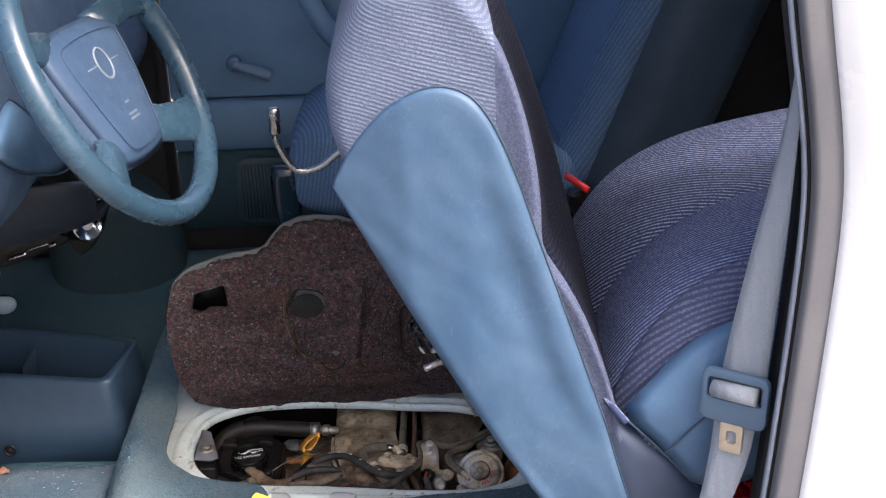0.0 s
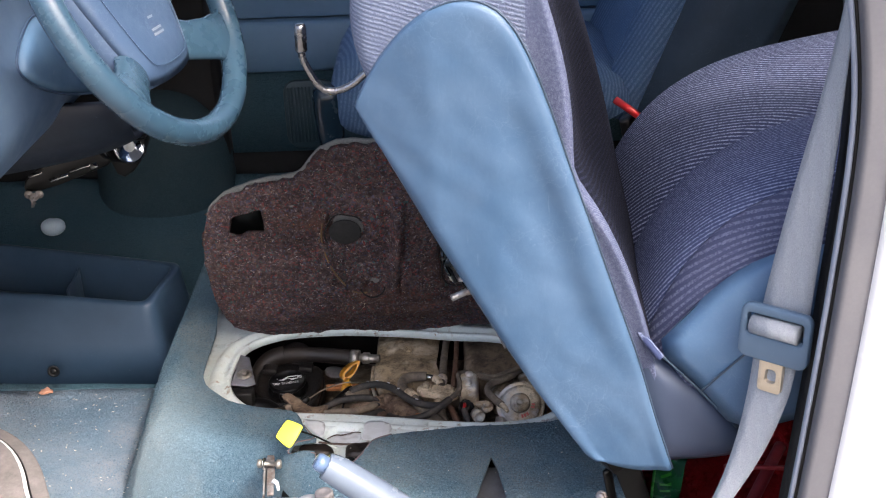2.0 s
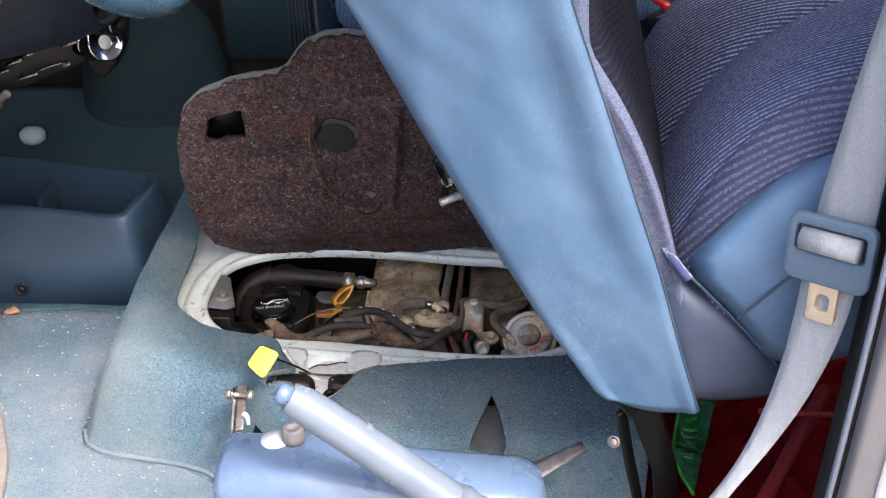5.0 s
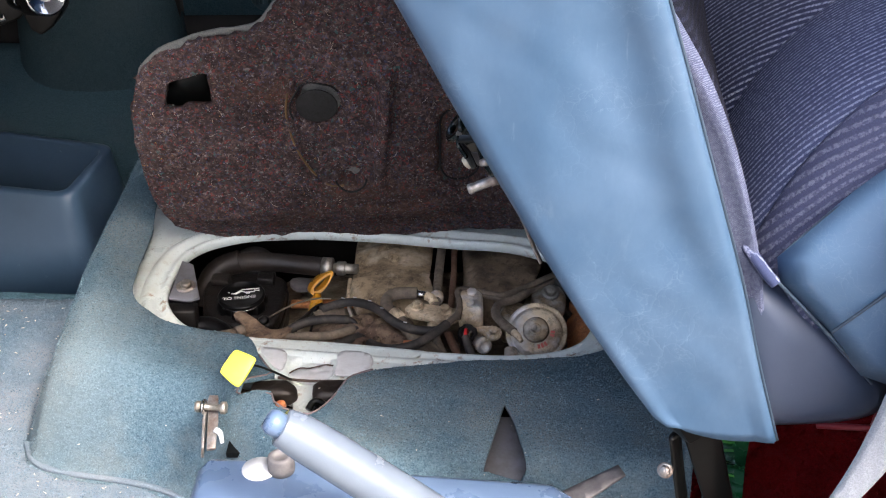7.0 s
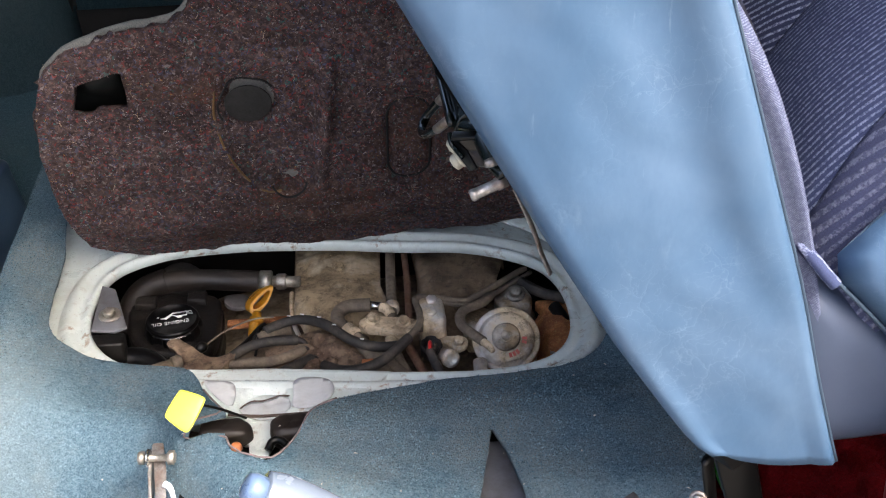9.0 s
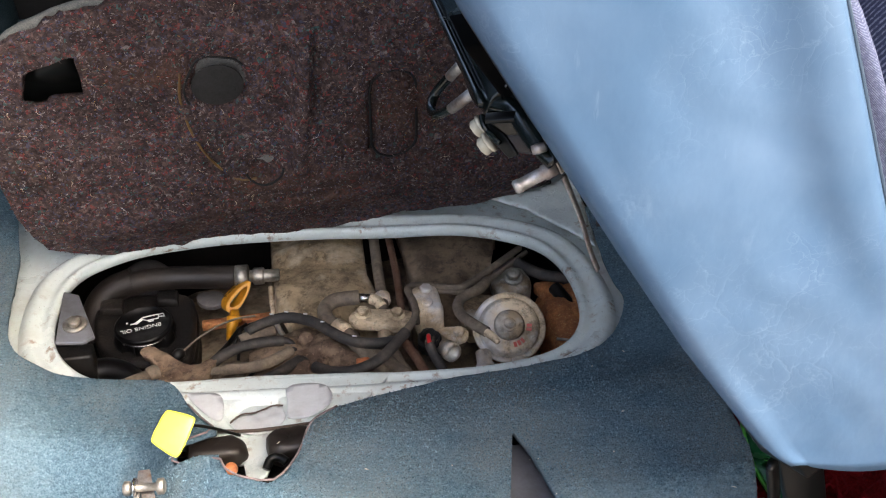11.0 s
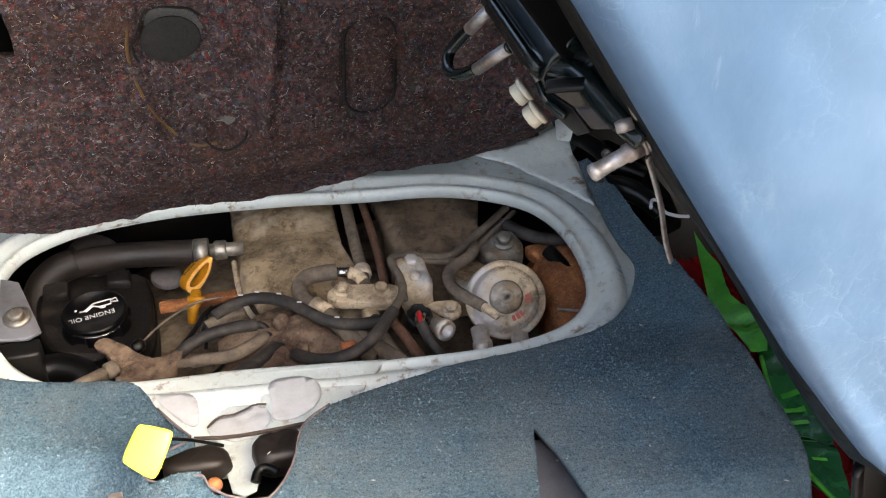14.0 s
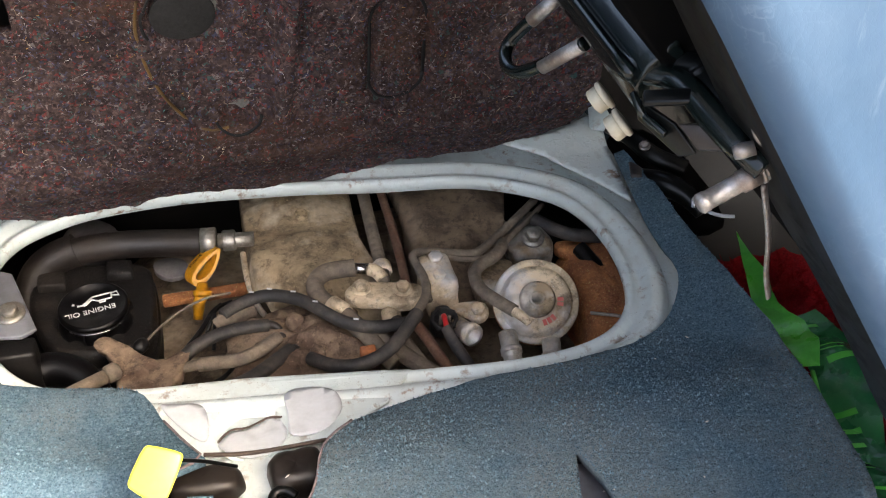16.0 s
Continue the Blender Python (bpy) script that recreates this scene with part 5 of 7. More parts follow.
part("pull_handle", tube([(-0.05, 0.925, 0.66), (-0.06, 0.89, 0.64), (-0.02, 0.87, 0.56), (0.05, 0.89, 0.47), (0.1, 0.91, 0.43)], 0.022, 12, 2), M_DOORPL, fd)
gr = [p for p in oval(-0.235, -0.12, 0.11, 0.265, 0.03, 0, 6)]
part("speaker_frame", prism([(x, 0.929, z) for x, z, _ in gr], (0, -1, 0), 0.012), M_SPK, fd, "dark speaker grille", bevel=0.004)
for k in range(13):
    x = -0.224 + 0.0078 * k
    part("grille_slat", tube([(x, 0.9155, 0.125), (x, 0.9155, 0.25)], 0.0022, 6, 0), M_SPK, fd)

# ---- tray box ----
tray = thing("console_tray", (-0.6, 0.45, FLOOR), "blue plastic storage tray standing on the footwell carpet", "storage tray")


def quad_ring(corners, r):
    """A four-cornered ring with rounded corners."""
    cs_ = [Vector(c) for c in corners]
    out = []
    for i, c in enumerate(cs_):
        a, b = (cs_[i - 1] - c).normalized(), (cs_[(i + 1) % 4] - c).normalized()
        for k in range(7):
            t = k / 6
            out.append(c + a * r * (1 - t) ** 2 + b * r * t * t)
    return out


TRAY_TOP = [Vector(c) for c in ((-0.412, 0.338, 0.034), (-0.385, 0.487, 0.046), (-0.86, 0.625, 0.046), (-0.86, 0.43, 0.034))]
TRAY_LOW = [Vector(c) for c in ((-0.39, 0.312, FLOOR), (-0.362, 0.5, FLOOR), (-0.88, 0.64, FLOOR), (-0.88, 0.335, FLOOR))]
mid_top = sum(TRAY_TOP, Vector()) / 4


def tray_ring(t, inward, lift, r):
    """A ring of the tray: t up the wall, drawn in and lifted."""
    out = []
    for lo_, hi_ in zip(TRAY_LOW, TRAY_TOP):
        c = lo_.lerp(hi_, t)
        d = (mid_top - c)
        d.z = 0
        out.append(c + Vector((math.copysign(inward, d.x), math.copysign(inward, d.y), lift)))
    return quad_ring(out, r)


tr = [tray_ring(0, 0, 0, 0.032), tray_ring(0.5, 0, 0, 0.028), tray_ring(0.9, 0, 0, 0.025), tray_ring(0.972, 0, 0, 0.024), tray_ring(0.988, 0.0008, 0, 0.024), tray_ring(1, 0.003, 0, 0.022), tray_ring(1, 0.0055, 0.0008, 0.021), tray_ring(1, 0.0125, 0.0008, 0.02),
      tray_ring(1, 0.0142, -0.0005, 0.019), tray_ring(1, 0.015, -0.003, 0.018), tray_ring(1, 0.0165, -0.012, 0.018), tray_ring(1, 0.03, -0.14, 0.018), tray_ring(1, 0.034, -0.143, 0.018)]
part("tray_body", loft(tr), M_BOX, tray)
dv = smoothed([(-0.572, 0.37, 0), (-0.578, 0.40, 0), (-0.60, 0.44, 0), (-0.598, 0.49, 0), (-0.604, 0.535, 0)], 2)
part("divider", loft([[(p.x - 0.003, p.y, -0.104), (p.x + 0.003, p.y, -0.104), (p.x + 0.002, p.y, 0.016 + 0.02 * (p.y - 0.37)), (p.x - 0.002, p.y, 0.016 + 0.02 * (p.y - 0.37))] for p in dv]), M_BOX, tray, bevel=0.001)
part("screw", merged(lathe([(0.011, 0), (0.0115, 0.002), (0.0085, 0.003), (0.0075, 0.0015)], (-0.603, 0.319, -0.086), (0, -1, 0.15), 20), lathe([(0.006, 0.0), (0.0055, 0.003), (0.002, 0.0035)], (-0.603, 0.319, -0.086), (0, -1, 0.15), 14)), M_BLACKPL, tray, "recessed screw in a dark ring")
whole("dead_leaf", sheet([(-0.578, 0.44), (-0.57, 0.437), (-0.562, 0.442), (-0.568, 0.448), (-0.576, 0.447)], lambda x, y: -0.103 + 0.003 * noise.noise((x * 200, y * 200, 0)), 0.003), M_TAN, "tan scrap of dry leaf in the tray", "leaf", thick=0.001)
whole("orange_scrap", sheet([(-0.625, 0.285), (-0.612, 0.28), (-0.598, 0.284), (-0.602, 0.296), (-0.615, 0.303)], lambda x, y: FLOOR + 0.006 + 0.005 * noise.noise((x * 90, y * 90, 0)), 0.004), M_ORANGE2, "crumpled faded orange scrap on the carpet", "scrap", thick=0.001)

# ---- engine, seen through the opening ----
def cast_metal(name, dust, grime, bare):
    """Old aluminium: settled dust, dark grime in the hollows, bare shiny places."""
    n = Nodes(name)
    big = n.noise(16, 7, 0.7)
    c = n.mix(n.ramp(big, (0.38, (0, 0, 0)), (0.56, (1, 1, 1))), grime, dust)
    fleck = n.ramp(n.noise(95, 6, 0.8), (0.5, (0, 0, 0)), (0.62, (1, 1, 1)))
    c = n.mix(n.math("MULTIPLY", fleck, 0.6), c, tuple(0.4 * x for x in grime))
    pale = n.ramp(n.noise(240, 4, 0.7), (0.6, (0, 0, 0)), (0.68, (1, 1, 1)))
    c = n.mix(n.math("MULTIPLY", pale, 0.35), c, tuple(min(0.8, 1.7 * x) for x in dust))
    shine = n.ramp(n.noise(11, 5, 0.6), (0.52, (0, 0, 0)), (0.66, (1, 1, 1)))
    c = n.mix(shine, c, bare)
    n.link(n.math("MULTIPLY", shine, 0.8), n.p.inputs["Metallic"])
    n.bump(fleck, 0.5, 0.0012)
    n.bump(n.noise(300, 4, 0.8), 0.5, 0.001)
    n.done(c, n.ramp(shine, (0.0, (0.8,) * 3), (1.0, (0.32,) * 3)))
    return n.m


M_ALU = cast_metal("dusty_aluminium", (0.351, 0.262, 0.16), (0.081, 0.058, 0.0367), (0.82, 0.82, 0.778))
M_ALU2 = cast_metal("dark_dirty_aluminium", (0.195, 0.149, 0.0992), (0.0686, 0.0488, 0.0323), (0.571, 0.488, 0.359))
M_SHIELD = cast_metal("grey_pressed_sheet", (0.441, 0.335, 0.202), (0.137, 0.0977, 0.0583), (0.819, 0.698, 0.516))
M_SHIELD2 = cast_metal("dark_brown_sheet", (0.196, 0.142, 0.0902), (0.0575, 0.0399, 0.0266), (0.46, 0.357, 0.257))
M_DIRTY = cast_metal("mud_caked_metal", (0.26, 0.187, 0.125), (0.0915, 0.0562, 0.0374), (0.312, 0.238, 0.175))
M_HOSE = worn("dusty_rubber_hose", (0.028, 0.0266, 0.0252), (0.126, 0.106, 0.0868), 0.55, 35, 0.6, 0, 500, 0.2)
M_HOSE2 = worn("tan_dusty_hose", (0.144, 0.116, 0.089), (0.298, 0.24, 0.174), 0.5, 35, 0.75, 0, 500, 0.3)
M_BROWN = worn("brown_rubber_hose", (0.0133, 0.0106, 0.0093), (0.0331, 0.0239, 0.0179), 0.54, 20, 0.42, 0, 400, 0.2)
M_RUST = worn("rusty_cast_iron", (0.4, 0.151, 0.0678), (0.82, 0.355, 0.135), 0.5, 45, 0.85, 0.1, 250, 0.8)
M_BLACKDUST = worn("dusty_black_plastic", (0.00702, 0.00644, 0.00644), (0.0437, 0.0351, 0.0281), 0.6, 45, 0.5, 0, 500, 0.32, 0.35)
M_RUSTPIPE = worn("rusty_dusty_pipe", (0.2, 0.115, 0.075), (0.13, 0.055, 0.03), 0.5, 60, 0.8, 0.1, 400, 0.35)
M_CAP = worn("black_oil_cap", (0.0025, 0.0025, 0.003), (0.009, 0.008, 0.0075), 0.64, 60, 0.32, 0, 400, 0.1, 0.3)
M_INK = worn("white_ink", (0.75, 0.75, 0.74), (0.6, 0.6, 0.58), 0.6, 80, 0.6, 0, 400, 0.02)
M_REDINK = worn("red_ink", (0.6, 0.12, 0.1), (0.5, 0.18, 0.14), 0.5, 200, 0.7, 0, 400, 0.02)
M_YOLK = worn("orange_yellow_plastic", (0.74, 0.329, 0.013), (0.371, 0.19, 0.0195), 0.6, 60, 0.4, 0, 400, 0.1)
M_YELLOW = worn("bright_yellow_plastic", (0.85, 0.84, 0.06), (0.75, 0.72, 0.08), 0.65, 40, 0.35, 0, 400, 0.03)
M_ORANGE = worn("orange_plastic_tab", (0.6, 0.2, 0.07), (0.4, 0.16, 0.08), 0.55, 90, 0.6, 0, 400, 0.1)
M_PLATED = worn("yellow_zinc_steel", (0.45, 0.43, 0.38), (0.22, 0.18, 0.14), 0.55, 70, 0.4, 0.8, 400, 0.2)
M_BEIGE = cast_metal("beige_dusty_fitting", (0.724, 0.586, 0.394), (0.312, 0.23, 0.145), (0.82, 0.82, 0.82))

engine = thing("engine", (0.03, 0.15, -0.3), "dusty petrol engine with hoses under the open seat deck", "engine")


def lump(at, size, seed=0, box=0.5, rough=0.006, freq=30, seg=40, rings=24):
    """A rough casting: a rounded block with an uneven skin."""
    def sg(v, e):
        return math.copysign(abs(v) ** e, v)
    v, f = [], []
    for i in range(rings + 1):
        p = -math.pi / 2 + math.pi * i / rings
        for j in range(seg):
            a = 2 * math.pi * j / seg
            q = Vector((size[0] * sg(math.cos(p), box) * sg(math.cos(a), box), size[1] * sg(math.cos(p), box) * sg(math.sin(a), box), size[2] * sg(math.sin(p), box)))
            q += q.normalized() * rough * (noise.noise(q * freq + Vector((seed, 0, 0))) + 0.5 * noise.noise(q * freq * 3 + Vector((0, seed, 0))))
            v.append(q + Vector(at))
    for i in range(rings):
        for j in range(seg):
            a, b = i * seg + j, i * seg + (j + 1) % seg
            f.append([a, b, b + seg, a + seg])
    return v, f


def lettering(name, text, width, origin, xdir, ydir, material, parent, label=""):
    """Flat letters in the built-in font, fitted to a width."""
    cu = bpy.data.curves.new(name, "FONT")
    cu.body, cu.align_x, cu.align_y, cu.size, cu.extrude = text, "CENTER", "CENTER", 1.0, 0.0
    tmp = bpy.data.objects.new(name, cu)
    me = bpy.data.meshes.new_from_object(tmp)
    bpy.data.objects.remove(tmp)
    vs = [v.co.copy() for v in me.vertices]
    fs = [list(p.vertices) for p in me.polygons]
    k = width / max(1e-6, max(v.x for v in vs) - min(v.x for v in vs))
    xd, yd = Vector(xdir).normalized(), Vector(ydir).normalized()
    pts = [Vector(origin) + xd * v.x * k + yd * v.y * k for v in vs]
    return part(name, (pts, fs), material, parent, label, smooth=False, thick=0.0003)


# sheet-metal heat shields over the intake, with a slot between them for two pipes
def shield_height(x, y, x0, x1, front):
    u = (x - x0) / (x1 - x0)
    h = -0.052 + 0.014 * math.sin(math.pi * min(1.0, max(0.0, u))) ** 0.6
    h -= 0.045 * smooth01((front + 0.035 - y) / 0.045)
    h -= 0.03 * smooth01((0.006 - (x - x0)) / 0.007) + 0.025 * smooth01((0.004 - (x1 - x)) / 0.005)
    h -= 0.006 * math.exp(-((x - x0 - 0.045 - 0.25 * (y - 0.25)) / 0.012) ** 2) * smooth01((0.25 - y) / 0.04)
    return h + 0.008 * noise.noise((x * 24, y * 24, x0 * 9)) + 0.0016 * noise.noise((x * 70, y * 70, 1))


part("heat_shield", sheet([(-0.006, 0.36), (-0.009, 0.30), (-0.012, 0.262), (-0.013, 0.225), (-0.009, 0.196), (0.004, 0.176), (0.03, 0.166), (0.07, 0.158), (0.112, 0.158), (0.113, 0.2), (0.106, 0.214), (0.1, 0.235), (0.102, 0.275), (0.106, 0.36)],
                          lambda x, y: shield_height(x, y, -0.012, 0.114, 0.16), 0.005), M_SHIELD, engine, "dusty pressed heat shield", thick=0.002)
part("heat_shield", sheet([(0.146, 0.34), (0.147, 0.26), (0.144, 0.215), (0.142, 0.17), (0.17, 0.155), (0.215, 0.165), (0.24, 0.21), (0.252, 0.25), (0.266, 0.3), (0.268, 0.34)],
                          lambda x, y: shield_height(x, y, 0.143, 0.267 - 0.2 * max(0.0, 0.27 - y), 0.165), 0.005), M_SHIELD2, engine, "dark dusty heat shield", thick=0.002)
for x, y in ((0.05, 0.285), (0.2, 0.288)):
    part("shield_dimple", lathe([(0.008, -0.004), (0.0065, 0.003), (0.004, 0.005), (0.003, 0.001)], (x, y, -0.041), (0, -0.2, 1), 16), M_SHIELD if x < 0.1 else M_SHIELD2, engine)
part("shield_hem", tube([(-0.012, 0.262, -0.06), (-0.0125, 0.225, -0.066), (-0.008, 0.198, -0.075), (0.006, 0.178, -0.088), (0.03, 0.167, -0.094)], 0.003, 8, 2), M_BEIGE, engine, "crusted edge of the shield")
part("block", lump((0.07, 0.2, -0.19), (0.24, 0.2, 0.08), 3, 0.4, 0.012, 18), M_ALU2, engine, "dirty brown engine block")
part("ignition_cover", lump((0.022, 0.112, -0.075), (0.066, 0.05, 0.033), 5, 0.62, 0.016, 32, 60, 36), M_DIRTY, engine, "mud-caked brown cover")
part("ignition_cover_front", lump((0.0, 0.068, -0.078), (0.055, 0.032, 0.028), 15, 0.7, 0.014, 38, 48, 28), M_DIRTY, engine)
for x, y, z, r_ in ((0.022, 0.128, -0.04, 0.008), (0.035, 0.085, -0.043, 0.007), (0.018, 0.086, -0.044, 0.006), (0.05, 0.105, -0.043, 0.009), (-0.012, 0.105, -0.046, 0.007)):
    part("cover_stub", lathe([(r_ * 1.3, -0.012), (r_, 0.0), (r_ * 0.8, 0.004), (r_ * 0.4, 0.0045)], (x, y, z), (0.1, -0.25, 1), 14), M_DIRTY, engine)
part("rear_manifold", lump((0.335, 0.13, -0.11), (0.05, 0.09, 0.05), 9, 0.6, 0.008, 30), M_RUST, engine, "rusty brown exhaust manifold")
part("manifold_ear", prism(smoothed([(0.285, 0.21, -0.06), (0.33, 0.20, -0.06), (0.345, 0.15, -0.07), (0.32, 0.16, -0.07), (0.30, 0.185, -0.065)], 2, True), (0, 0, -1), 0.012), M_RUST, engine, bevel=0.003)
# valve cover and oil cap
vc = smoothed([(-0.217, 0.25, 0), (-0.208, 0.279, 0), (-0.186, 0.285, 0), (-0.132, 0.28, 0), (-0.106, 0.273, 0), (-0.099, 0.252, 0), (-0.1, 0.169, 0), (-0.113, 0.148, 0), (-0.18, 0.15, 0), (-0.207, 0.185, 0)], 2, True)
part("valve_cover", loft([[(p.x, p.y, z) for p in vc] for z in (-0.14, -0.07, -0.066)] + [[(p.x * 0.95 - 0.008, p.y * 0.95 + 0.011, -0.061) for p in vc], [(p.x * 0.9 - 0.0155, p.y * 0.9 + 0.0215, -0.0605) for p in vc]]), M_BLACKDUST, engine, "dusty black plastic rocker cover")
part("cover_flange", loft([[(p.x * 1.03 + 0.0045, p.y * 1.03 - 0.0065, z) for p in vc] for z in (-0.088, -0.084, -0.08)] + [[(p.x, p.y, -0.078) for p in vc]]), M_BLACKPL, engine)
for x, y, w in ((-0.206, 0.248, 0.026), (-0.142, 0.251, 0.024)):
    part("cover_pad", loft([[(x + w * a, y + 0.02 * b, z) for a, b in ((0, 0), (1, -0.2), (1, 0.9), (0, 1.1))] for z in (-0.064, -0.053)] + [[(x + w * (0.08 + 0.84 * a), y + 0.02 * (0.05 + 0.85 * b), -0.051) for a, b in ((0, 0), (1, -0.2), (1, 0.9), (0, 1.1))]]), M_BLACKDUST, engine, bevel=0.002)
part("breather_cap", lathe([(0.03, -0.05), (0.03, 0.0), (0.026, 0.006), (0.008, 0.008)], (-0.16, 0.33, -0.07), (0, -0.2, 1), 26), M_RUBBER, engine, "grey round cap behind the hose")
part("head_plate", prism(smoothed([(-0.1, 0.292, -0.08), (-0.07, 0.29, -0.08), (-0.064, 0.265, -0.08), (-0.083, 0.256, -0.08), (-0.1, 0.27, -0.08)], 2, True), (0, 0, 1), 0.006), M_RUBBER, engine, "grey pitted plate", bevel=0.001)
OC = Vector((-0.153, 0.194, -0.042))
OA = Vector((0.02, -0.06, 1)).normalized()
cap_side = []
for r_, h_ in ((0.024, -0.034), (0.0335, -0.03), (0.0345, -0.012), (0.0325, -0.006), (0.0305, -0.004)):
    ring_ = []
    for k in range(72):
        a = 2 * math.pi * k / 72
        bite = 0.0055 * smooth01((math.cos(6 * a) - 0.25) / 0.35) if h_ < -0.005 else 0.0
        ub, vb, _ = basis(OA)
        ring_.append(OC + OA * h_ + (ub * math.cos(a) + vb * math.sin(a)) * (r_ - bite))
    cap_side.append(ring_)
cap = part("oil_cap", merged(loft(cap_side), lathe([(0.0305, -0.006), (0.0318, -0.003), (0.0318, 0.0), (0.0303, 0.0016), (0.0285, 0.0016), (0.0278, -0.0004), (0.003, -0.0004)], OC, OA, 60)), M_CAP, engine, "black ribbed oil filler cap")
# thin bright arc draws the rim highlight of the cap
part("cap_highlight", tube([OC + OA * -0.0045 + (basis(OA)[0] * math.cos(a) + basis(OA)[1] * math.sin(a)) * 0.0322 for a in np.linspace(-2.35, -0.9, 14)], 0.0007, 6, 0), M_STEEL, cap, "bright line for the highlight on the lower edge")
ox, oy = Vector((-0.985, -0.17, 0)), Vector((0.17, -0.985, -0.06))
lettering("cap_lettering", "ENGINE OIL", 0.044, OC + OA * 0.0006 - Vector((0.002, 0.007, 0)), ox, oy, M_INK, cap, "white printed letters")
oil_at = OC + OA * 0.0005 + Vector((0.004, 0.009, 0))


def on_cap(a, b):
    return oil_at + ox * a + oy * b


for pts_ in ([(-0.013, -0.004), (0.004, -0.004), (0.014, 0.004), (0.019, 0.0035)], [(-0.013, -0.004), (-0.012, 0.003), (0.0, 0.003), (0.005, -0.0005), (0.013, 0.0055)], [(-0.013, 0.0), (-0.019, 0.002), (-0.018, -0.004), (-0.013, -0.003)], [(-0.006, 0.003), (-0.006, 0.0055), (-0.001, 0.0055), (-0.001, 0.003)]):
    part("oil_can_mark", tube([on_cap(*q) for q in pts_], 0.0008, 6, 0), M_INK, cap, "white oil can symbol")
part("oil_drop_mark", lathe([(0.0013, 0), (0.0013, 0.0004)], on_cap(0.022, 0.0005), OA, 10), M_INK, cap)
# breather hose with clamp
part("breather_hose", tube([(-0.218, 0.262, -0.1), (-0.214, 0.275, -0.07), (-0.195, 0.283, -0.05), (-0.155, 0.284, -0.042), (-0.11, 0.279, -0.042), (-0.05, 0.266, -0.042)], 0.0135, 16, 3), M_BROWN, engine, "thick brown rubber hose")
part("hose_elbow", tube([(-0.22, 0.255, -0.1), (-0.215, 0.274, -0.068), (-0.195, 0.2835, -0.05), (-0.168, 0.285, -0.043)], 0.0165, 16, 3), M_BROWN, engine)
part("hose_clamp", tube([(-0.05, 0.266, -0.042), (-0.036, 0.264, -0.042)], 0.0141, 18, 0), M_PLATED, engine, "pale steel hose clamp")
part("hose_nut", lathe([(0.0095, 0), (0.0105, 0.002), (0.0105, 0.011), (0.0095, 0.013)], (-0.03, 0.263, -0.042), (1, -0.1, 0), 6), M_PLATED, engine)
part("hose_union", tube([(-0.034, 0.264, -0.042), (0.0, 0.259, -0.042)], 0.0075, 12, 0), M_PLATED, engine)
# dipstick
def flat_loop(outer_pts, inner_pts, way, depth):
    """A flat ring between two outlines of equal count, with depth along `way`."""
    w_ = Vector(way).normalized() * depth
    o_, i_ = [Vector(p) for p in outer_pts], [Vector(p) for p in inner_pts]
    return loft([i_, o_, [p + w_ for p in o_], [p + w_ for p in i_], i_], False)


lo = smoothed([(-0.0325, 0.2603, -0.0461), (-0.0343, 0.255, -0.053), (-0.041, 0.2469, -0.0635), (-0.05, 0.241, -0.071), (-0.0586, 0.238, -0.0747), (-0.0641, 0.2399, -0.072), (-0.0643, 0.2445, -0.0659), (-0.0576, 0.2501, -0.0588), (-0.0454, 0.2563, -0.051)], 2, True)
li = smoothed([(-0.0378, 0.2568, -0.0505), (-0.0375, 0.2541, -0.0541), (-0.0434, 0.2477, -0.0624), (-0.0506, 0.2437, -0.0674), (-0.0566, 0.2422, -0.0692), (-0.0602, 0.2426, -0.0686), (-0.06, 0.2453, -0.065), (-0.0546, 0.249, -0.0603), (-0.0446, 0.2544, -0.0535)], 2, True)
TOWARDS = Vector((0.0003, -0.0127, 0.0097))  # clear of the hose
lo, li = [p + TOWARDS for p in lo], [p + TOWARDS for p in li]
LW = Vector((-0.0065, 0.0124, -0.0034))
dip = part("dipstick_handle", flat_loop(lo, li, LW, LW.length), M_YOLK, engine, "orange-yellow dipstick loop", bevel=0.0008)
lettering("dipstick_lettering", "ENGINE OIL", 0.025, Vector((-0.0515, 0.2532, -0.0549)) + TOWARDS + LW * 0.5 + Vector((-0.0004, 0.0008, 0.0012)), (0.0122, 0.0062, 0.0078), LW, M_BLACKPL, dip, "dark moulded letters")
part("dipstick_neck", tube([(-0.0552, 0.2298, -0.0638), (-0.0559, 0.2217, -0.0699), (-0.0605, 0.2169, -0.076), (-0.064, 0.2093, -0.09)], (0.0055, 0.0065, 0.006, 0.0045), 12, 0), M_YOLK, engine)
part("dipstick_collar", lathe([(0.0075, -0.002), (0.0088, 0.0), (0.0088, 0.004), (0.006, 0.005)], (-0.0565, 0.2211, -0.0708), (0.2, 0.6, 0.7), 18), M_YOLK, engine)
part("red_bracket", slab(-0.095, -0.005, 0.235, 0.247, -0.092, -0.083), M_RUST, engine, "rust-red strip", bevel=0.002)
# hoses and wires
bh = [(-0.04, 0.144), (-0.022, 0.156), (-0.002, 0.158), (0.015, 0.15), (0.033, 0.136), (0.047, 0.117), (0.062, 0.1), (0.087, 0.091), (0.118, 0.094)]
part("black_wire_hose", tube([(x, y, -0.03 + 0.004 * math.sin(40 * x)) for x, y in bh], 0.0058, 14, 3), M_HOSE, engine, "black rubber hose with worn print")
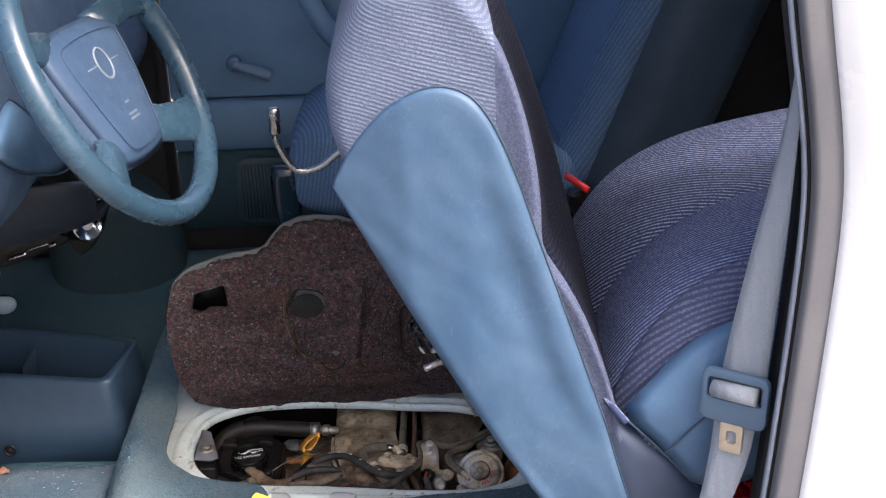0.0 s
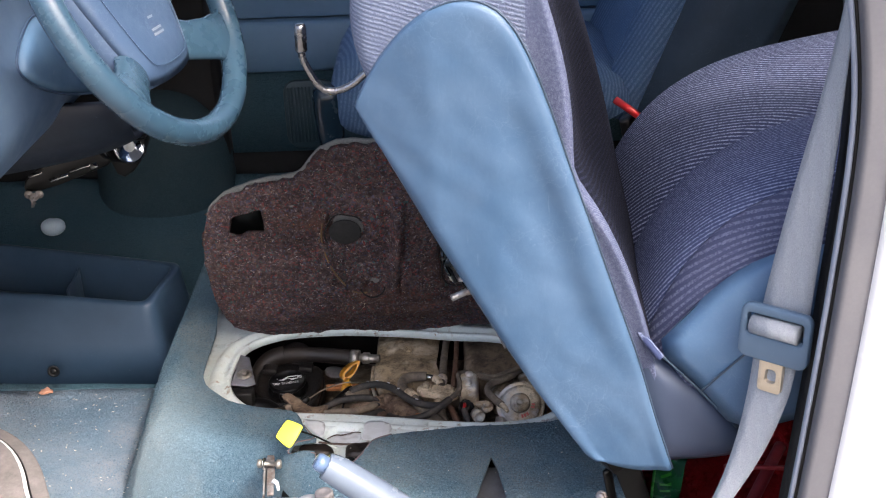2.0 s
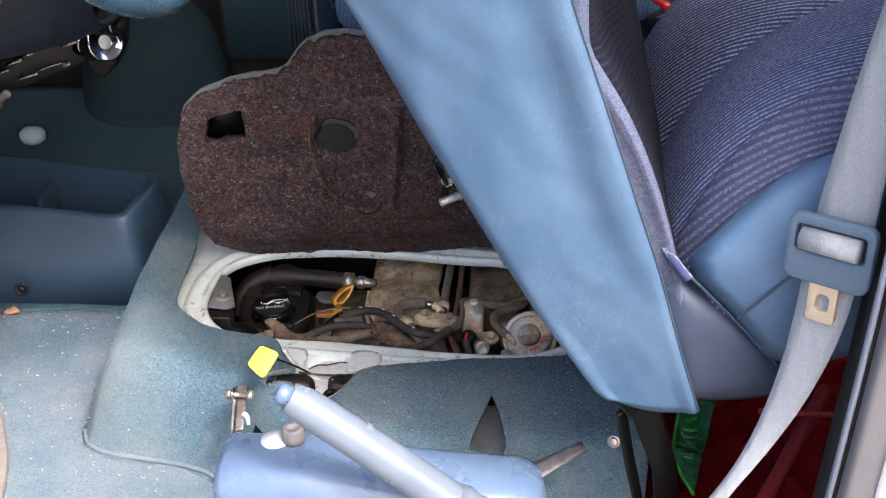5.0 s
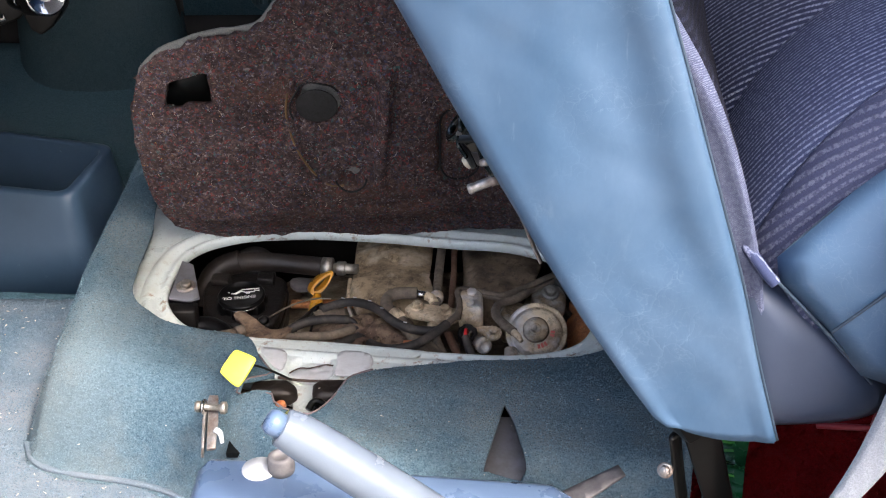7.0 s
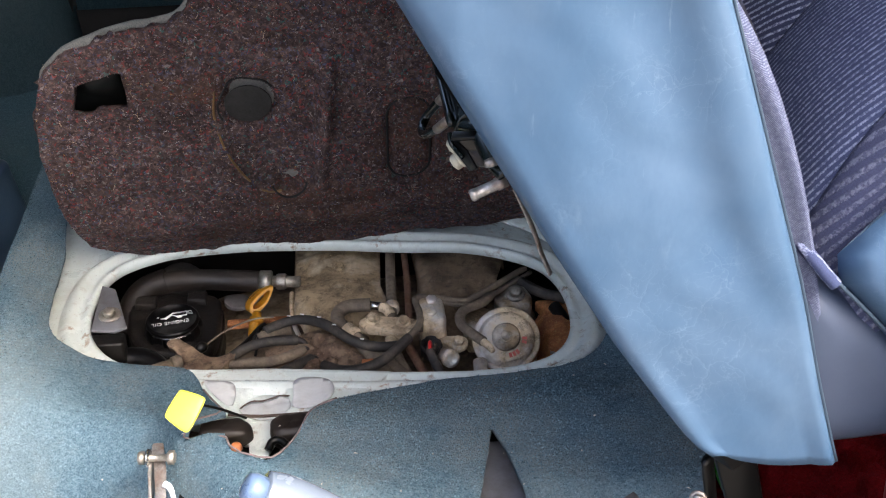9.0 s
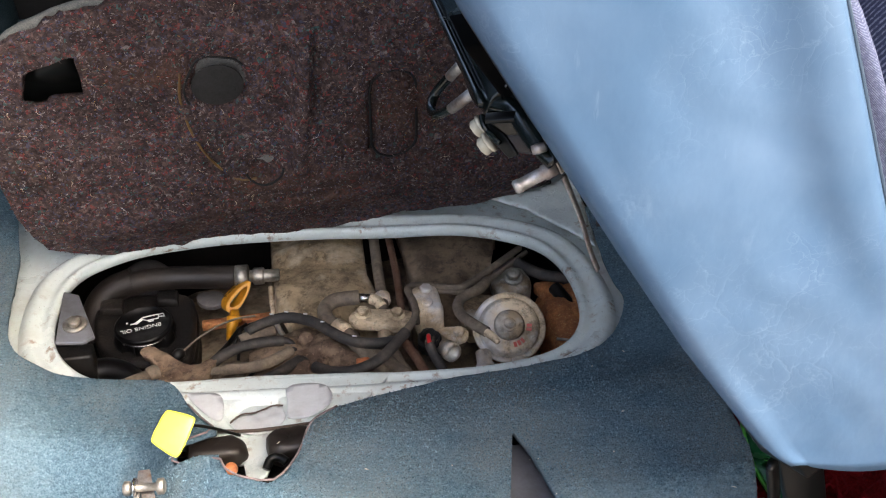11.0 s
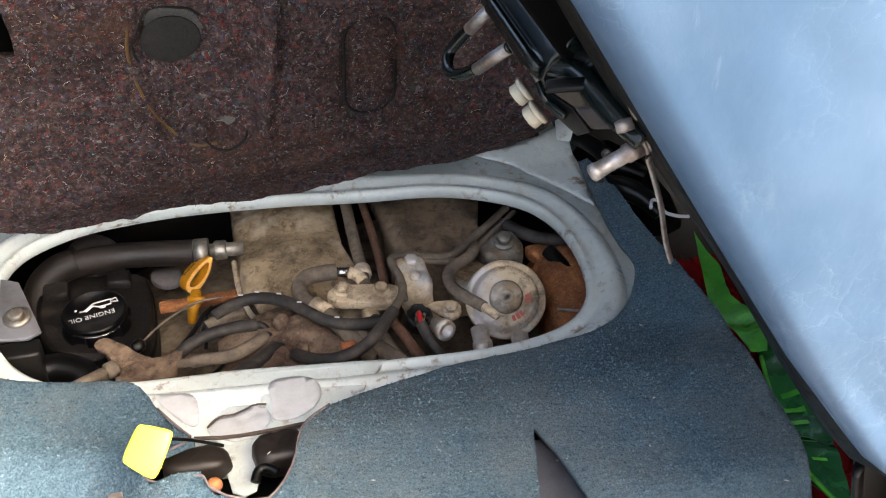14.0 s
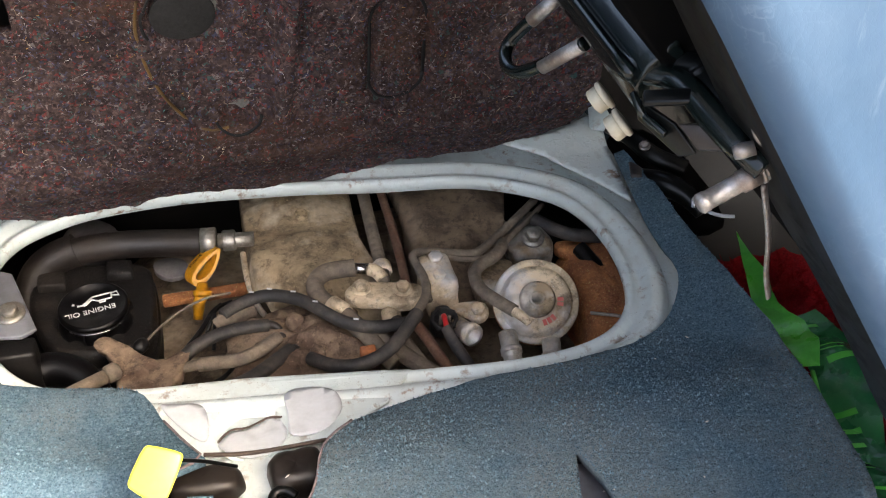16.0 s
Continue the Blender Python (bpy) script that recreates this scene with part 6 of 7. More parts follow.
for k, (x, y) in enumerate(((-0.012, 0.1585), (0.004, 0.156), (0.024, 0.144), (0.041, 0.125), (0.072, 0.0965))):
    part("hose_print", tube([(x - 0.002, y + 0.001, -0.0232 + 0.004 * math.sin(40 * x)), (x + 0.0022, y - 0.0006, -0.0232 + 0.004 * math.sin(40 * x))], 0.0008, 6, 0), M_INK, engine, "worn white print")
part("cap_boot", tube([(-0.048, 0.137, -0.043), (-0.03, 0.15, -0.045), (-0.014, 0.161, -0.048)], (0.009, 0.0105, 0.0085), 14, 2), M_HOSE2, engine, "tan dusty boot")
LEADS = (("black_lead", [(-0.076, 0.101, -0.036), (-0.067, 0.108, -0.034), (-0.05, 0.116, -0.032), (-0.026, 0.122, -0.033), (-0.002, 0.123, -0.036)], M_HOSE, 0.0058),
         ("tan_lead", [(-0.066, 0.088, -0.037), (-0.05, 0.086, -0.036), (-0.034, 0.083, -0.035), (-0.017, 0.088, -0.035), (0.004, 0.109, -0.04)], M_HOSE2, 0.006),
         ("grey_lead", [(-0.055, 0.056, -0.04), (-0.033, 0.057, -0.038), (-0.015, 0.065, -0.036), (0.013, 0.093, -0.042)], M_HOSE, 0.0064))
for nm, ln_, mt, r_ in LEADS:
    part(nm, tube(ln_, r_, 14, 3), mt, engine)
    e0, e1 = Vector(ln_[-2]), Vector(ln_[-1])
    d_ = (e1 - e0).normalized()
    part("lead_terminal", tube([e1 - d_ * 0.004, e1 + d_ * 0.005, e1 + d_ * 0.009 + Vector((0.001, -0.005, -0.004)), e1 + d_ * 0.008 + Vector((0.002, -0.011, -0.01))], (0.0048, 0.0036, 0.0034, 0.0034), 10, 2), M_BROWN, engine)
part("lead_sleeve", tube([(-0.084, 0.089, -0.038), (-0.064, 0.088, -0.037)], 0.0046, 12, 0), M_HOSE2, engine)
for ln_, r_ in (([(-0.07, 0.06, -0.05), (-0.088, 0.068, -0.045), (-0.091, 0.085, -0.041), (-0.078, 0.105, -0.036), (-0.06, 0.13, -0.036), (-0.049, 0.15, -0.034), (-0.04, 0.158, -0.034)], 0.0024),
                ([(-0.05, 0.06, -0.055), (-0.07, 0.068, -0.05), (-0.086, 0.077, -0.046), (-0.092, 0.092, -0.044), (-0.08, 0.112, -0.04), (-0.06, 0.12, -0.042)], 0.0022),
                ([(-0.09, 0.088, -0.047), (-0.084, 0.077, -0.045), (-0.069, 0.07, -0.045), (-0.051, 0.073, -0.046), (-0.038, 0.09, -0.05), (-0.031, 0.112, -0.055)], 0.002),
                ([(-0.058, 0.13, -0.045), (-0.05, 0.142, -0.036), (-0.046, 0.15, -0.034), (-0.052, 0.118, -0.05)], 0.0018),
                ([(-0.072, 0.118, -0.05), (-0.066, 0.128, -0.044), (-0.058, 0.142, -0.042), (-0.044, 0.163, -0.04), (-0.03, 0.17, -0.042)], 0.002)):
    part("black_wire", tube(ln_, r_, 8, 3), M_BLACKPL, engine)
part("pipe_foot", tube([(0.028, 0.076, -0.04), (0.045, 0.05, -0.03), (0.066, 0.04, -0.024), (0.09, 0.047, -0.021), (0.107, 0.065, -0.02), (0.125, 0.089, -0.02)], 0.006, 12, 3), M_HOSE, engine, "black bent hose")
mp = [(0.107, 0.066, -0.02), (0.125, 0.09, -0.02), (0.14, 0.112, -0.02), (0.1425, 0.138, -0.02), (0.139, 0.16, -0.021), (0.1385, 0.17, -0.022), (0.146, 0.177, -0.023), (0.17, 0.172, -0.025), (0.193, 0.166, -0.027), (0.204, 0.17, -0.029), (0.244, 0.211, -0.036), (0.286, 0.258, -0.045)]
part("metal_pipe", tube(mp, 0.0042, 10, 2), M_HOSE2, engine, "grey-brown metal pipe")
part("second_pipe", tube([(x + 0.007 * min(1.0, max(0.0, (k - 2) / 3)), y - 0.006, z - 0.003) for k, (x, y, z) in enumerate(mp[2:])], 0.003, 10, 2), M_HOSE2, engine)
part("u_hose", tube([(0.085, 0.174, -0.028), (0.07, 0.175, -0.028), (0.055, 0.174, -0.028), (0.044, 0.162, -0.03), (0.047, 0.142, -0.032), (0.062, 0.124, -0.034), (0.076, 0.103, -0.04), (0.1, 0.066, -0.055)], 0.0082, 16, 3), M_HOSE2, engine, "dusty U-shaped coolant hose")
part("hose_band", tube([(0.055, 0.133, -0.033), (0.066, 0.119, -0.035)], 0.0098, 16, 0), M_BEIGE, engine)
part("pipe_stub", tube([(0.082, 0.174, -0.028), (0.098, 0.17, -0.029)], 0.0052, 14, 0), M_STEEL, engine, "shiny bare pipe end")
part("stub_elbow", tube([(0.097, 0.17, -0.029), (0.104, 0.167, -0.03), (0.108, 0.158, -0.033)], 0.0062, 12, 2), M_BEIGE, engine)
part("slot_pipe", tube([(0.117, 0.33, -0.04), (0.1165, 0.3, -0.036), (0.113, 0.238, -0.036), (0.111, 0.18, -0.036), (0.109, 0.15, -0.038)], 0.0062, 14, 2), M_HOSE2, engine)
part("pipe_collar", lathe([(0.0085, -0.006), (0.009, -0.004), (0.009, 0.005), (0.0075, 0.007)], (0.111, 0.176, -0.036), (0, 1, 0.02), 14), M_BEIGE, engine)
part("slot_pipe", tube([(0.136, 0.33, -0.042), (0.1345, 0.3, -0.038), (0.134, 0.236, -0.038), (0.13, 0.164, -0.04), (0.128, 0.14, -0.044)], 0.0043, 12, 2), M_RUSTPIPE, engine, "rust-brown pipe")
part("brown_pipe", tube([(0.126, 0.1, -0.042), (0.136, 0.07, -0.048), (0.145, 0.04, -0.055)], 0.005, 12, 2), M_RUSTPIPE, engine)
part("grey_pipe", tube([(0.085, 0.1, -0.045), (0.11, 0.07, -0.05), (0.14, 0.035, -0.058)], 0.0078, 12, 2), M_HOSE2, engine)
part("grey_pipe", tube([(0.11, 0.11, -0.042), (0.112, 0.085, -0.046), (0.125, 0.055, -0.055)], 0.0055, 12, 2), M_HOSE2, engine)
part("side_hose", tube([(0.275, 0.225, -0.043), (0.292, 0.204, -0.045), (0.31, 0.194, -0.048), (0.345, 0.195, -0.055)], 0.0068, 12, 3), M_HOSE, engine)
part("side_hose", tube([(0.312, 0.19, -0.06), (0.327, 0.15, -0.07), (0.34, 0.11, -0.09)], 0.008, 12, 3), M_BLACKPL, engine)
part("thin_rod", tube([(0.29, 0.095, -0.06), (0.32, 0.085, -0.062), (0.345, 0.07, -0.064)], 0.0016, 8, 1), M_PLATED, engine)

# flange plate with bolts
fp = smoothed([(0.07, 0.15, 0), (0.085, 0.16, 0), (0.1, 0.154, 0), (0.128, 0.148, 0), (0.142, 0.14, 0), (0.138, 0.12, 0), (0.118, 0.116, 0), (0.1, 0.126, 0), (0.082, 0.13, 0), (0.07, 0.138, 0)], 2, True)
part("flange_plate", prism([(p.x, p.y, -0.042) for p in fp], (0, -0.1, 1), 0.011), M_BEIGE, engine, "dusty pipe flange", bevel=0.002)
part("flange_block", lump((0.156, 0.142, -0.038), (0.016, 0.026, 0.022), 4, 0.45, 0.003, 60, 24, 14), M_BEIGE, engine)
for at, r in (((0.086, 0.146, -0.031), 0.0062), ((0.122, 0.136, -0.031), 0.0062), ((0.157, 0.154, -0.018), 0.0068), ((0.155, 0.13, -0.02), 0.006)):
    part("bolt", hexbolt(at, (0.0, -0.15, 1), r, 0.008, 1.5), M_BEIGE, engine)
part("flange_stub", tube([(0.108, 0.125, -0.045), (0.107, 0.11, -0.05)], 0.009, 12, 0), M_BEIGE, engine)
# vacuum valve
EV = Vector((0.239, 0.103, -0.042))
EAX = Vector((-0.12, -0.62, 0.78)).normalized()
valve = part("vacuum_valve", lathe([(0.032, -0.03), (0.0375, -0.012), (0.0385, -0.006), (0.037, -0.003), (0.0325, -0.001), (0.0315, 0.004), (0.027, 0.006), (0.0168, 0.0065)], EV, EAX, 44), M_BEIGE, engine, "round dusty vacuum valve")
part("valve_cap", lathe([(0.0165, 0.006), (0.0165, 0.011), (0.0145, 0.0135), (0.006, 0.0135), (0.005, 0.012)], EV, EAX, 30), M_ALU, valve, "grey raised cap")
u, v, w = basis(EAX)
rx = Vector((1, 0, 0)) - EAX * EAX.x
rx.normalize()
ry = EAX.cross(rx)
for a in (-82, -70, -58, -20, -8):
    c, s_ = math.cos(radians(a)), math.sin(radians(a))
    mid = EV + EAX * 0.0062 + (rx * c + ry * s_) * 0.0215
    t1, t2 = (rx * c + ry * s_) * 0.0028, (rx * -s_ + ry * c) * 0.0017
    part("mark", prism([mid - t1 - t2, mid + t1 - t2, mid + t1 + t2, mid - t1 + t2], EAX, 0.0003), M_REDINK, valve, "worn red stamp", smooth=False)
part("valve_rust", lathe([(0.0375, -0.016), (0.0388, -0.012), (0.038, -0.0085)], EV, EAX, 44), M_RUST, valve, "rusty crimped edge")
part("valve_crimp", lathe([(0.034, -0.004), (0.0392, -0.0035), (0.0396, -0.001), (0.0385, 0.0005), (0.0355, 0.0002), (0.034, -0.0015)], EV, EAX, 48), M_BEIGE, valve, "crimped outer ring")
part("cap_dimple", lathe([(0.0075, 0.0128), (0.007, 0.0142), (0.0055, 0.0142), (0.0045, 0.0128)], EV, EAX, 20), M_ALU, valve)
part("valve_neck", lathe([(0.02, -0.09), (0.022, -0.02)], EV, EAX, 20), M_ALU, engine)
part("valve_bracket", lump((0.215, 0.15, -0.06), (0.022, 0.03, 0.02), 21, 0.5, 0.004, 50, 24, 14), M_ALU, engine)
for at, to in (((0.206, 0.082, -0.055), (0.204, 0.05, -0.068)), ((0.242, 0.066, -0.058), (0.237, 0.04, -0.07))):
    part("port_band", tube([Vector(at).lerp(Vector(to), 0.45), Vector(at).lerp(Vector(to), 0.6)], 0.0098, 14, 0), M_BEIGE, engine)
    part("valve_port", tube([at, to], 0.0085, 14, 0), M_BEIGE, engine, "pale dusty port")
part("valve_hose", tube([(0.231, 0.186, -0.036), (0.226, 0.172, -0.03), (0.214, 0.156, -0.027), (0.197, 0.147, -0.025), (0.187, 0.131, -0.024), (0.187, 0.109, -0.022), (0.198, 0.086, -0.02), (0.208, 0.071, -0.02)], 0.0058, 12, 3), M_HOSE2, engine)
part("hose_spigot", tube([(0.205, 0.075, -0.02), (0.214, 0.062, -0.021), (0.217, 0.056, -0.024)], (0.0045, 0.0045, 0.003), 12, 1), M_BEIGE, engine)
part("corner_boss", merged(lump((0.262, 0.2, -0.062), (0.022, 0.02, 0.02), 31, 0.6, 0.004, 50, 24, 14)), M_ALU, engine)
part("corner_bolt", hexbolt((0.264, 0.194, -0.041), (0, -0.35, 1), 0.008, 0.01, 1.5), M_PLATED, engine)
part("corner_bracket", prism([(0.245, 0.215, -0.045), (0.27, 0.25, -0.05), (0.285, 0.245, -0.05), (0.275, 0.21, -0.046), (0.262, 0.195, -0.043)], (0, 0, -1), 0.004), M_PLATED, engine)
# connector with red wire
part("connector", lathe([(0.011, -0.02), (0.0125, -0.004), (0.013, 0.0), (0.0115, 0.002), (0.0095, 0.0015), (0.009, -0.004), (0.003, -0.005)], (0.151, 0.096, -0.038), (0.05, -0.45, 0.9), 22, 9, 0.0015), M_BLACKDUST, engine, "black ribbed connector")
for a_ in range(4):
    part("connector_pin", tube([(0.151 + 0.005 * math.cos(a_ * 1.57 + 0.5), 0.095 + 0.005 * math.sin(a_ * 1.57 + 0.5), -0.043), (0.151 + 0.005 * math.cos(a_ * 1.57 + 0.5), 0.0935 + 0.005 * math.sin(a_ * 1.57 + 0.5), -0.036)], 0.0016, 8, 0), M_HOSE2, engine)
part("red_wire", tube([(0.15, 0.096, -0.037), (0.149, 0.089, -0.027), (0.148, 0.079, -0.028), (0.149, 0.07, -0.033)], 0.0024, 8, 2), M_RED, engine, "bright red wire")
part("wire_sleeve", tube([(0.148, 0.077, -0.031), (0.152, 0.062, -0.039), (0.162, 0.042, -0.052)], 0.0052, 10, 2), M_HOSE, engine)
part("arm_bracket", prism(smoothed([(0.152, 0.122, -0.044), (0.186, 0.12, -0.043), (0.196, 0.112, -0.043), (0.193, 0.097, -0.044), (0.18, 0.092, -0.045), (0.173, 0.107, -0.045), (0.155, 0.113, -0.045)], 1, True), (0, 0, -1), 0.006), M_BEIGE, engine, bevel=0.002)
part("arm_bolt", hexbolt((0.184, 0.105, -0.044), (0, -0.4, 1), 0.0062, 0.008, 1.4), M_BEIGE, engine)
part("sensor_stub", lathe([(0.008, -0.02), (0.0085, 0.012), (0.0105, 0.013), (0.0105, 0.02), (0.006, 0.021), (0.005, 0.012)], (0.165, 0.092, -0.048), (0.3, -0.8, 0.2), 18), M_BEIGE, engine)
part("orange_tab", slab(0.07, 0.084, 0.062, 0.074, -0.043, -0.033), M_ORANGE, engine, "orange plastic clip", bevel=0.002)
# left end: bracket, black pipe, lever, connector
bp = [(-0.232, 0.215, 0.0), (-0.215, 0.205, 0.0), (-0.193, 0.13, -0.004), (-0.205, 0.122, -0.004), (-0.232, 0.125, -0.002)]
part("stay_bracket", prism(bp, (0, 0, -1), 0.004), M_SLATE, engine, "whitish steel stay", bevel=0.001)
part("stay_bolt", hexbolt((-0.214, 0.15, -0.001), (0, -0.1, 1), 0.0075, 0.008, 1.7), M_PLATED, engine, "gold plated bolt")
part("stay_leg", slab(-0.235, -0.195, 0.105, 0.128, -0.12, -0.01), M_BLACKPL, engine, bevel=0.003)
part("black_pipe", tube([(-0.232, 0.1, -0.06), (-0.21, 0.122, -0.048), (-0.185, 0.125, -0.046), (-0.16, 0.11, -0.052), (-0.15, 0.08, -0.07)], 0.015, 16, 3), M_CAP, engine, "glossy black plastic pipe")
lv = smoothed([(-0.152, 0.127, 0), (-0.144, 0.132, 0), (-0.133, 0.129, 0), (-0.12, 0.116, 0), (-0.109, 0.104, 0), (-0.097, 0.097, 0), (-0.076, 0.105, 0), (-0.07, 0.097, 0), (-0.087, 0.074, 0), (-0.092, 0.05, 0), (-0.135, 0.05, 0), (-0.131, 0.088, 0), (-0.137, 0.11, 0), (-0.148, 0.117, 0)], 1, True)
lvv, lvf = sheet([(p.x, p.y) for p in lv], lambda x, y: -0.033 + 0.004 * noise.noise((x * 60, y * 60, 4)) + 0.006 * smooth01((y - 0.1) / 0.03), 0.004)
part("lever_plate", (lvv, lvf), M_DIRTY, engine, "dusty brown lever", thick=0.012)
part("cable_boot", lathe([(0.003, -0.008), (0.0062, -0.004), (0.0065, 0.002), (0.004, 0.006)], (-0.112, 0.123, -0.036), (0.7, 0.7, 0.1), 16), M_BLACKPL, engine, "small black rubber boot")
part("cable_end", merged(tube([(-0.172, 0.06, -0.02), (-0.142, 0.08, -0.026)], (0.0052, 0.0062), 12, 0), lathe([(0.0075, 0), (0.008, 0.009), (0.006, 0.011)], (-0.14, 0.082, -0.026), (0.8, 0.5, -0.1), 8)), M_HOSE2, engine, "grey-brown cable end with nut")
part("throttle_cable", tube([(-0.109, 0.126, -0.036), (-0.086, 0.152, -0.034), (-0.055, 0.172, -0.034), (-0.03, 0.175, -0.036)], 0.0012, 8, 3), M_HOSE2, engine)

# ---- latch under the carpet cut, yellow tag ----
M_HOOK = worn("brown_black_steel", (0.0132, 0.0102, 0.0084), (0.03, 0.024, 0.0192), 0.55, 60, 0.4, 0.2, 300, 0.07)
latch = thing("deck_latch", (-0.03, -0.11, 0.0), "black seat latch showing through the cut carpet", "latch")
part("latch_plate", slab(-0.11, 0.02, -0.165, -0.07, -0.02, -0.014), M_BLACK, latch, smooth=False)
part("latch_hook", lump((-0.068, -0.083, 0.004), (0.026, 0.013, 0.012), 3, 0.65, 0.003, 40, 32, 18), M_HOOK, latch, "brown-black hook")
part("latch_horn", lump((-0.004, -0.088, 0.005), (0.02, 0.017, 0.014), 8, 0.6, 0.003, 40, 32, 18), M_HOOK, latch, "brown-black horn")
part("hook_tip", tube([(-0.026, -0.113, 0.004), (-0.022, -0.104, 0.008), (-0.014, -0.104, 0.008), (-0.008, -0.11, 0.006)], 0.004, 10, 2), M_BLACK, latch)
part("lower_bar", tube([(-0.062, -0.13, -0.006), (-0.035, -0.142, -0.004), (-0.005, -0.145, -0.004)], 0.006, 10, 1), M_BLACK, latch)
for at in ((-0.056, -0.112, 0.008), (-0.026, -0.142, 0.004)):
    part("rivet", lathe([(0.006, 0), (0.0055, 0.004), (0.003, 0.006)], at, (0, -0.4, 1), 14), M_ORANGE, latch, "copper rivet")
part("pull_rod", tube([(-0.09, -0.107, 0.062), (-0.07, -0.1, 0.05), (-0.045, -0.094, 0.03)], 0.0014, 8, 2), M_BLACK, latch)
tagp = smoothed([(-0.104, -0.1, 0.078), (-0.1, -0.1, 0.078), (-0.08, -0.107, 0.071), (-0.08, -0.11, 0.068), (-0.09, -0.126, 0.053), (-0.096, -0.134, 0.046), (-0.1, -0.135, 0.045), (-0.117, -0.122, 0.057), (-0.118, -0.118, 0.06)], 1, True)
tagp = [Vector((p.x + 0.002, -0.117 + (p.y + 0.117) * 0.84, 0.062 + (p.z - 0.062) * 0.84)) for p in tagp]
tag = part("release_tag", prism(tagp, (0.1, -0.7, 0.7), 0.008), M_YELLOW, latch, "bright yellow release tag", bevel=0.002)
stay = thing("carpet_stay", (-0.126, -0.14, 0.0), "worn steel stay with a cross bolt poking through the carpet", "bracket")
part("stay_strip", prism([(-0.132, -0.118, 0.028), (-0.122, -0.118, 0.028), (-0.117, -0.15, 0.022), (-0.116, -0.182, 0.008), (-0.125, -0.184, 0.008), (-0.128, -0.15, 0.022)], (0, 0, -1), 0.0035), M_DULLSTEEL, stay, "bent dull steel strip", bevel=0.0008)
part("stay_fold", prism([(-0.132, -0.12, 0.0275), (-0.134, -0.152, 0.0215), (-0.131, -0.182, 0.008), (-0.133, -0.182, -0.006), (-0.135, -0.12, 0.0)], (1, 0, 0), 0.003), M_DULLSTEEL, stay, bevel=0.0006)
part("cross_bolt", lathe([(0.003, -0.018), (0.0062, -0.017), (0.0062, -0.012), (0.0034, -0.0115), (0.0034, 0.01), (0.0068, 0.011), (0.0068, 0.0165), (0.0035, 0.0175)], (-0.125, -0.142, 0.03), (1, -0.15, 0.05), 6), M_PLATED, stay, "pale cross bolt with a nut")
part("stay_washer", lathe([(0.004, 0), (0.0085, 0.0005), (0.0085, 0.002), (0.004, 0.0025)], (-0.134, -0.1405, 0.0295), (1, -0.15, 0.05), 16), M_STEEL, stay)
part("stay_tongue", tube([(-0.118, -0.165, 0.018), (-0.111, -0.172, 0.02), (-0.108, -0.182, 0.014)], (0.0035, 0.003, 0.0022), 8, 2, True, 0.4), M_PALE, stay, "bright bent tongue")

# ---- handbrake ----
console = thing("handbrake_console", (0.07, -0.34, FLOOR), "light blue plastic handbrake housing beside the seat deck", "handbrake housing")
cs = []
for x, top, sh in ((-0.104, 0.06, 0.6), (-0.1, 0.088, 0.9), (-0.09, 0.098, 1), (0.0, 0.095, 1), (0.06, 0.082, 1), (0.16, 0.072, 1), (0.225, 0.066, 1), (0.243, 0.055, 0.9), (0.25, 0.03, 0.6)):
    yc, hw = -0.337, 0.048 * sh
    cs.append([(x, yc + hw * 0.95, FLOOR), (x, yc + hw, top - 0.03), (x, yc + hw * 0.85, top - 0.008), (x, yc + hw * 0.6, top), (x, yc - hw * 0.55, top), (x, yc - hw * 0.85, top - 0.008), (x, yc - hw, top - 0.03), (x, yc - hw * 1.05, FLOOR)])
part("housing", loft(cs), M_BRAKE, console)
part("wear_patch", lathe([(0.016, 0), (0.016, 0.0012)], (-0.042, -0.318, 0.0965), (0, 0, 1), 24), M_PALE, console, "worn white patch")
part("screw_cap", lathe([(0.012, 0), (0.0125, 0.006), (0.0115, 0.016), (0.01, 0.0175), (0.006, 0.0175), (0.005, 0.0155)], (-0.022, -0.318, 0.0955), (0, 0, 1), 24), M_RUBBER, console, "grey screw cap")
brake = thing("handbrake_lever", (0.2, -0.395, 0.0), "grey-blue handbrake lever with a press button", "handbrake")
part("grip", tube([(-0.002, -0.403, 0.214), (0.012, -0.403, 0.205), (0.06, -0.403, 0.165), (0.12, -0.402, 0.112), (0.15, -0.402, 0.085)], (0.0155, 0.0185, 0.0195, 0.0205, 0.021), 20, 3), M_GRIP, brake, "smooth grey-blue grip")
part("button", lathe([(0.0105, -0.006), (0.0105, 0.004), (0.0085, 0.008), (0.003, 0.009)], (-0.006, -0.403, 0.217), (-0.78, 0, 0.62), 20), M_BRAKE, brake, "light blue button")
part("boot", loft([[(Vector((0.15, -0.402, 0.085)) + Vector((0.72, 0, -0.69)) * (0.012 * k) + (Vector((0.69, 0, 0.72)) * math.cos(a) + Vector((0, 1, 0)) * math.sin(a)) * (0.022 + 0.0025 * (k % 2) + 0.001 * k)) for a in np.linspace(0, 2 * math.pi, 20, endpoint=False)] for k in range(12)]), M_GRIP, brake, "pleated grey boot")

# ---- clutter behind and under the seat ----
M_GREEN = worn("bright_green_film", (0.1, 0.5, 0.06), (0.05, 0.36, 0.04), 0.45, 30, 0.22, 0, 400, 0.06)
M_DKGREEN = worn("dark_green_print", (0.012, 0.1, 0.035), (0.02, 0.17, 0.045), 0.6, 30, 0.22, 0, 400, 0.06)


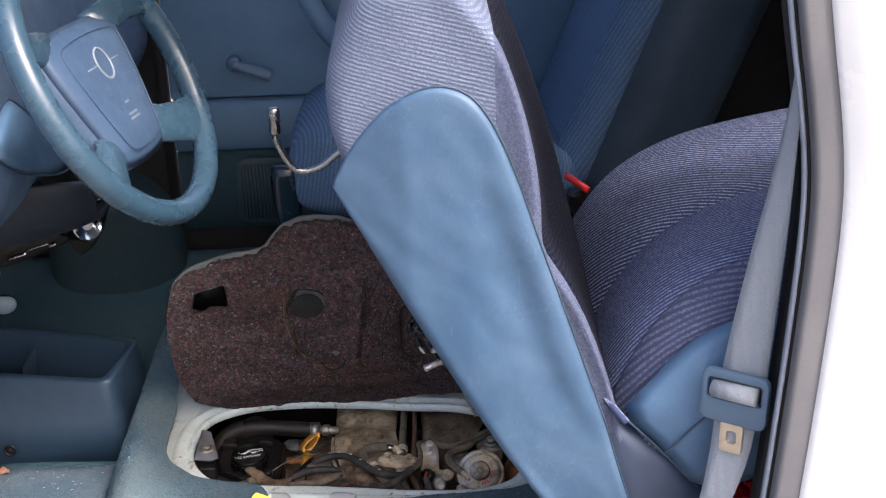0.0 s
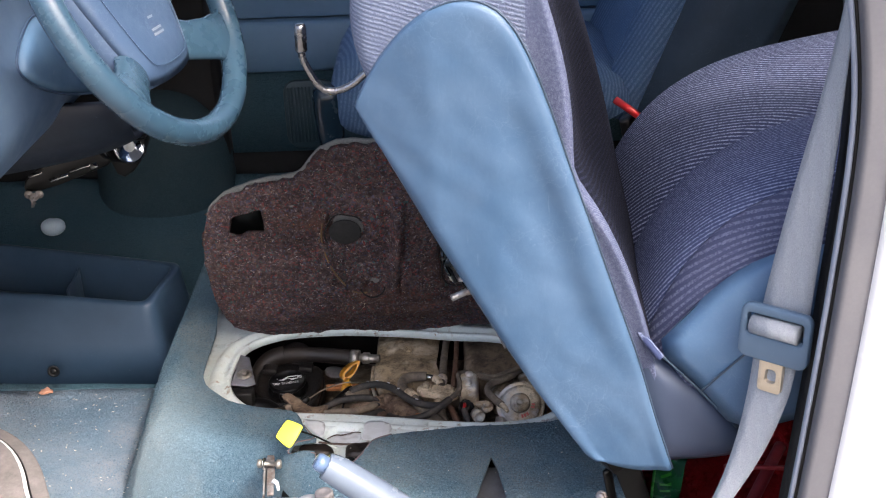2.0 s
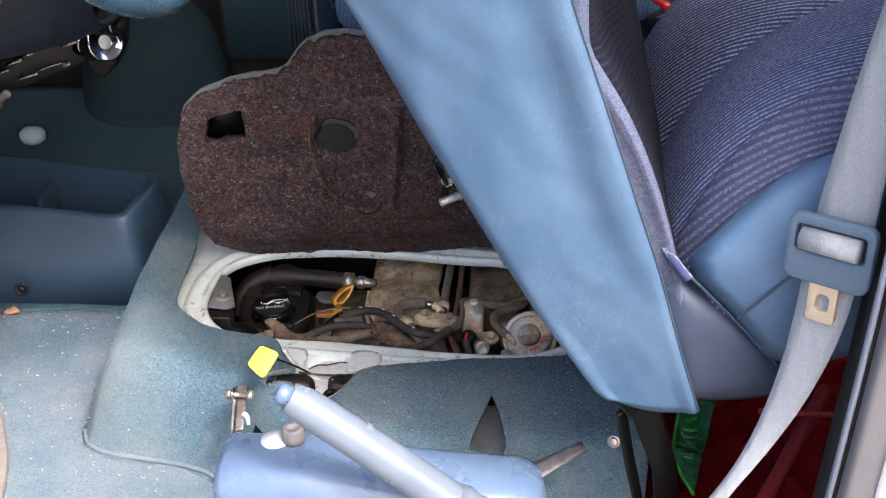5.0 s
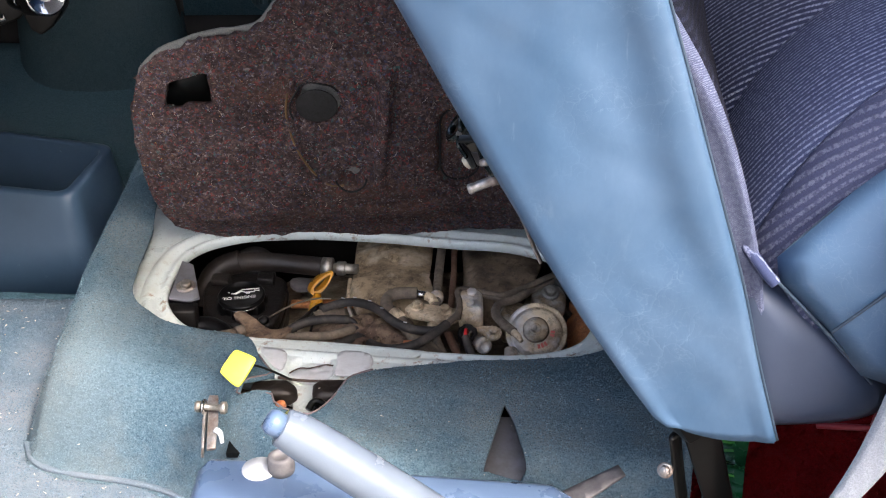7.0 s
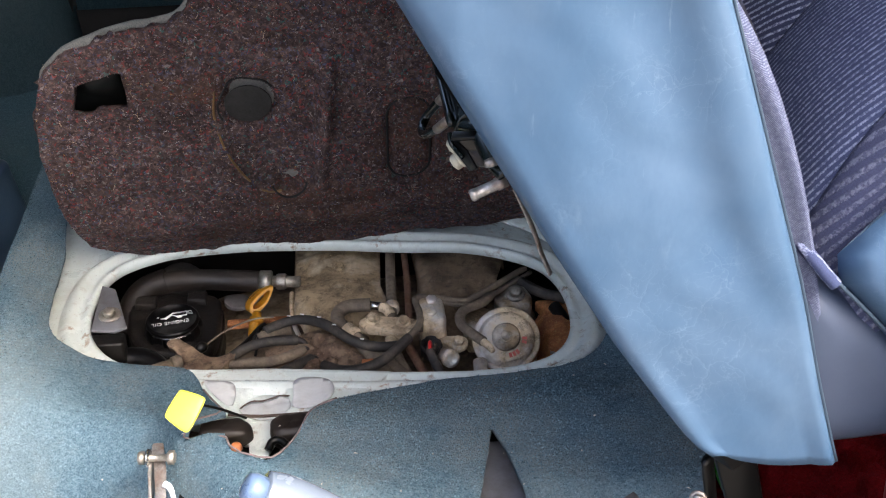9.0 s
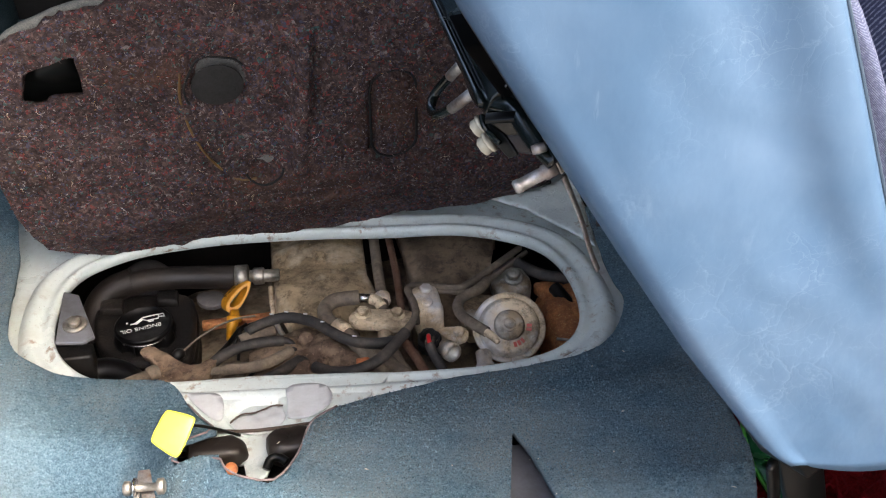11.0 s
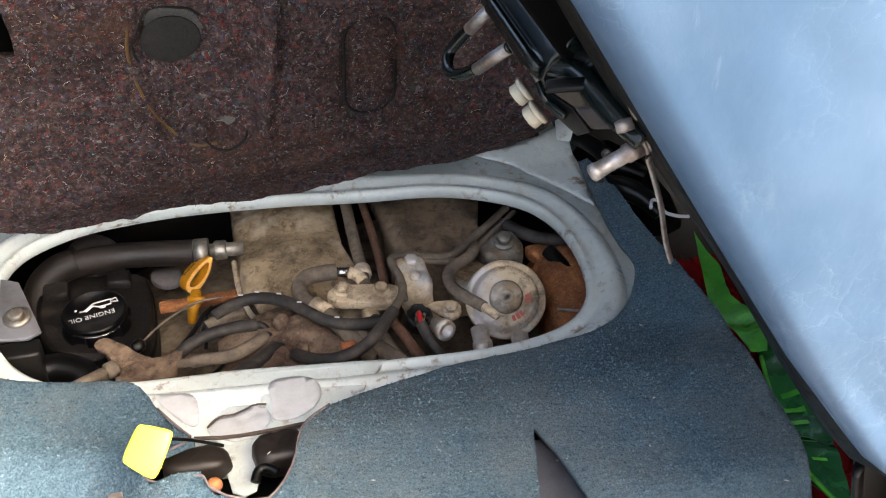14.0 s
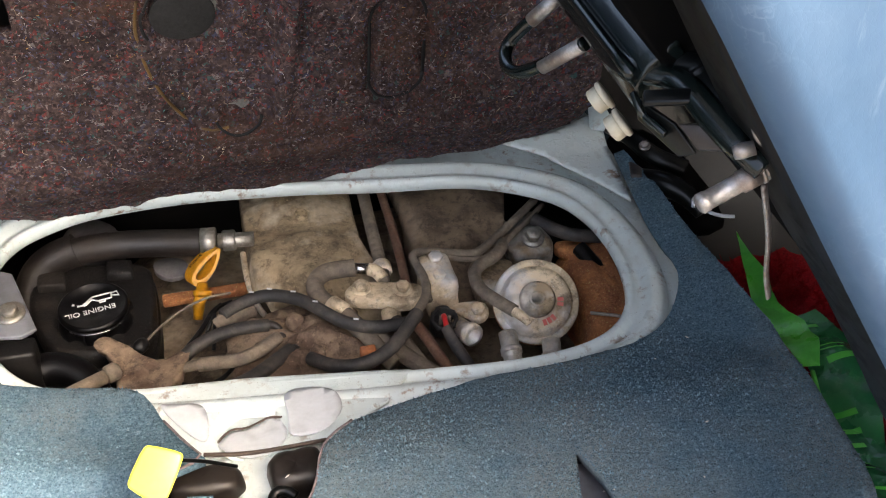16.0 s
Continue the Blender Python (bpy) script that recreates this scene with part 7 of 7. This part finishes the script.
def bag_height(x, y):
    fold = abs(noise.noise((x * 34 + y * 12, y * 16, 2)))
    return -0.05 + 0.012 * noise.noise((x * 22, y * 12, 0)) + 0.010 * fold + 0.02 * smooth01((x - 0.43) / 0.05)


sack = thing("snack_bag", (0.44, -0.05, -0.05), "crumpled shiny green snack bag stuffed beside the seat", "plastic bag")
part("film", sheet([(0.455, 0.145), (0.443, 0.1), (0.432, 0.055), (0.429, 0.0), (0.428, -0.04), (0.441, -0.045), (0.452, -0.02), (0.456, 0.01), (0.449, 0.045), (0.453, 0.08)], lambda x, y: bag_height(x, y) + 0.008, 0.005), M_GREEN, sack, "bright lime folded flap", thick=0.0008, smooth=False)
part("print_panel", sheet([(0.444, 0.03), (0.473, 0.022), (0.485, -0.02), (0.485, -0.05), (0.468, -0.095), (0.45, -0.15), (0.426, -0.235), (0.413, -0.19), (0.411, -0.15), (0.42, -0.107), (0.436, -0.045)], bag_height, 0.005), M_DKGREEN, sack, "dark green printed film", thick=0.0008, smooth=False)
part("seam_edge", tube([(x, y, bag_height(x, y) + 0.003) for x, y in ((0.436, -0.045), (0.421, -0.107), (0.412, -0.15), (0.414, -0.19), (0.426, -0.234))], 0.0022, 6, 2), M_GREEN, sack, "pale green seam")
for x0, x1, y0, w0 in ((0.452, 0.466, 0.008, 0.004), (0.45, 0.476, -0.045, 0.006), (0.448, 0.47, -0.026, 0.0015), (0.449, 0.466, -0.031, 0.0015), (0.436, 0.45, -0.09, 0.005), (0.432, 0.448, -0.104, 0.005), (0.43, 0.444, -0.118, 0.005), (0.428, 0.438, -0.135, 0.0018), (0.426, 0.437, -0.142, 0.0018), (0.424, 0.434, -0.165, 0.003)):
    part("print_bar", sheet([(x0, y0), (x1, y0 - 0.006), (x1, y0 - 0.006 + w0), (x0, y0 + w0)], lambda x, y: bag_height(x, y) + 0.0018, 0.005), M_GREEN, sack, smooth=False)
part("shag", sheet([(0.40, 0.16), (0.8, 0.16), (0.8, -0.43), (0.36, -0.43), (0.39, -0.2)], lambda x, y: -0.085 + 0.016 * noise.noise((x * 35, y * 35, 0)) + 0.01 * noise.noise((x * 90, y * 90, 0)), 0.012), M_SHAG, thing("red_mat", (0.6, -0.15, -0.13), "deep red shaggy mat behind the driver's seat", "mat"))
tuft_v, tuft_f = [], []
rnd = random.Random(3)
for k in range(6500):
    x, y = rnd.uniform(0.38, 0.75), rnd.uniform(-0.42, 0.15)
    p = Vector((x, y, -0.09))
    d = Vector((rnd.uniform(-1, 1), rnd.uniform(-1, 1), rnd.uniform(0.5, 1.4))).normalized() * rnd.uniform(0.015, 0.03)
    s = Vector((rnd.uniform(-1, 1), rnd.uniform(-1, 1), 0)).normalized() * 0.0018
    o = len(tuft_v)
    tuft_v += [p - s, p + s, p + d * 0.6 + s, p + d + Vector((0, 0, -0.004))]
    tuft_f += [[o, o + 1, o + 2], [o, o + 2, o + 3]]
whole("mat_pile", (tuft_v, tuft_f), M_SHAG, "loose red pile of the shaggy mat", "mat pile", kind="stuff", smooth=False)
whole("red_tube", tube([(0.58, -0.17, 0.06), (0.5, -0.31, 0.05), (0.43, -0.43, 0.04), (0.4, -0.47, 0.02)], 0.008, 12, 2), M_REDROD, "dark red plastic tube lying behind the seat", "tube")
whole("thin_red_cord", tube([(0.66, -0.2, 0.05), (0.58, -0.22, 0.06), (0.54, -0.23, 0.07), (0.5, -0.2, 0.05)], 0.0035, 8, 3), M_REDROD, "thin pinkish-red cord on the shaggy mat", "cord")
whole("steel_wire", tube([(0.62, -0.36, 0.0), (0.55, -0.32, 0.02), (0.5, -0.335, 0.02), (0.46, -0.38, 0.01), (0.45, -0.43, 0.0)], 0.002, 8, 3), M_RUBBER, "thin grey steel wire loop", "wire")
hinge = thing("folding_seat_bracket", (0.385, 0.2, -0.02), "black greasy seat bracket beside the engine opening", "seat bracket")
# near-black plate hides the brighter rear floor and keeps this corner dark
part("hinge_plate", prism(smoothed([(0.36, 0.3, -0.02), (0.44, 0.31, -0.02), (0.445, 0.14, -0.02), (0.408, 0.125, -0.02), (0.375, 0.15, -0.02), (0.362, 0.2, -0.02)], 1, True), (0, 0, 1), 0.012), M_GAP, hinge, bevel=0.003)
part("hinge_knuckle", tube([(0.372, 0.2, 0.008), (0.385, 0.175, 0.016), (0.402, 0.16, 0.012), (0.412, 0.14, 0.0)], (0.009, 0.012, 0.011, 0.007), 14, 2), M_BLACK, hinge, "glossy black knuckle")
part("hinge_arm", tube([(0.375, 0.29, 0.012), (0.382, 0.25, 0.022), (0.39, 0.215, 0.02), (0.42, 0.2, 0.01)], 0.009, 12, 2, True, 0.6), M_BLACK, hinge)
part("hinge_lug", prism([(0.364, 0.215, 0.0), (0.372, 0.2, 0.0), (0.366, 0.185, 0.0), (0.357, 0.19, 0.0)], (0.1, 0, 1), 0.02), M_BROWNBOX, hinge, bevel=0.002)
part("hinge_bolt", hexbolt((0.384, 0.222, 0.028), (-0.2, -0.3, 1), 0.004, 0.005, 1.4), M_DULLSTEEL, hinge)
whole("string_end", tube([(0.4, 0.137, 0.012), (0.405, 0.148, 0.016), (0.414, 0.142, 0.014), (0.409, 0.128, 0.012), (0.418, 0.118, 0.012), (0.432, 0.116, 0.01)], 0.0018, 8, 2), M_PALE, "loose whitish string end on the carpet", "string")
leg = thing("seat_mount", (0.36, -0.32, -0.12), "black seat mounting bracket with a bright bolt", "seat mount")
part("leg_plate", prism([(0.325, -0.33, 0.17), (0.36, -0.33, 0.17), (0.39, -0.315, 0.06), (0.405, -0.305, -0.1), (0.38, -0.305, -0.1), (0.365, -0.31, 0.05)], (0, 1, 0), 0.012), M_BLACK, leg, bevel=0.002)
part("leg_strap", tube([(0.325, -0.335, 0.15), (0.335, -0.335, 0.09), (0.35, -0.33, 0.02), (0.36, -0.325, -0.06)], 0.008, 8, 2, True, 0.4), M_BLACK, leg)
part("leg_bolt", hexbolt((0.318, -0.345, 0.118), (-0.3, -0.8, 0.4), 0.005, 0.007, 1.4), M_DULLSTEEL, leg, "bright bolt head")
whole("carpet_flap", sheet([(0.22, -0.3), (0.29, -0.272), (0.295, -0.285), (0.23, -0.325)], lambda x, y: 0.05 + 0.12 * (y + 0.3) + 0.2 * (x - 0.25), 0.008), M_RUBBER, "turned-up grey edge of the torn carpet", "carpet edge", thick=0.003)
catch = thing("belt_catch", (0.43, 0.27, -0.13), "dark seat belt catch with a red button", "belt catch")
part("catch_body", tube([(0.46, 0.3, -0.13), (0.455, 0.29, 0.1), (0.45, 0.28, 0.2), (0.435, 0.275, 0.32), (0.422, 0.27, 0.385)], 0.02, 10, 2, True, 0.5), M_BLACKPL, catch)
part("catch_button", tube([(0.403, 0.285, 0.408), (0.436, 0.258, 0.39)], 0.0065, 8, 0), M_RED, catch, "red release button")

# ---- passenger side ----
ps = thing("passenger_seat", (0.25, 0.68, 0.1), "blue cloth and vinyl passenger seat", "car seat")
pcv = smoothed([(-0.07, 0, 0.28), (-0.085, 0, 0.36), (-0.06, 0, 0.43), (0.02, 0, 0.455), (0.2, 0, 0.43), (0.45, 0, 0.39), (0.48, 0, 0.3), (0.2, 0, 0.26)], 2, True)
pm = sum(pcv, Vector()) / len(pcv)
pcush = loft([[(pm.x + (p.x - pm.x) * s, y, pm.z + (p.z - pm.z) * s) for p in pcv] for y, s in ((0.47, 0.8), (0.48, 0.93), (0.51, 1), (0.7, 1.03), (0.86, 1), (0.89, 0.85))])
part("cushion", pcush, M_PSEAT, ps, "blue ribbed cloth cushion", uv=[(p[0] * 0.7 - p[2], p[1] * 0.2 + p[0]) for p in pcush[0]])
B0, B1 = Vector((0.44, 0, 0.30)), Vector((0.66, 0, 0.85))
bd = (B1 - B0).normalized()
bnm = Vector((-bd.z, 0, bd.x))


def ps_rows(cols):
    return loft([[B0 + bd * t + bnm * h + Vector((0, y, 0)) for y, h in cols] for t in np.linspace(0, 0.6, 14)], False, False)


bk = ps_rows([(0.52, -0.2), (0.5, -0.17), (0.492, -0.1), (0.5, -0.02)])
part("backrest_side", bk, M_VINYL_DARK, ps, "dark blue vinyl side", thick=0.01, uv=grid_uv(bk, 4))
bk = ps_rows([(0.5, -0.02), (0.505, 0.01), (0.53, 0.035), (0.56, 0.03), (0.575, 0.012)])
part("backrest_bolster", bk, M_PSEAT, ps, thick=0.01, uv=grid_uv(bk, 5))
bk = ps_rows([(0.575, 0.012), (0.6, 0.022), (0.68, 0.028), (0.8, 0.02), (0.86, 0.04), (0.9, 0.0)])
part("backrest_face", bk, M_PSEAT, ps, thick=0.01, uv=grid_uv(bk, 6))
part("seam_piping", tube([B0 + bd * t + bnm * 0.017 + Vector((0, 0.574, 0)) for t in (0, 0.2, 0.4, 0.6)], 0.004, 8, 2), M_VINYL2, ps)
M_KNOB = plastic("dark_glossy_knob", (0.008, 0.02, 0.034), (0.013, 0.028, 0.045), 0.2)
gear = thing("gear_lever", (-0.08, 0.5, FLOOR), "dark blue glossy gear lever knob", "gear lever")
part("knob", loft([[(-0.082 + w * c, 0.5 + w * 0.8 * s, z) for c, s in [(math.copysign(abs(math.cos(a)) ** 0.7, math.cos(a)), math.copysign(abs(math.sin(a)) ** 0.7, math.sin(a))) for a in np.linspace(0, 2 * math.pi, 24, endpoint=False)]] for w, z in ((0.02, 0.26), (0.024, 0.29), (0.028, 0.33), (0.029, 0.36), (0.026, 0.375), (0.016, 0.381))]), M_KNOB, gear)
part("shaft", tube([(-0.082, 0.5, 0.27), (-0.085, 0.5, 0.1), (-0.09, 0.5, FLOOR)], 0.009, 10, 1), M_BLACK, gear)
# uses the carpet colour with the far-side shade put in
whole("toe_carpet", sheet([(-1.14, 0.6), (-0.2, 0.6), (-0.2, 0.93), (-1.14, 0.93)], lambda x, y: FLOOR + 0.004 + 0.5 * max(0.0, y - 0.61) + 0.003 * noise.noise((x * 12, y * 12, 0)), 0.02), M_DEEPTEAL, "carpet rising towards the far sill, darkened in colour for shade", "carpet", kind="structure", thick=0.004)
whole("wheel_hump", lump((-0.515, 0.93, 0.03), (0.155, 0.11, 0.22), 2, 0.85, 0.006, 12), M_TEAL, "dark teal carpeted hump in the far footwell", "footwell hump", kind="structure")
knob = thing("floor_knob", (-0.742, 0.795, -0.02), "small pale blue knob lying on the footwell carpet", "knob")
part("knob_head", lump((-0.742, 0.792, -0.006), (0.026, 0.02, 0.019), 1, 0.9, 0.001, 30, 24, 16), M_GLASSY, knob)
part("knob_stem", tube([(-0.742, 0.795, -0.012), (-0.742, 0.802, -0.03)], 0.012, 10, 0), M_BLACK, knob)

# ---- lock and keys under the dashboard ----
lock = thing("ignition_lock", (-0.5, 0.53, 0.3), "black bracket with chrome ringed dial and keys", "lock bracket")
la = Vector((0.74, -0.6, 0.3)).normalized()
lc = Vector((-0.461, 0.515, 0.274))
part("bracket", prism(smoothed([(-0.475, 0.53, 0.325), (-0.435, 0.535, 0.335), (-0.43, 0.535, 0.28), (-0.452, 0.53, 0.225), (-0.49, 0.525, 0.2), (-0.508, 0.525, 0.26)], 1, True), (0, 1, 0), 0.04), M_BLACKPL, lock, bevel=0.004)
part("dial_cup", lathe([(0.026, -0.05), (0.031, -0.006), (0.03, 0.0)], lc, la, 28), M_BLACKPL, lock)
part("chrome_ring", lathe([(0.028, 0.0), (0.0295, -0.002), (0.0328, 0.001), (0.0328, 0.004), (0.031, 0.006), (0.0285, 0.003)], lc, la, 36), M_CHROME, lock, "bright chrome ring")
part("dial_face", lathe([(0.027, 0.0), (0.026, 0.002), (0.012, 0.003), (0.006, 0.007), (0.002, 0.007)], lc, la, 28), M_PALE, lock, "pale dial face")
for dx, dz, r_ in ((0.026, 0.028, 0.018), (-0.034, -0.006, 0.017)):
    part("socket", lathe([(r_, -0.03), (r_, 0.0), (r_ * 0.86, 0.003), (r_ * 0.7, 0.001), (r_ * 0.6, -0.006)], lc + Vector((dx, 0.004, dz)), la, 24), M_BLACK, lock, "glossy black socket")
    part("socket_rim", tube([lc + Vector((dx, 0.004, dz)) + la * 0.003 + (Vector((0, 0, 1)) * math.cos(a) + la.cross(Vector((0, 0, 1))) * math.sin(a)) * r_ * 0.95 for a in np.linspace(-0.4, 2.2, 12)], 0.0016, 6, 0), M_CHROME, lock)
part("hanger", tube([(-0.46, 0.55, 0.32), (-0.465, 0.54, 0.36), (-0.47, 0.53, 0.45)], 0.012, 10, 1), M_BLACKPL, lock)
part("arm", prism(smoothed([(-0.49, 0.525, 0.285), (-0.55, 0.51, 0.278), (-0.60, 0.49, 0.262), (-0.645, 0.47, 0.235), (-0.655, 0.468, 0.205), (-0.61, 0.485, 0.205), (-0.55, 0.505, 0.222), (-0.49, 0.52, 0.24)], 1, True), (0, 1, 0), 0.03), M_BLACKPL, lock, bevel=0.004)
for x, z, l_, w_ in ((-0.508, 0.283, 0.016, 0.005), (-0.548, 0.246, 0.022, 0.0028), (-0.585, 0.232, 0.018, 0.004), (-0.60, 0.258, 0.012, 0.004), (-0.578, 0.268, 0.01, 0.003), (-0.52, 0.248, 0.006, 0.006), (-0.625, 0.242, 0.014, 0.003)):
    part("lever", tube([(x - l_, 0.492 + 0.2 * (x + 0.5), z - l_ * 0.35), (x, 0.49 + 0.2 * (x + 0.5), z), (x + l_, 0.492 + 0.2 * (x + 0.5), z + l_ * 0.25)], w_, 8, 1, True, 0.6), M_STEEL, lock, "worn bright metal lever")
for x, z, a in ((-0.622, 0.205, 0.5), (-0.632, 0.2, 1.2), (-0.642, 0.205, 2.0)):
    part("key", merged(tube([(x, 0.462, z), (x - 0.02 * math.cos(a), 0.462, z - 0.022 * math.sin(a))], 0.0036, 8, 0, True, 0.4), lathe([(0.007, -0.001), (0.008, 0), (0.007, 0.001)], (x, 0.462, z), (0.2, -1, 0.1), 14)), M_DULLSTEEL, lock, "small steel key")

# ---- door step plate ----
step = thing("step_plate", (-0.7, -0.15, FLOOR), "brown rubber door step with a metal trim coloured white for its bright reflection line", "door step", kind="structure")
so = smoothed([(-1.1, 0.22, 0), (-0.72, 0.2, 0), (-0.62, 0.15, 0), (-0.55, 0.07, 0), (-0.5, -0.03, 0), (-0.455, -0.12, 0), (-0.42, -0.3, 0), (-0.41, -0.45, 0), (-1.1, -0.45, 0)], 2, True)


def inset(pts, d):
    c = sum(pts, Vector()) / len(pts)
    return [p - (p - c).normalized() * d for p in pts]


part("rubber_edge", prism([(p.x, p.y, FLOOR + 0.001) for p in so], (0, 0, 1), 0.012), M_TREAD, step, bevel=0.003)
part("groove", prism([(p.x, p.y, FLOOR + 0.0126) for p in inset(so, 0.0245)], (0, 0, 1), 0.002), M_BLACKPL, step, "black groove beside the trim", bevel=0.0005)
# flat white replaces the reflection of a metal strip
part("metal_trim", prism([(p.x, p.y, FLOOR + 0.0125) for p in inset(so, 0.028)], (0, 0, 1), 0.004), M_INK, step, "metal trim coloured white for its bright reflection", bevel=0.001)
part("tread", prism([(p.x, p.y, FLOOR + 0.0165) for p in inset(so, 0.0335)], (0, 0, 1), 0.003), M_TREAD, step, "brownish worn tread", bevel=0.001)
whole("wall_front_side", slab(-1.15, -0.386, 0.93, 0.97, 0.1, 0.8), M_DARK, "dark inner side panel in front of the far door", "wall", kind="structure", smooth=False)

# ---- litter and lint ----
def flakes(n, x0, x1, y0, y1, height, seed, size):
    r = random.Random(seed)
    v, f = [], []
    for _ in range(n):
        x, y = r.uniform(x0, x1), r.uniform(y0, y1)
        z = height(x, y) + 0.0015
        a, l, w = r.uniform(0, 6.28), r.uniform(0.4, 1.6) * size, r.uniform(0.25, 0.6) * size
        d, s = Vector((math.cos(a), math.sin(a), r.uniform(-0.2, 0.5))) * l, Vector((-math.sin(a), math.cos(a), r.uniform(-0.3, 0.3))) * w
        o, p = len(v), Vector((x, y, z))
        v += [p - d, p + s, p + d, p - s, p + Vector((0, 0, 0.001))]
        f += [[o, o + 1, o + 4], [o + 1, o + 2, o + 4], [o + 2, o + 3, o + 4], [o + 3, o, o + 4]]
    return v, f


M_CHIP = worn("straw_chips", (0.66, 0.64, 0.58), (0.42, 0.34, 0.24), 0.5, 60, 0.9)
whole("floor_litter", flakes(300, -0.66, -0.2, -0.3, 0.29, foot_height, 8, 0.0022), M_CHIP, "pale chips and crumbs on the footwell carpet", "litter", kind="stuff", smooth=False)
whole("deck_litter", flakes(34, -0.38, 0.37, -0.28, -0.02, deck_height, 9, 0.0016), M_CHIP, "pale crumbs on the deck carpet", "litter", kind="stuff", smooth=False)
M_PINKEDGE = worn("pink_backing", (0.26, 0.2, 0.2), (0.13, 0.11, 0.115), 0.5, 90, 0.9)


def within(x, y, outline):
    """Which of many places lie inside an outline."""
    ok = np.zeros(len(x), bool)
    for (x0, y0), (x1, y1) in zip(outline, outline[1:] + outline[:1]):
        if y0 != y1:
            ok ^= ((y0 > y) != (y1 > y)) & (x < (x1 - x0) * (y - y0) / (y1 - y0) + x0)
    return ok


def fibres(x, y, height, seed, length, width, lean=0.9):
    """Short bent blades standing on a surface."""
    r = random.Random(seed)
    v, f = [], []
    for px, py in zip(x.tolist(), y.tolist()):
        p = Vector((px, py, height(px, py)))
        a = r.uniform(0, 6.283)
        d = Vector((math.cos(a) * lean, math.sin(a) * lean, r.uniform(0.25, 1.0))).normalized() * length * r.uniform(0.5, 1.4)
        s = Vector((-math.sin(a), math.cos(a), r.uniform(-0.4, 0.4))) * width * r.uniform(0.6, 1.3)
        o = len(v)
        v += [p - s, p + s, p + d * 0.6 + s * 0.8, p + d]
        f += [[o, o + 1, o + 2], [o, o + 2, o + 3]]
    return v, f


M_PILE = pile("blue_carpet_fibres", ((0.0, (0.041, 0.0886, 0.121)), (0.28, (0.0912, 0.171, 0.224)), (0.52, (0.154, 0.261, 0.327)), (0.8, (0.204, 0.296, 0.347))), (-0.37, -0.04, 0.0, 0.12), (0.259, 0.314, 0.327), 0.45, True, 0.5)
# fibre colours carry dust plus the door-side brightness
M_PILE2 = pile("dusty_lit_carpet_fibres", ((0.0, (0.0871, 0.143, 0.187)), (0.3, (0.145, 0.214, 0.281)), (0.65, (0.194, 0.276, 0.351)), (0.9, (0.239, 0.296, 0.358))), None, (0.348, 0.368, 0.398), 0.72, True, 0.2)
M_FLECK = pile("felt_fibres", ((0.0, (0.0625, 0.0475, 0.05)), (0.35, (0.15, 0.106, 0.106)), (0.6, (0.256, 0.2, 0.194)), (0.74, (0.112, 0.125, 0.225)), (0.84, (0.338, 0.0688, 0.0725)), (0.88, (0.362, 0.338, 0.331)), (0.95, (0.0562, 0.213, 0.213)), (0.98, (0.413, 0.237, 0.0688))), None, (0.25, 0.173, 0.163), 0.7, False)
gen = np.random.default_rng(5)
dx, dy = gen.uniform(-0.42, 0.39, 225000), gen.uniform(-0.31, 0.62, 225000)
ok = within(dx, dy, outline) & ~within(dx, dy, slit)
whole("deck_pile", fibres(dx[ok], dy[ok], deck_height, 1, 0.0013, 0.00075, 0.6), M_PILE, "short blue fibres of the deck carpet", "carpet pile", kind="stuff", smooth=False)
dx, dy = gen.uniform(-0.75, 0.0, 90000), gen.uniform(-0.4, 0.3, 90000)
ok = within(dx, dy, foot)
whole("floor_pile", fibres(dx[ok], dy[ok], foot_height, 2, 0.0018, 0.0009, 0.7), M_PILE2, "short dusty fibres of the footwell carpet", "carpet pile", kind="stuff", smooth=False)
fx, fs = gen.uniform(-0.27, 0.35, 26000), gen.uniform(0.0, 0.41, 26000)
ok = within(fx, fs, fo) & ~within(fx, fs, square)
fv_, ff_ = fibres(fx[ok], fs[ok], lambda x, s: felt_relief(x, s) + 0.0122, 3, 0.0026, 0.00038, 2.2)
whole("felt_fuzz", ([felt_place(*p) for p in fv_], ff_), M_FLECK, "coloured loose fibres of the felt underside", "felt fuzz", kind="stuff", smooth=False)
# frayed edge of the deck carpet round the latch
fray = [(x, y, deck_height(x, y) + 0.001) for x, y in cut]
whole("cut_edge", tube(fray, 0.001, 6, 1), M_PINKEDGE, "pinkish frayed backing along the cut in the carpet", "carpet edge")
lv_, lf_ = [], []
rnd = random.Random(21)
for k in range(110):
    x, s = rnd.uniform(-0.25, 0.33), rnd.uniform(0.02, 0.38)
    if s > 0.33 and (x < -0.09 or x > 0.08):
        continue
    a = rnd.uniform(0, 6.28)
    n_ = rnd.choice((3, 4, 5))
    st = rnd.uniform(0.0012, 0.003)
    for j in range(n_):
        p = Vector(felt_place(x, s, felt_relief(x, s) + 0.0128))
        q = Vector(felt_place(x + st * math.cos(a), s + st * math.sin(a), felt_relief(x, s) + 0.0132))
        w = Vector((-math.sin(a), 0, math.cos(a))) * 0.00013
        o = len(lv_)
        lv_ += [p - w, p + w, q + w, q - w]
        lf_ += [[o, o + 1, o + 2, o + 3]]
        x, s = x + st * math.cos(a), s + st * math.sin(a)
        a += rnd.uniform(-0.8, 0.8)
whole("felt_lint", (lv_, lf_), M_BEIGE, "loose pale fibres clinging to the felt", "lint", kind="stuff", smooth=False)
